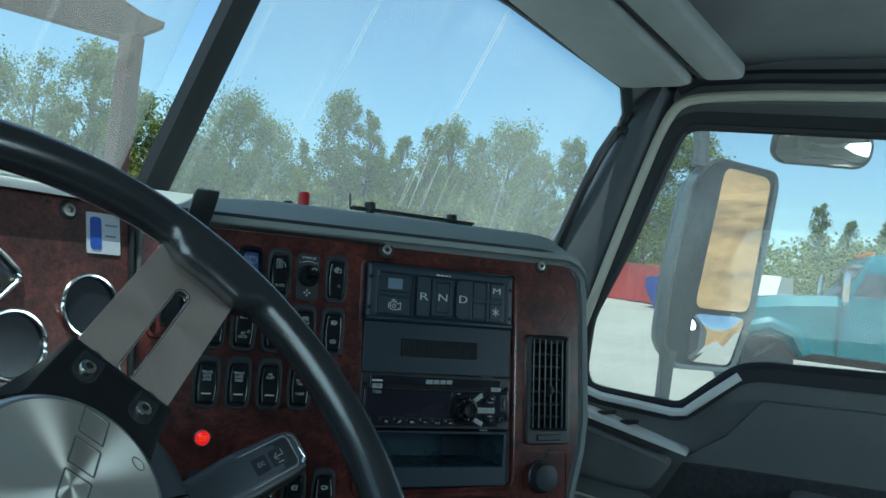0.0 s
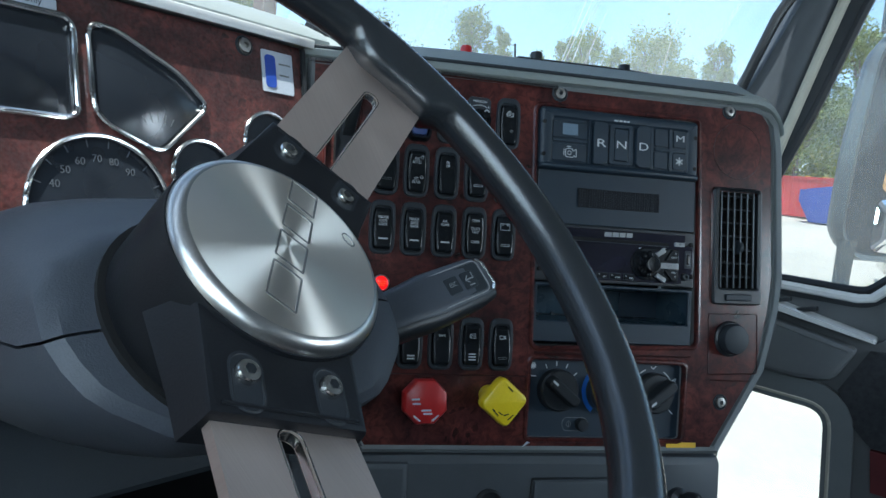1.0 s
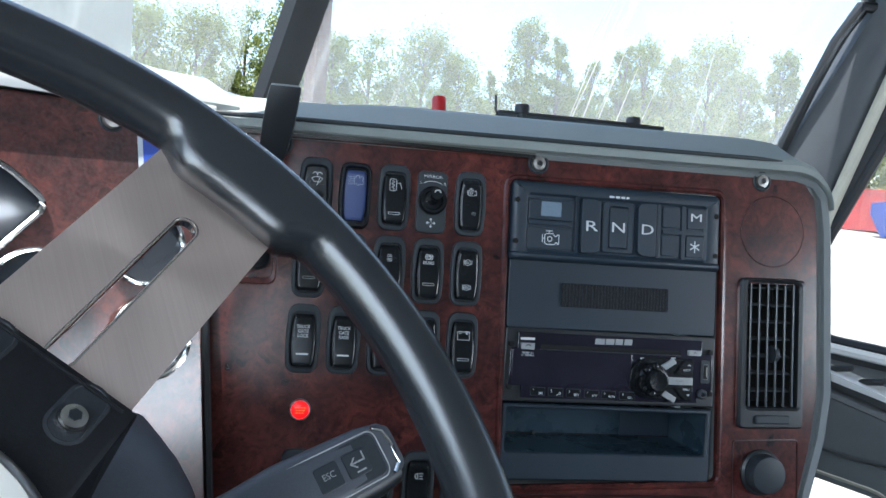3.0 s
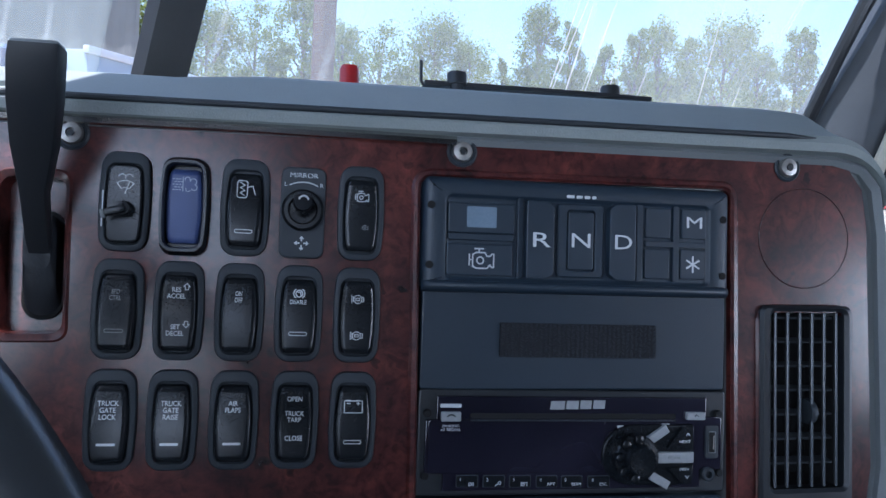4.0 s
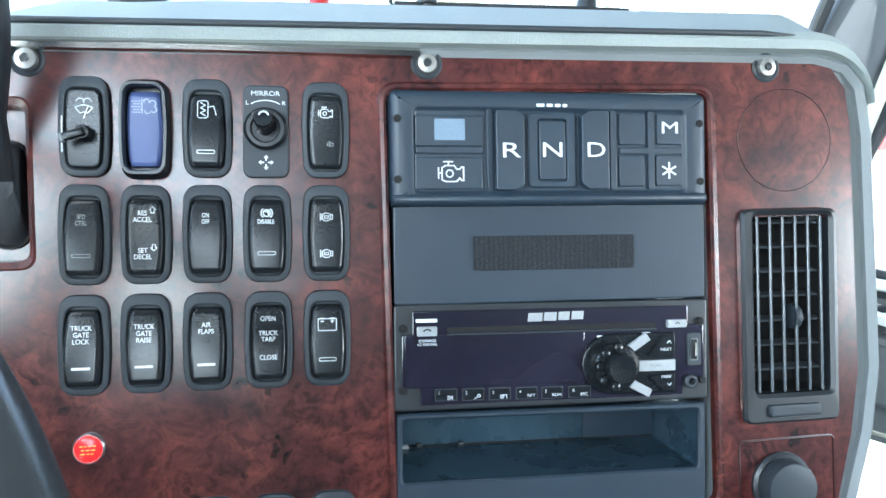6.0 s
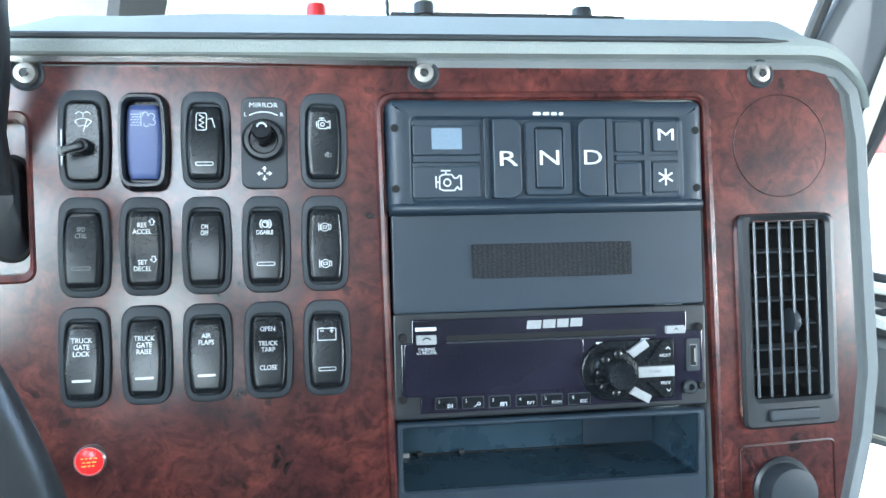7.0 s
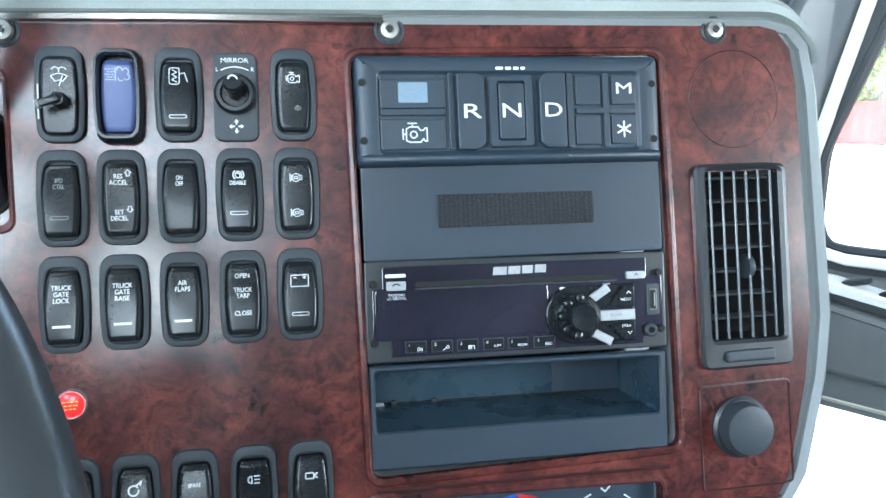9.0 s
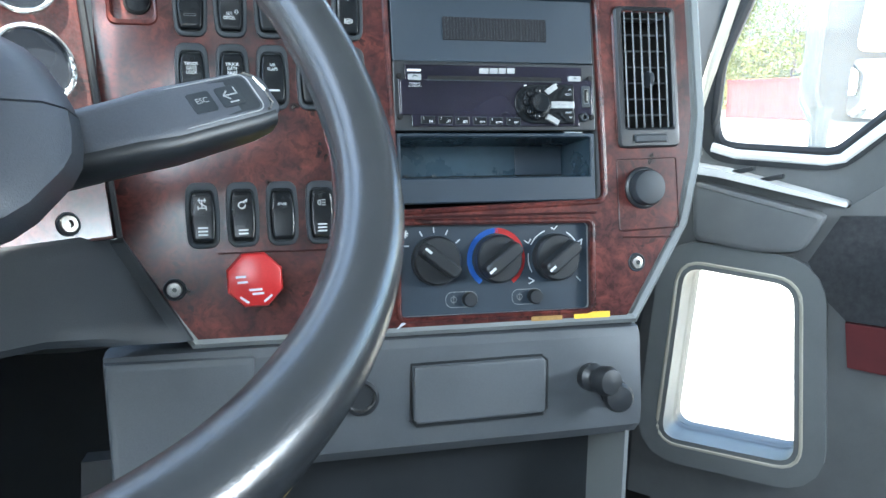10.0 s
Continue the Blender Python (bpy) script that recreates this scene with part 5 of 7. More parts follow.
# maker's badge as four plain blocks
for i, w in enumerate((0.0098, 0.0086, 0.0078, 0.0082)):
    x, z = rad(0.0698 + (-0.0125, -0.0036, 0.0045, 0.0126)[i], -0.1432)
    part("badge_block", slab([(x - w * 0.46, z - 0.0024), (x + w * 0.40, z - 0.0024), (x + w * 0.46, z + 0.0024), (x - w * 0.40, z + 0.0024)], -0.0067, -0.006), SILVERKEY, radio)
for i, (x, text) in enumerate(((0.0056, ""), (0.0210, ""), (0.0363, ""), (0.0520, "RPT"), (0.0670, "RDM"), (0.0834, "ESC"))):
    px, pz = rad(x, -0.1842 - 0.0006 * i)
    w = 0.0116 if i < 5 else 0.0124
    part("key_gap", slab(rrect(w + 0.0012, 0.0068, 0.0006, 2, px, pz), -0.0064, -0.0060), BEZEL, radio)
    k = part("preset_key", slab(rrect(w, 0.0057, 0.0006, 2, px, pz), -0.0078, -0.006, 0.0004), ROCKER, radio)
    part("lettering", words(str(i + 1), 0.0026, px - 0.0042, -0.0080, pz + 0.0012), WHITE, k)
    if text:
        part("lettering", words(text, 0.0024, px + 0.0022, -0.0080, pz - 0.0012, wide=1.15), WHITE, k)
    elif i == 0:
        part("symbol", to_mesh("print", strokes([[(px + 0.0008, pz - 0.0022), (px + 0.0008, pz - 0.0004)], [(px + 0.0014, pz - 0.0022), (px + 0.0026, pz - 0.0013), (px + 0.0014, pz - 0.0004)], [(px + 0.0032, pz - 0.0022), (px + 0.0032, pz - 0.0004)]], 0.0005, -0.0080), WHITE, 0), None, k)
    elif i == 1:
        part("symbol", to_mesh("print", strokes([[(px + 0.0004, pz - 0.0022), (px + 0.0022, pz - 0.0010)], arc(px + 0.0030, pz - 0.0006, 0.0008, 0, 360, 8)], 0.0005, -0.0080), WHITE, 0), None, k)
    else:
        part("symbol", to_mesh("print", strokes([[(px + 0.0002, pz - 0.0022), (px + 0.0002, pz - 0.0004), (px + 0.0036, pz - 0.0004), (px + 0.0036, pz - 0.0022)], arc(px + 0.0014, pz - 0.0015, 0.0007, 0, 360, 7)], 0.0005, -0.0080), WHITE, 0), None, k)
kx, kz = rad(0.1032, -0.1724)
well = [(kx + 0.0190 * math.cos(a), kz + 0.0175 * math.sin(a)) for a in [radians(90 + 180 * i / 14) for i in range(15)]] + [(kx + 0.038, kz - 0.0175), (kx + 0.038, kz + 0.0175)]
part("control_pod", slab(well, -0.0085, -0.006, 0.0012), ROCKER, radio)
knob = part("knob", flip(lathe([(0.0135, 0.0), (0.0135, -0.0045), (0.0125, -0.0055), (0.0092, -0.0060), (0.0086, -0.0115), (0.0078, -0.0130), (0.0001, -0.0122)], 32), pose(kx + 0.0006, -0.0080, kz - 0.0008)), ROCKER, radio, "glossy black turning knob")
for i in range(5):
    a = radians(92 + 42 * i)
    lobe = loft([at_y([(x * k, z * k) for x, z in disc_pts(1.0, 12)], y) for k, y in ((1.0, 0.0), (1.0, -0.0018), (0.82, -0.0034), (0.4, -0.0040))])
    part("grip_lobe", flip(lobe, pose(kx + 0.0006 + 0.0112 * math.cos(a), -0.0128, kz - 0.0008 + 0.0112 * math.sin(a), 0, -math.degrees(a), 0) @ Matrix.Diagonal((0.0034, 1, 0.0030, 1))), ROCKER, knob)


def slant_key(p, q, w, mt, name="key"):
    a, b = Vector(p), Vector(q)
    d = (b - a).normalized()
    n = Vector((-d.y, d.x)) * w / 2
    return part(name, slab([tuple(a - n), tuple(b - n), tuple(b + n), tuple(a + n)], -0.0108, -0.0080, 0.0005), mt, radio)


slant_key((kx + 0.0092, kz + 0.0085), (kx + 0.0205, kz + 0.0158), 0.0050, SILVERKEY, "silver_key")
slant_key((kx + 0.0105, kz - 0.0112), (kx + 0.0218, kz - 0.0172), 0.0050, SILVERKEY, "silver_key")
k = slant_key((kx + 0.0145, kz - 0.0012), (kx + 0.0372, kz - 0.0012), 0.0062, SILVERKEY, "scan_key")
part("lettering", words("SCAN", 0.0026, kx + 0.0245, -0.0110, kz - 0.0012, wide=1.1), DIMPRINT, k)
for s, text in ((1, "NEXT"), (-1, "PREV")):
    k = part("track_key", slab([(kx + 0.021, kz + s * 0.0060 - 0.0012), (kx + 0.0372, kz + s * 0.0045 - 0.0012), (kx + 0.0372, kz + s * 0.0165), (kx + 0.0300, kz + s * 0.0165)][::s], -0.0102, -0.008, 0.0004), ROCKER, radio)
    part("lettering", words(text, 0.0025, kx + 0.0315, -0.0104, kz + s * 0.0080, wide=1.1), WHITE, k)
    part("symbol", to_mesh("print", strokes([[(kx + 0.0322, kz + s * 0.0116), (kx + 0.0334, kz + s * 0.0130), (kx + 0.0346, kz + s * 0.0116)]], 0.0005, -0.0104), WHITE, 0), None, k)
x, z = rad(0.1540, -0.1665)
usb = part("usb_port", slab(rrect(0.0085, 0.0195, 0.0012, 2, x, z), -0.0072, -0.006, 0.0005), BEZEL, radio)
part("socket", slab(rrect(0.0046, 0.0128, 0.0004, 1, x, z), -0.0075, -0.0068), TRIMGREY, usb)
part("tongue", slab(rrect(0.0036, 0.0118, 0.0003, 1, x - 0.0003, z), -0.0078, -0.0070), HOLESHADE, usb)
part("contact", slab(rrect(0.0007, 0.0080, 0.0002, 1, x + 0.0006, z), -0.0081, -0.0076), SCREW, usb)
x, z = rad(0.1517, -0.1852)
part("audio_jack", flip(lathe([(0.0042, 0.0), (0.0042, -0.0020), (0.0032, -0.0028), (0.0020, -0.0028), (0.0018, 0.0), (0.0001, 0.0)], 18), pose(x, -0.006, z)), BEZEL, radio)
for p in ((-0.0180, -0.1466), (0.1588, -0.1503), (-0.0182, -0.1808), (0.1600, -0.1850)):
    x, z = rad(*p)
    part("screw_hole", flip(lathe([(0.0001, 0.0), (0.0020, 0.0), (0.0024, 0.001), (0.0024, 0.004)], 14), pose(x, -0.0066, z)), HOLESHADE, radio)

# ---- storage pocket ----
pocket = thing("storage_pocket", on_panel(0.0690, -0.2275, 1.6, 0.0), "empty black open storage pocket", "storage pocket")
o_, i_ = rrect(0.1855, 0.0605, 0.002, 3, 0, 0.0007), rrect(0.1772, 0.0348, 0.0018, 3, -0.0004, 0.0098)
b_ = rrect(0.1745, 0.0290, 0.0018, 3, -0.0004, 0.0110)
part("frame", loft([at_y(o_, 0.004), at_y(o_, -0.0025), at_y(grow(o_, -0.0010), -0.0036), at_y(grow(i_, 0.0012), -0.0036), at_y(i_, -0.0024), at_y(i_, 0.002)], None, False, False), COVER, pocket)
part("tray", loft([at_y(i_, 0.0), at_y(b_, 0.056)], None, False, True), POCKET, pocket)
part("floor_seam", tube([(-0.0875, 0.0552, -0.0033), (0.0860, 0.0552, -0.0033)], 0.0007, 5), HOLESHADE, pocket)
for x in (-0.045, -0.072):
    part("clip", box(x - 0.0016, x + 0.0016, 0.0525, 0.0555, -0.0038, -0.0010, 0.0004), BLACK, pocket)
part("bright_clip", box(-0.0872, -0.0790, 0.0510, 0.0555, -0.0038, -0.0014, 0.0004), SILVERKEY, pocket)
part("back_plate", box(0.0370, 0.0862, 0.0540, 0.0555, -0.0025, 0.0250, 0.0006), COVER, pocket)

# ---- air vent ----
vent = thing("air_vent", on_panel(0.2175, -0.1495, 0.4, 0.0), "black louvred air vent with upright vanes", "air vent")
o_, i_ = rrect(0.0635, 0.1290, 0.005, 4), rrect(0.0505, 0.1075, 0.003, 4, 0.0008, 0.0070)
part("frame", loft([at_y(o_, 0.0), at_y(o_, -0.0065), at_y(grow(o_, -0.0016), -0.0085), at_y(grow(i_, 0.0022), -0.0088), at_y(i_, -0.0068), at_y(i_, 0.002)], None, False, False), BLACK, vent)
part("duct", loft([at_y(i_, 0.0), at_y(i_, 0.03)], None, False, True), HOLESHADE, vent)
for i in range(6):
    x = -0.0205 + 0.0084 * i + 0.0008
    part("upright_vane", flip(box(-0.0008, 0.0008, -0.0030, 0.0030, -0.0530, 0.0530, 0.0007), pose(x, -0.0040, 0.0070, 0, 0, -30)), VANE, vent)
for i in range(7):
    z = -0.0400 + 0.0150 * i + 0.0070
    part("cross_vane", flip(box(-0.0250, 0.0250, -0.004, 0.004, -0.0007, 0.0007), pose(0.0008, 0.0075, z, 12, 0, 0)), LOWGREY, vent)
part("thumb_wheel", flip(lathe([(0.0001, -0.002), (0.0075, -0.002), (0.0080, 0.0), (0.0075, 0.002), (0.0001, 0.002)], 22), pose(0.0050, -0.0008, -0.0010, 0, 0, 90)), BEZEL, vent)
part("lower_tab", slab(rrect(0.0340, 0.0075, 0.002, 3, 0, -0.0565), -0.0110, -0.007, 0.0015), BEZEL, vent)

# ---- screws, lamp, marks on the veneer ----
for x, z in ((-0.2055, 0.0), (0.0, 0.0), (0.206, 0.0), (-0.2072, -0.3112), (0.1985, -0.3200)):
    s = thing("panel_screw", on_panel(x, z), "zinc pan-head screw in a dark cup washer", "screw", "screws of the centre panel")
    part("cup", flip(lathe([(0.0088, 0.0002), (0.0088, -0.0006), (0.0078, -0.0014), (0.0066, -0.0004), (0.0001, -0.0003)], 28), Matrix.Identity(4)), BEZEL, s)
    part("head", screw_head(0.0060), SCREW, s)
    part("socket", flip(lathe([(0.0001, -0.0022), (0.0017, -0.0022), (0.0019, -0.0033)], 6), Matrix.Identity(4)), BLACK, s)
lamp = thing("warning_lamp", on_panel(-0.1818, -0.1999), "round red warning lamp, lit", "warning lamp")
part("ring", flip(lathe([(0.0079, 0.0), (0.0079, -0.0024), (0.0074, -0.0032), (0.0069, -0.0032), (0.0068, -0.0016)], 28), Matrix.Identity(4)), SATIN, lamp, "thin grey metal ring")
part("lens", flip(lathe([(0.0069, -0.0016), (0.0067, -0.0028), (0.0052, -0.0036), (0.0001, -0.0039)], 28), Matrix.Identity(4)), REDLAMP, lamp, "glowing red lens")
for z, dashes in ((0.0017, ((-0.0038, -0.0026), (-0.0014, -0.0008), (0.0004, 0.0014), (0.0026, 0.0038))), (-0.0003, ((-0.0030, -0.0020), (-0.0008, 0.0006), (0.0018, 0.0034))), (-0.0022, ((-0.0032, -0.0016), (-0.0004, 0.0004), (0.0016, 0.0024)))):
    part("marking", to_mesh("print", strokes([[(u, z), (v, z)] for u, v in dashes], 0.0006, -0.00405), AMBERLIT, 0), None, lamp, "dim amber printed line")
ring_ = [(0.2177 + 0.0310 * math.cos(2 * math.pi * i / 48), FRONT - 0.0001, -0.0435 + 0.0310 * math.sin(2 * math.pi * i / 48)) for i in range(48)]
part("round_groove", tube(ring_, 0.00030, 5, True), GROOVE, wood)


def groove(pts, closed=False, r=0.0007):
    part("groove", tube([(x, FRONT, z) for x, z in pts], r, 5, closed), GROOVE, wood)


groove(rrect(0.0630, 0.0660, 0.003, 3, 0.2142, -0.2570), True)
groove([(-0.173, -0.2855), (-0.03, -0.2900)])
groove([(-0.022, -0.2660), (0.160, -0.2715)], r=0.0012)
groove([(0.186, -0.2960), (0.236, -0.2985)])
plug_ = thing("power_socket", on_panel(0.2095, -0.2513), "black round capped power socket", "power socket")
part("collar", lathe([(0.0195, 0.0), (0.0195, -0.002), (0.0175, -0.0035), (0.0160, -0.0035)], 28), BLACK, plug_)
part("cap", lathe([(0.0165, -0.002), (0.0165, -0.010), (0.0152, -0.0130), (0.0110, -0.0140), (0.0001, -0.0141)], 28), BEZEL, plug_)

# veneer tray behind the hand lever
brake = thing("hand_lever", PANEL, "black hand lever standing in a veneered slot", "lever")
o_ = rrect(0.0365, 0.0885, 0.007, 4, -0.2225, -0.063)
i_ = rrect(0.0310, 0.0800, 0.006, 4, -0.2225, -0.063)
part("tray", loft([at_y(o_, FRONT), at_y(grow(o_, -0.001), FRONT - 0.0015), at_y(i_, FRONT - 0.0006), at_y(grow(i_, -0.001), 0.006)], None, False, True), WOOD, brake, "burl veneer slot tray")
part("slot", slab(rrect(0.0200, 0.0570, 0.0096, 6, -0.2195, -0.0680), 0.0040, 0.010), HOLESHADE, brake)
boot_ = [rrect(w, h, w * 0.47, 6, -0.2192, z) for w, h, z in ((0.0176, 0.0530, -0.0680), (0.0160, 0.0420, -0.0650), (0.0130, 0.0240, -0.0590))]
part("rubber_boot", loft([at_y(boot_[0], 0.0042), at_y(boot_[1], -0.0010), at_y(boot_[2], -0.0080)]), RUBBER, brake, "black rubber boot round the lever")
path_ = [((-0.2190, 0.012, -0.0780), 0.0055, 0.0040), ((-0.2175, -0.010, -0.0560), 0.0052, 0.0045), ((-0.2150, -0.026, -0.0330), 0.0058, 0.0048), ((-0.2110, -0.040, -0.0130), 0.0095, 0.0055), ((-0.2075, -0.052, 0.0060), 0.0108, 0.0065), ((-0.2050, -0.060, 0.0220), 0.0108, 0.0070), ((-0.2040, -0.062, 0.0275), 0.0104, 0.0068)]
rings = []
for c, w, d in path_:
    rings.append([(c[0] + px, c[1] + py, c[2]) for px, py in rrect(2 * w, 2 * d, d * 0.22, 2)])
part("grip", loft(rings), BLACK, brake)
top_cap = rrect(0.0205, 0.0134, 0.0016, 2)
# paler grey on the cap stands in for sky reflected by the lever's top
part("grip_sky_cap", loft([[(-0.2040 + x, -0.062 + y, 0.0272) for x, y in top_cap], [(-0.2040 + x * 0.94, -0.062 + y * 0.92, 0.0290) for x, y in top_cap]]), TRIMGREY, brake, "end cap of the lever, paler to imitate sky on its top")
part("cap_pin", lathe([(0.0013, 0.0), (0.0013, 0.0006), (0.0001, 0.0008)], 10, "z"), BLACK, brake).location = (-0.2040, -0.062, 0.0289)

# ---- pull knobs ----
park = thing("parking_brake_knob", on_panel(-0.1475, -0.3050), "red octagonal parking brake pull knob with worn white print", "brake knob")
oct_ = disc_pts(0.0215, 8, 0, 0, math.pi / 8)
part("shaft", lathe([(0.009, 0.0), (0.009, -0.03), (0.012, -0.034)], 18), BLACK, park)
kn = part("knob", loft([at_y(grow(oct_, -0.006), -0.033), at_y(grow(oct_, -0.0005), -0.036), at_y(oct_, -0.038), at_y(oct_, -0.048), at_y(grow(oct_, -0.0012), -0.0505), at_y(grow(oct_, -0.003), -0.0515)]), REDKNOB, park)
part("worn_print", to_mesh("print", strokes([[(-0.013, 0.003), (-0.007, 0.003)], [(-0.012, -0.001), (-0.006, -0.001)], [(-0.004, -0.007), (0.004, -0.007)], [(-0.002, -0.010), (0.005, -0.010)], [(-0.011, -0.012), (-0.006, -0.016)], [(0.006, -0.016), (0.011, -0.012)]], 0.0016, -0.0517), PAPER, 0), None, kn)
trail = thing("trailer_supply_knob", on_panel(-0.0710, -0.3070), "yellow diamond-shaped trailer air supply pull knob", "brake knob")
part("shaft", lathe([(0.0095, 0.0), (0.0095, -0.026), (0.013, -0.032)], 18), YELKNOB, trail)
sq = [(x * math.cos(radians(49)) - z * math.sin(radians(49)), x * math.sin(radians(49)) + z * math.cos(radians(49))) for x, z in rrect(0.0350, 0.0350, 0.006, 4)]
kn = part("knob", loft([at_y(grow(sq, -0.004), -0.031), at_y(grow(sq, -0.0005), -0.034), at_y(sq, -0.036), at_y(sq, -0.045), at_y(grow(sq, -0.0012), -0.0472), at_y(grow(sq, -0.003), -0.0480)]), YELKNOB, trail)
part("worn_print", to_mesh("print", strokes([[(0.003, 0.014), (0.007, 0.010)], [(-0.006, -0.009), (-0.003, -0.011)], [(-0.001, -0.012), (0.003, -0.011)], [(-0.012, -0.006), (-0.007, -0.012)], [(0.003, -0.016), (0.008, -0.012)]], 0.0012, -0.0482), BLACK, 0), None, kn)

# ---- climate controls ----
hv = thing("climate_controls", on_panel(0.0624, -0.3155, 2.6, 0.006), "dark grey climate control plate with three turning knobs", "climate controls")
part("plate", slab(rrect(0.1790, 0.0800, 0.0025, 3), -0.0030, 0.012, 0.0004), COVER, hv)
for i, x in enumerate((-0.0565, 0.0, 0.0560)):
    kz = 0.0085
    kb = part("knob", flip(lathe([(0.0215, 0.0), (0.0212, -0.009), (0.0195, -0.0115), (0.0001, -0.0118)], 36), pose(x, -0.003, kz)), BLACK, hv)
    ang = (-38, 38, 38)[i]
    part("grip", flip(loft([at_y(rrect(0.040, 0.0135, 0.004, 4), 0.0), at_y(rrect(0.038, 0.0115, 0.004, 4), -0.011), at_y(rrect(0.035, 0.0085, 0.004, 4), -0.0125)]), pose(x, -0.0145, kz, 0, -ang, 0)), BLACK, kb)
    tip = radians((142, 218, 218)[i])
    part("pointer", to_mesh("print", strokes([[(x + 0.0125 * math.cos(tip), kz + 0.0125 * math.sin(tip)), (x + 0.0175 * math.cos(tip), kz + 0.0175 * math.sin(tip))]], 0.0022, -0.0273), WHITE, 0), None, kb)
part("cold_arc", to_mesh("print", strokes([arc(0, 0.0085, 0.0250, 90, 230, 26)], 0.0046, -0.0033), BLUEMARK, 0), None, hv, "blue cold arc")
part("hot_arc", to_mesh("print", strokes([arc(0, 0.0085, 0.0250, -50, 90, 26)], 0.0046, -0.0033), REDMARK, 0), None, hv, "red hot arc")
ticks = [[(-0.0565 + 0.0245 * math.cos(radians(a)), 0.0085 + 0.0245 * math.sin(radians(a))), (-0.0565 + 0.0285 * math.cos(radians(a)), 0.0085 + 0.0285 * math.sin(radians(a)))] for a in (118, 92, 66, 38)]
ticks += [[(-0.0835 + 0.003 * math.cos(a), 0.0320 + 0.003 * math.sin(a)), (-0.0835 - 0.003 * math.cos(a), 0.0320 - 0.003 * math.sin(a))] for a in (0.2, 0.99, 1.77, 2.55)] + [[(-0.0850, 0.0215), (-0.0800, 0.0215)]]
part("scale", to_mesh("print", strokes(ticks, 0.0011, -0.0033), WHITE, 0), None, hv)
marks = [arc(0.056, 0.0085, 0.0255, 20, 60, 6), arc(0.056, 0.0085, 0.0255, 112, 152, 6), arc(0.056, 0.0085, 0.0255, 172, 210, 6), [(0.0535, 0.0355), (0.0560, 0.0335), (0.0590, 0.0365)], [(0.027, 0.024), (0.031, 0.0215), (0.033, 0.0250)], [(0.079, 0.0215), (0.084, 0.0240), (0.083, 0.0190)], [(0.031, -0.0095), (0.036, -0.0125), (0.031, -0.0150)], [(0.078, -0.0100), (0.082, -0.0140)]]
for i, line in enumerate(marks):
    part("air_scale" if i < 3 else "air_symbol", to_mesh("print", strokes([line], 0.0010, -0.0033), WHITE, 0), None, hv)
for x in (-0.0330, 0.0290):
    o_ = rrect(0.0290, 0.0135, 0.0060, 5, x, -0.0265)
    part("slider_outline", to_mesh("print", strokes([o_ + [o_[0]]], 0.0007, -0.0033), DIMPRINT, 0), None, hv)
    part("slider_symbol", to_mesh("print", strokes([arc(x - 0.0072, -0.0265, 0.0026, 0, 360, 9), [(x - 0.0072, -0.0300), (x - 0.0072, -0.0230)]], 0.0007, -0.0033), DIMPRINT, 0), None, hv)
    part("slider_button", flip(lathe([(0.0066, 0.0), (0.0066, -0.005), (0.0058, -0.0068), (0.0001, -0.0070)], 22), pose(x + 0.0068, -0.003, -0.0265)), BLACK, hv)
for x0, x1, z, colour, state in ((0.132, 0.168, -0.3655, STICKYEL, "small yellow"), (0.090, 0.120, -0.3650, STICKTAN, "faded tan")):
    s = thing("caution_sticker", on_panel((x0 + x1) / 2, z, 2.8), state + " sticker on the panel's lower edge", "sticker", "yellow stickers")
    part("label", slab(rrect(x1 - x0, 0.0072, 0.0006, 1), -0.0006, 0.0), colour, s)
s = thing("worn_sticker", on_panel(-0.0285, -0.3570, 0), "scrap of white sticker on the veneer", "sticker")
part("label", slab([(-0.006, -0.004), (0.003, 0.001), (0.006, 0.004), (0.0, 0.002)], -0.0005, 0.0), PAPER, s)

# ---- lower console fittings ----
for x, z, r, d in ((-0.0680, -0.4130, 0.0150, 0.010),):
    s = thing("power_outlet", PANEL @ pose(x, -0.008, z), "round black chrome-edged power outlet in the console", "power outlet")
    part("ring", lathe([(r, 0.002), (r, -0.003), (r * 0.85, -0.005), (r * 0.80, -0.005), (r * 0.76, 0.002)], 26), BLACK, s)
    part("chrome_edge", lathe([(r * 0.79, 0.0), (r * 0.77, -0.0046), (r * 0.70, -0.0030), (r * 0.66, 0.002)], 26), POLISH, s, "thin chrome inner edge")
    part("well", lathe([(r * 0.68, -0.002), (r * 0.6, 0.001), (0.0001, 0.001)], 24), BLACK, s)
for x, z, tilt in ((0.1470, -0.4225, 10), (0.1700, -0.4385, -18)):
    s = thing("pull_knob", PANEL @ pose(x - 0.004, -0.007, z + 0.002, 0, 0, tilt), "black plastic knob on the console corner", "knob", "console knobs")
    part("base", lathe([(0.0130, 0.002), (0.0130, -0.006), (0.0085, -0.010), (0.0075, -0.016)], 24), BLACK, s)
    part("head", lathe([(0.0075, -0.014), (0.0125, -0.018), (0.0135, -0.026), (0.0110, -0.032), (0.0001, -0.0335)], 24), BLACK, s)

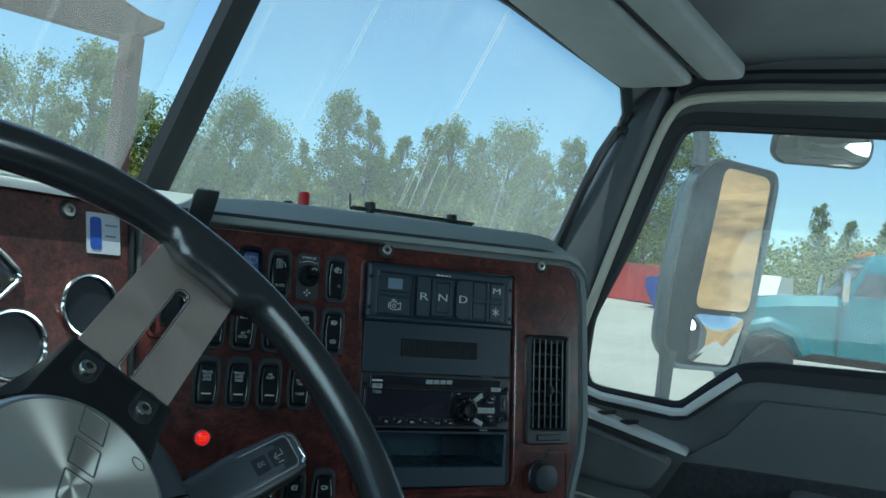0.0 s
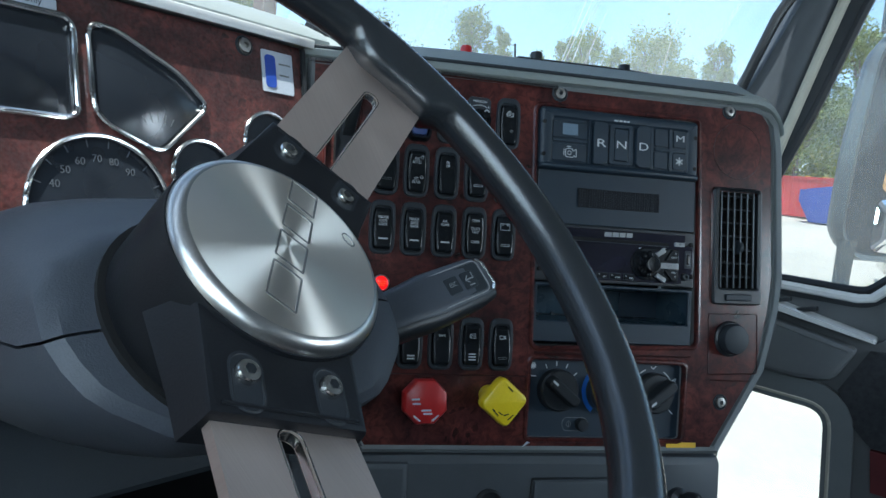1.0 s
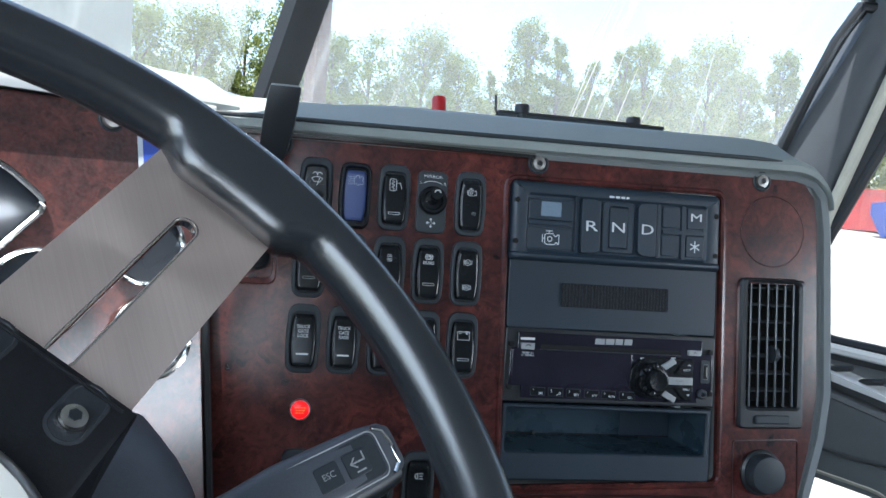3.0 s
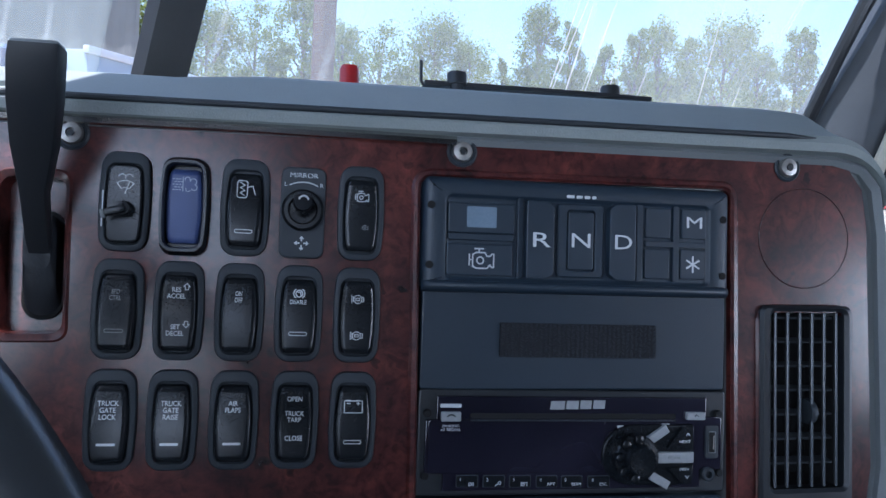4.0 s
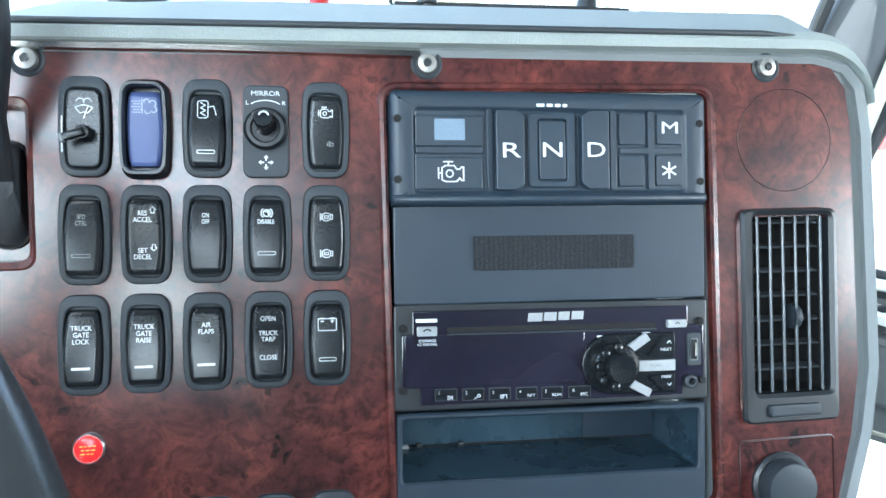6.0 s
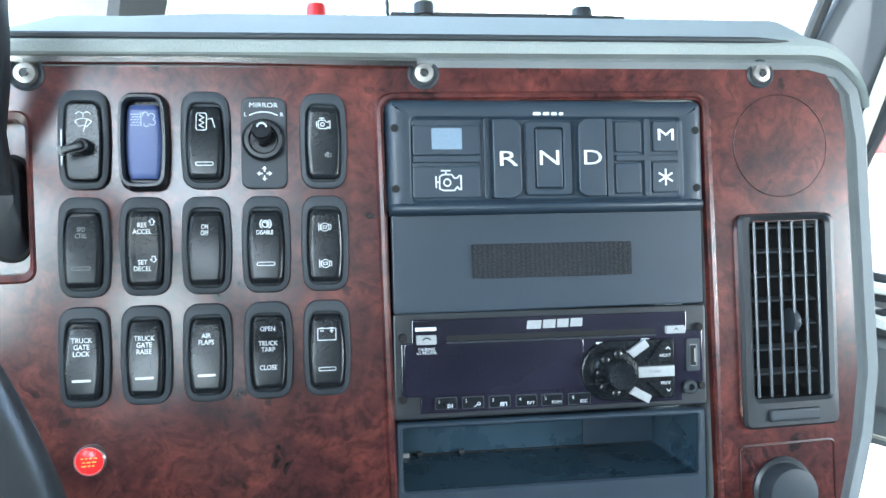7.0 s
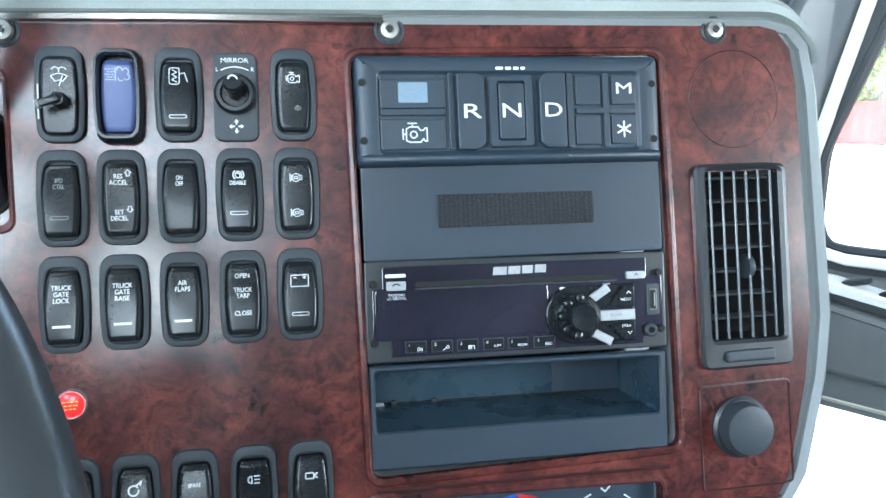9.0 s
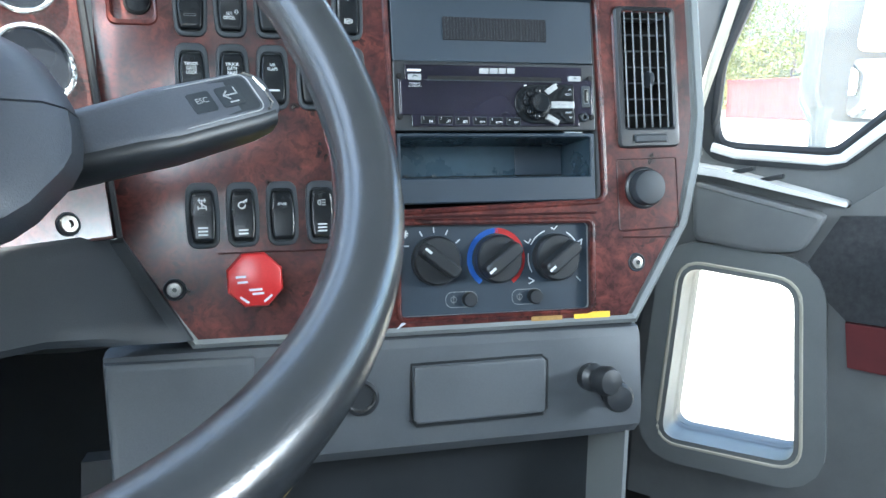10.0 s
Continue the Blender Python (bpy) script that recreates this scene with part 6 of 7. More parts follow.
# ---- things on the dash top ----
cap = thing("red_cap", PANEL @ pose(-0.0560, 0.140, 0.0600), "small red cap beside a black stub on the dash top", "cap")
part("cap", flip(lathe([(0.0078, -0.003), (0.0078, 0.008), (0.0072, 0.0085), (0.0072, 0.0230), (0.0062, 0.0258), (0.0001, 0.0262)], 20, "z"), Matrix.Identity(4)), REDKNOB, cap)
stub = thing("black_stub", PANEL @ pose(-0.0745, 0.145, 0.0590), "short black stub on the dash top", "stub")
part("post", lathe([(0.0062, -0.003), (0.0062, 0.011), (0.0052, 0.014), (0.0001, 0.0145)], 16, "z"), BLACK, stub)
mount = thing("device_bracket", PANEL @ pose(0, 0, 0), "thin black device bracket with two knobs on the dash top", "bracket")
rings = []
for x, y, z in ((-0.0052, 0.105, 0.0672), (0.02, 0.104, 0.0668), (0.08, 0.101, 0.0658), (0.130, 0.098, 0.0645), (0.163, 0.096, 0.0630)):
    rings.append([(x, y - 0.0060, z - 0.0018), (x, y - 0.0060, z + 0.0012), (x, y + 0.0060, z + 0.0012), (x, y + 0.0060, z - 0.0018)])
part("bar", loft(rings), BLACK, mount)
part("upright", tube([(-0.0030, 0.1045, 0.0668), (-0.0058, 0.105, 0.0672), (-0.0070, 0.105, 0.0690), (-0.0072, 0.105, 0.0840)], 0.0013, 6), BLACK, mount)
for x, z in ((0.0180, 0.0665), (0.1345, 0.0642)):
    part("thumb_knob", flip(lathe([(0.0072, 0.0), (0.0072, 0.0070), (0.0066, 0.0085), (0.0001, 0.0087)], 16, "z"), pose(x, 0.100, z)), BLACK, mount)
    part("foot", flip(lathe([(0.0050, -0.0110), (0.0050, 0.0)], 12, "z"), pose(x, 0.100, z)), BLACK, mount)

# ---- instrument cluster ----
clu = thing("instrument_cluster", CLUSTER, "dark burl instrument panel with chrome-ringed gauges", "instrument panel")
part("face_panel", slab([(-0.95, -0.275), (-0.2255, -0.275), (-0.2150, 0.0080), (-0.95, 0.0080)], -0.0030, 0.02, 0.002), DUSTSHEENWOOD, clu, "dusty burl veneer gauge panel with a painted grey sheen")
part("joint", tube([(-0.2240, -0.004, -0.275), (-0.2135, -0.004, 0.006)], 0.0028, 6), BLACK, clu)


def shaped_gauge(poly, label, tube_r=0.0021):
    g = part("gauge", loft([at_y(poly, -0.0036), at_y(grow(poly, -0.0010), -0.0042)], None, True, True), DIAL, clu, label)
    part("chrome_ring", tube([(x, -0.0055, z) for x, z in poly], tube_r, 8, True), CHROME, g, "polished chrome ring")
    return g


shaped_gauge(smooth_poly([(-0.565, -0.014), (-0.4275, -0.014), (-0.4275, -0.0840), (-0.565, -0.0840)], 0.010), "dark rectangular display")
fan = shaped_gauge(smooth_poly([(-0.417, -0.014), (-0.395, -0.016), (-0.345, -0.040), (-0.322, -0.062), (-0.3665, -0.1030), (-0.408, -0.0850), (-0.417, -0.0740)], 0.010), "dark fan-shaped gauge window")
fan_marks = [[(-0.3665 + 0.020 * math.cos(radians(a)), -0.0985 + 0.020 * math.sin(radians(a))), (-0.3665 + 0.026 * math.cos(radians(a)), -0.0985 + 0.026 * math.sin(radians(a)))] for a in (60, 75, 90, 105, 120)]
part("scale", to_mesh("print", strokes(fan_marks, 0.0008, -0.0044), DIMPRINT, 0), None, fan)


def dial(cx, cz, r, label):
    g = part("gauge", flip(lathe([(r, -0.0034), (r * 0.97, -0.0040), (0.0001, -0.0040)], 40), pose(cx, 0, cz)), DIAL, clu, label)
    part("chrome_ring", tube([(cx + r * math.cos(2 * math.pi * i / 48), -0.0060, cz + r * math.sin(2 * math.pi * i / 48)) for i in range(48)], 0.0020, 8, True), CHROME, g, "polished chrome ring")
    return g


speedo = dial(-0.415, -0.146, 0.0515, "speedometer dial with white figures")
for i in range(14):
    a = radians(215 - 250 * i / 13)
    part("tick", to_mesh("print", strokes([[(-0.415 + 0.0440 * math.cos(a), -0.146 + 0.0440 * math.sin(a)), (-0.415 + 0.0485 * math.cos(a), -0.146 + 0.0485 * math.sin(a))]], 0.0009, -0.0044), GAUGEPRINT, 0), None, speedo)
for v, a in ((40, 152), (50, 132), (60, 112), (70, 92), (80, 72), (90, 50)):
    part("figure", words(str(v), 0.0075, -0.415 + 0.0355 * math.cos(radians(a)), -0.0044, -0.146 + 0.0355 * math.sin(radians(a))), GAUGEPRINT, speedo)
tacho = dial(-0.545, -0.146, 0.0515, "engine speed dial with a red sector")
for i in range(12):
    a = radians(215 - 250 * i / 11)
    part("tick", to_mesh("print", strokes([[(-0.545 + 0.0440 * math.cos(a), -0.146 + 0.0440 * math.sin(a)), (-0.545 + 0.0485 * math.cos(a), -0.146 + 0.0485 * math.sin(a))]], 0.0009, -0.0044), GAUGEPRINT, 0), None, tacho)
part("red_sector", to_mesh("print", strokes([arc(-0.545, -0.146, 0.0440, -35, -8, 8)], 0.008, -0.0043), REDMARK, 0), None, tacho)
dial(-0.3315, -0.1170, 0.0270, "small round gauge")
dial(-0.2615, -0.0860, 0.0270, "small round gauge")
dial(-0.2605, -0.1495, 0.0270, "small round gauge")
dial(-0.655, -0.100, 0.0270, "small round gauge")
s = thing("cluster_screw", CLUSTER @ pose(-0.280, -0.003, -0.0030), "zinc screw in the gauge panel", "screw")
part("cup", lathe([(0.0088, 0.0002), (0.0088, -0.0006), (0.0078, -0.0014), (0.0066, -0.0004), (0.0001, -0.0003)], 28), BEZEL, s)
part("head", screw_head(0.0066), SCREW, s)
s = thing("cluster_screw", CLUSTER @ pose(-0.2583, -0.003, -0.2610), "zinc screw in the gauge panel", "screw")
part("cup", lathe([(0.0088, 0.0002), (0.0088, -0.0006), (0.0078, -0.0014), (0.0066, -0.0004), (0.0001, -0.0003)], 28), BEZEL, s)
part("head", screw_head(0.0066), SCREW, s)
s = thing("switch_sticker", CLUSTER @ pose(-0.2450, -0.003, -0.0205), "white sticker with a blue switch picture", "sticker")
part("paper", slab(rrect(0.0350, 0.0370, 0.0012, 2), -0.0010, 0.0), PAPER, s)
part("blue_field", slab(rrect(0.0115, 0.0290, 0.0035, 4, -0.0085, 0.0), -0.0016, -0.0008), STICKBLUE, s)
part("small_print", to_mesh("print", strokes([[(0.002, 0.008), (0.014, 0.008)], [(0.002, -0.002), (0.012, -0.002)]], 0.0016, -0.0012), DIMPRINT, 0), None, s)
s = thing("fuel_sticker", CLUSTER @ pose(-0.482, -0.003, -0.0075), "clear fuel sticker reading Low Sulfur Diesel Fuel Only", "sticker")
part("strip", slab(rrect(0.090, 0.0072, 0.0006, 1), -0.0008, 0.0), PAPER, s)
part("lettering", words("Low Sulfur Diesel Fuel Only", 0.0062, 0, -0.0010, 0), BLACK, s)

# ---- steering column ----
WN = Vector((0.0316, -0.7153, 0.6981)).normalized()
WX = Vector((0.999, -0.037, 0.034)).normalized()
WX = (WX - WN * WX.dot(WN)).normalized()
WY = WN.cross(WX)
WC = Vector((-0.4694, -0.1446, 2.1932))
WHEEL = Matrix(((WX.x, WY.x, WN.x, WC.x), (WX.y, WY.y, WN.y, WC.y), (WX.z, WY.z, WN.z, WC.z), (0, 0, 0, 1)))
column = thing("steering_column", Matrix.Identity(4), "dark grey two-piece steering column cover", "steering column")
SECTIONS = [((-0.454, -0.0890, 2.1270), 0.160, 0.044, 0.050, 44), ((-0.451, -0.0880, 2.1262), 0.186, 0.051, 0.055, 44), ((-0.448, -0.0840, 2.1235), 0.204, 0.056, 0.059, 43), ((-0.443, -0.0700, 2.1190), 0.220, 0.060, 0.063, 36), ((-0.442, -0.0400, 2.1180), 0.226, 0.061, 0.066, 22),
            ((-0.443, 0.000, 2.114), 0.222, 0.061, 0.068, 12), ((-0.446, 0.040, 2.108), 0.208, 0.059, 0.066, 7), ((-0.451, 0.075, 2.101), 0.182, 0.050, 0.058, 4), ((-0.456, 0.098, 2.095), 0.150, 0.040, 0.050, 2), ((-0.46, 0.17, 2.08), 0.13, 0.034, 0.044, 0)]
UPPER = [(1.0, 0.0), (0.985, 0.28), (0.955, 0.50), (0.90, 0.66), (0.72, 0.86), (0.62, 0.93), (0.42, 0.975), (0.2, 0.995), (0.0, 1.0)]
LOWER = [(1.0, 0.0), (0.97, 0.22), (0.92, 0.42), (0.85, 0.56), (0.66, 0.82), (0.55, 0.92), (0.36, 0.97), (0.18, 0.99), (0.0, 1.0)]


def column_ring(sec, upper):
    """Half of the cover's section: flat on top, a broad chamfer, upright sides."""
    c, w, hu, hl, lean = sec
    a = radians(lean)
    across, up_ = Vector((1, 0, 0)), Vector((0, math.sin(a), math.cos(a)))
    half = UPPER if upper else LOWER
    pts = [(x, z) for x, z in half] + [(-x, z) for x, z in half[-2::-1]]
    k, gap = (hu, 0.0007) if upper else (-hl, -0.0007)
    return [Vector(c) + across * x * w / 2 + up_ * (z * k + gap) for x, z in pts]


part("upper_cover", loft([column_ring(s, True) for s in SECTIONS]), SHROUD, column, "", 30)
part("lower_cover", loft([column_ring(s, False) for s in SECTIONS]), SHROUD, column, "", 30)

# control stalk with two keys
stalk = thing("control_stalk", Matrix.Identity(4), "black column stalk with ESC and enter keys", "stalk")
ra, rb = Vector((-0.3995, -0.0611, 2.0922)), Vector((-0.2229, -0.0720, 2.1304))
sd = (rb - ra).normalized()
sf = (Vector((-0.12, -0.78, 0.60)) - sd * sd.dot(Vector((-0.12, -0.78, 0.60)))).normalized()
ss = sf.cross(sd)
rings = []
for t, w, d in ((0.0, 0.026, 0.024), (0.25, 0.028, 0.025), (0.5, 0.032, 0.025), (0.62, 0.036, 0.024), (0.9, 0.034, 0.022), (0.97, 0.030, 0.019), (1.0, 0.024, 0.013)):
    c = ra.lerp(rb, t)
    rings.append([c + ss * p + sf * q for p, q in rrect(w, d, min(w, d) * 0.34, 4)])
part("arm", loft(rings), SHROUD, stalk)
part("underside", loft([[p - ss * 0.0035 - sf * 0.0015 for p in ring] for ring in rings[1:-1]]), BLACK, stalk, "black lower half of the stalk")
sm = Matrix(((sd.x, -sf.x, ss.x, 0), (sd.y, -sf.y, ss.y, 0), (sd.z, -sf.z, ss.z, 0), (0, 0, 0, 1)))
SM = Matrix.Translation(ra.lerp(rb, 0.76) + sf * 0.0104) @ sm
part("key_field", flip(slab(rrect(0.058, 0.0225, 0.004, 3), -0.0008, 0.004, 0.0006), SM), KNEESHADE, stalk)
# bright tube modelled as the highlight along the stalk's tip
part("tip_highlight", flip(tube([(0.0305, -0.0002, 0.0128), (0.0362, 0.0006, 0.0095), (0.0385, 0.0010, 0.0), (0.0370, 0.0006, -0.0095), (0.0320, -0.0002, -0.0128)], 0.0011, 6), SM), POLISH, stalk, "bright tube drawing the highlight round the tip")
ring_ = rrect(0.0610, 0.0250, 0.0050, 4)
# thin pale tube modelled as the highlight round the keys
part("field_highlight", flip(tube([(x, -0.0006, z) for x, z in ring_], 0.0004, 6, True), SM), SILVERKEY, stalk, "pale tube drawing the highlight round the key field")
for x, text in ((-0.004, "ESC"), (0.0135, "")):
    k = part("key", flip(slab(rrect(0.0140, 0.0130, 0.0015, 2, x, 0), -0.0018, 0.002, 0.0006), SM), BEZEL, stalk)
    if text:
        me = words(text, 0.0046, x, -0.0020, 0.0005)
        me.transform(SM)
        part("lettering", me, FADEPRINT, k)
    else:
        part("symbol", to_mesh("print", flip(strokes([[(x + 0.0045, 0.0045), (x + 0.0045, 0.0005), (x - 0.0035, 0.0005)], [(x - 0.001, 0.003), (x - 0.0040, 0.0005), (x - 0.001, -0.002)], [(x - 0.002, -0.0042), (x + 0.003, -0.0042)]], 0.0009, -0.0020), SM), FADEPRINT, 0), None, k)

# ---- steering wheel ----
wheel = thing("steering_wheel", WHEEL, "black leather steering wheel with brushed steel spokes", "steering wheel")
RIM_R, RIM_T = 0.2034, 0.0138
RN = Vector((0.0331, -1.0594, 1.0)).normalized()
RX = (Vector((1, 0, 0)) - RN * RN.x).normalized()
RY = RN.cross(RX)
RC = Vector((-0.4613, -0.1375, 2.1783))
RIM = WHEEL.inverted() @ Matrix(((RX.x, RY.x, RN.x, RC.x), (RX.y, RY.y, RN.y, RC.y), (RX.z, RY.z, RN.z, RC.z), (0, 0, 0, 1)))
rings = []
for i in range(240):
    a = 2 * math.pi * i / 240
    e = Vector((math.cos(a), math.sin(a), 0))
    swell = max(math.exp(-((math.degrees(math.atan2(math.sin(a - radians(b)), math.cos(a - radians(b))))) / 10.4) ** 10) for b in (39.2, -113))
    ring = []
    for k in range(20):
        c, s_ = math.cos(2 * math.pi * k / 20), math.sin(2 * math.pi * k / 20)
        inward, under = max(0.0, -c), max(0.0, -s_)
        ring.append(e * (RIM_R + (RIM_T + 0.0115 * swell * inward) * c) + Vector((0, 0, (RIM_T * 1.04 + 0.0120 * swell * under) * s_)))
    rings.append(ring)
rings.append(rings[0])
bm = loft(rings, None, False, False)
bmesh.ops.remove_doubles(bm, verts=bm.verts, dist=1e-6)
flip(bm, RIM)
part("rim", bm, LEATHER, wheel, "black leather rim with a worn sheen", 60)
welt = [(math.cos(radians(a)) * (RIM_R + RIM_T * 0.93), math.sin(radians(a)) * (RIM_R + RIM_T * 0.93), -RIM_T * 0.42) for a in range(-96, 12, 3)]
part("rim_welt", flip(tube(welt, [0.0018 - 0.0010 * i / 35 for i in range(36)], 6), RIM), TANWELT, wheel, "worn tan welt under the rim's outer edge")
HUB = Vector((0.0015, -0.0085, 0.0))
for ang, mid, reach in ((38.8, (0.0683, 0.0534), 0.124), (-109.8, (-0.0300, -0.0815), 0.099)):
    # spoke coordinates: x across, z outwards along the rising plate, -y towards the driver
    flat_ = pose(mid[0], mid[1], 0, 0, 0, ang - 90) @ Matrix(((1, 0, 0, 0), (0, 0, 1, 0), (0, -1, 0, 0), (0, 0, 0, 1)))
    sp = flat_ @ pose(0, 0.0457, 0, 13.8, 0, 0)
    outer = [(-0.0318, -0.012), (0.0318, -0.012), (0.0320, reach), (-0.0320, reach)]
    slot = rrect(0.0098, 0.0830, 0.0048, 6, 0.0, 0.0445)
    spoke = part("spoke", flip(holed(outer, [slot], 0.0, 0.0055), sp), STEEL, wheel, "brushed steel spoke with a long slot", 20)
    part("slot_edge", flip(loft([at_y(grow(slot, 0.0011), -0.0001), at_y(grow(slot, 0.0004), -0.0003), at_y(grow(slot, -0.0001), 0.0012), at_y(grow(slot, -0.0001), 0.0052)], None, False, False), sp), POLISH, spoke, "bright chamfered slot edge")
    # cast carrier: a ledge that flares into the bowl, with two recessed bolts
    top = [(-0.0345, 0.0025), (0.0345, 0.0025), (0.0350, -0.016), (0.0360, -0.050), (-0.0360, -0.050), (-0.0350, -0.016)]
    foot = [(-0.0365, 0.0035), (0.0365, 0.0035), (0.0395, -0.016), (0.0470, -0.050), (-0.0470, -0.050), (-0.0395, -0.016)]
    bm = loft([at_y(grow(top, -0.0026), 0.0395), at_y(grow(top, -0.0021), 0.0396), at_y(grow(top, -0.0006), 0.0402), at_y(top, 0.0416), at_y(grow(top, 0.0003), 0.0440), at_y(foot, 0.0600)])
    part("hub_casting", flip(bm, flat_), CASTING, wheel, "satin black cast hub carrier", 35)
    part("casting_ridge", flip(tube([(-0.0300, 0.0394, -0.0015), (0.0300, 0.0394, -0.0015)], 0.0009, 6), flat_), CASTING, wheel)
    for x in (-0.0188, 0.0188):
        u = rrect(0.0128, 0.0240, 0.0062, 6, x, -0.0115)
        part("bolt_pocket", flip(loft([at_y(grow(u, 0.0012), 0.0393), at_y(u, 0.0390), at_y(grow(u, -0.0012), 0.0398)]), flat_), RUBBER, wheel, "recessed black bolt pocket")
        b_ = flip(screw_head(0.0052), flat_ @ pose(x, 0.0392, -0.0150))
        bolt = part("bolt", b_, POLISH, wheel, "bright star-socket bolt")
        part("socket", flip(lathe([(0.0001, -0.0020), (0.0021, -0.0020), (0.0024, -0.0036)], 6), flat_ @ pose(x, 0.0392, -0.0150)), BLACK, bolt)
part("hub_bowl", flip(lathe([(0.0520, -0.0372), (0.0533, -0.0374), (0.0535, -0.0384), (0.0538, -0.0410), (0.0545, -0.0700), (0.0550, -0.0860), (0.0540, -0.0900), (0.001, -0.09)], 64, "z"), Matrix.Translation(HUB)), CASTING, wheel)
# ring coloured near-black in place of the shade between hub and column
part("collar_gap", flip(lathe([(0.0500, -0.0850), (0.0585, -0.0850), (0.0585, -0.0900), (0.0500, -0.0900)], 48, "z"), Matrix.Translation(HUB)), HOLESHADE, wheel, "near-black ring painted as the shaded gap behind the hub")
disc = part("hub_disc", lathe([(0.0001, 0.0), (0.0010, 0.0), (0.0150, -0.00005), (0.0300, -0.0001), (0.0465, -0.0002), (0.0472, -0.0004)], 96, "z"), DISC, wheel, "spun steel hub disc")
disc.matrix_local = Matrix.Translation(HUB + Vector((0, 0, -0.0310)))
part("disc_bevel", lathe([(0.0471, -0.0003), (0.0490, -0.0011), (0.0512, -0.0030), (0.0524, -0.0052), (0.0526, -0.0068), (0.0450, -0.0070)], 96, "z"), SATIN, disc, "polished bevelled edge")
# maker's badge as four plain outlined blocks along the disc
BADGE_AT, BADGE_TURN = (0.0062, 0.0042), 51.4
for i, w in enumerate((0.0215, 0.0175, 0.0162, 0.0170)):
    k = (-0.0318, -0.0094, 0.0106, 0.0302)[i]
    blk = smooth_poly([(-w / 2 - 0.0015, -0.0076), (w / 2 - 0.0015, -0.0076), (w / 2 + 0.0015, 0.0076), (-w / 2 + 0.0015, 0.0076)], 0.0012, 3)
    bm = loft([at_y(grow(blk, 0.0), 0.0001), at_y(blk, -0.00026), at_y(grow(blk, -0.0009), -0.00026), at_y(grow(blk, -0.0011), 0.0001)], None, False, False)
    place = Matrix.Translation((BADGE_AT[0], BADGE_AT[1], -0.0001)) @ pose(0, 0, 0, 0, 0, BADGE_TURN) @ Matrix.Translation((k, 0, 0)) @ pose(0, 0, 0, -90, 0, 0)
    part("badge_block", flip(bm, place), SCREW, disc, "engraved plain badge block", 20)
mark_ = [(0.0028 * math.cos(2 * math.pi * q / 20), 0.0044 * math.sin(2 * math.pi * q / 20)) for q in range(20)]
bm = loft([at_y(mark_, 0.0001), at_y(mark_, -0.0002), at_y(grow(mark_, -0.0006), -0.0002), at_y(grow(mark_, -0.0008), 0.0001)], None, False, False)
part("badge_mark", flip(bm, Matrix.Translation((0.0405, 0.0035, -0.0001)) @ pose(0, 0, 0, 0, 0, 15) @ pose(0, 0, 0, -90, 0, 0)), SCREW, disc, "small engraved oval mark", 20)

# ---- outside ----
random.seed(7)
CONCRETE = mat("yard_concrete", (0.27, 0.25, 0.22), (0.37, 0.345, 0.30), 0.9, scale=0.35, grain=12, bump=0.0)
SOIL = mat("bare_earth", (0.13, 0.075, 0.032), (0.50, 0.29, 0.12), 0.95, scale=0.16, grain=1.2)
BARK = mat("bark", (0.08, 0.06, 0.045), (0.16, 0.13, 0.10), 0.9, scale=3, grain=30)
LEAF = leafy("leaves", (0.080, 0.108, 0.020), (0.148, 0.188, 0.037), (0.245, 0.280, 0.070))
GRASSY = leafy("scrub_leaves", (0.11, 0.13, 0.028), (0.20, 0.22, 0.05), (0.31, 0.31, 0.09))
TEAL = mat("teal_truck_paint", (0.004, 0.11, 0.14), (0.006, 0.15, 0.18), 0.25, scale=2, coat=0.8)
REDPAINT = mat("red_container_paint", (0.30, 0.02, 0.025), (0.42, 0.035, 0.04), 0.5, scale=1.5)
BLUEPAINT = mat("blue_bin_paint", (0.015, 0.04, 0.22), (0.025, 0.06, 0.30), 0.5, scale=1.5)
YELPAINT = mat("yellow_rack_paint", (0.50, 0.28, 0.02), (0.62, 0.36, 0.03), 0.5)
RUST = mat("rusty_steel", (0.040, 0.017, 0.014), (0.075, 0.032, 0.026), 0.85, scale=3)
PALE = mat("pale_truck_paint", (0.52, 0.54, 0.56), (0.64, 0.66, 0.68), 0.3, scale=1.5, coat=0.5)
PALEBLUE = mat("pale_blue_box_paint", (0.30, 0.36, 0.42), (0.38, 0.44, 0.50), 0.4, scale=1.2)
NAVY = mat("navy_truck_paint", (0.02, 0.03, 0.10), (0.03, 0.05, 0.15), 0.3, scale=1.5, coat=0.5)
SIDING = mat("grey_siding", (0.17, 0.175, 0.165), (0.22, 0.225, 0.215), 0.7, scale=0.6)
DARKGLASS = mat("dark_vehicle_glass", (0.02, 0.03, 0.035), (0.04, 0.05, 0.055), 0.08)
TYRE = mat("tyre_rubber", (0.012, 0.012, 0.012), (0.02, 0.02, 0.02), 0.8)
AMBER = mat("amber_marker_lens", (0.6, 0.16, 0.02), (0.7, 0.22, 0.03), 0.3)


def lie(x, y):
    """The yard climbs gently ahead and to the right of the truck."""
    return 0.055 * min(max(0.0, x * 0.87 + y * 0.5 - 3.0), 60.0)



def polar(az, dist, z=0.0, eye=(-0.70, -0.42)):
    x, y = eye[0] + dist * math.sin(radians(az)), eye[1] + dist * math.cos(radians(az))
    return Vector((x, y, z + lie(x, y)))


bm = bmesh.new()
bmesh.ops.create_grid(bm, x_segments=300, y_segments=300, size=1)
for v in bm.verts:
    x, y = (math.copysign(abs(q) ** 2.4, q) * 1500 for q in (v.co.x, v.co.y))
    v.co = (x, y, lie(x, y))
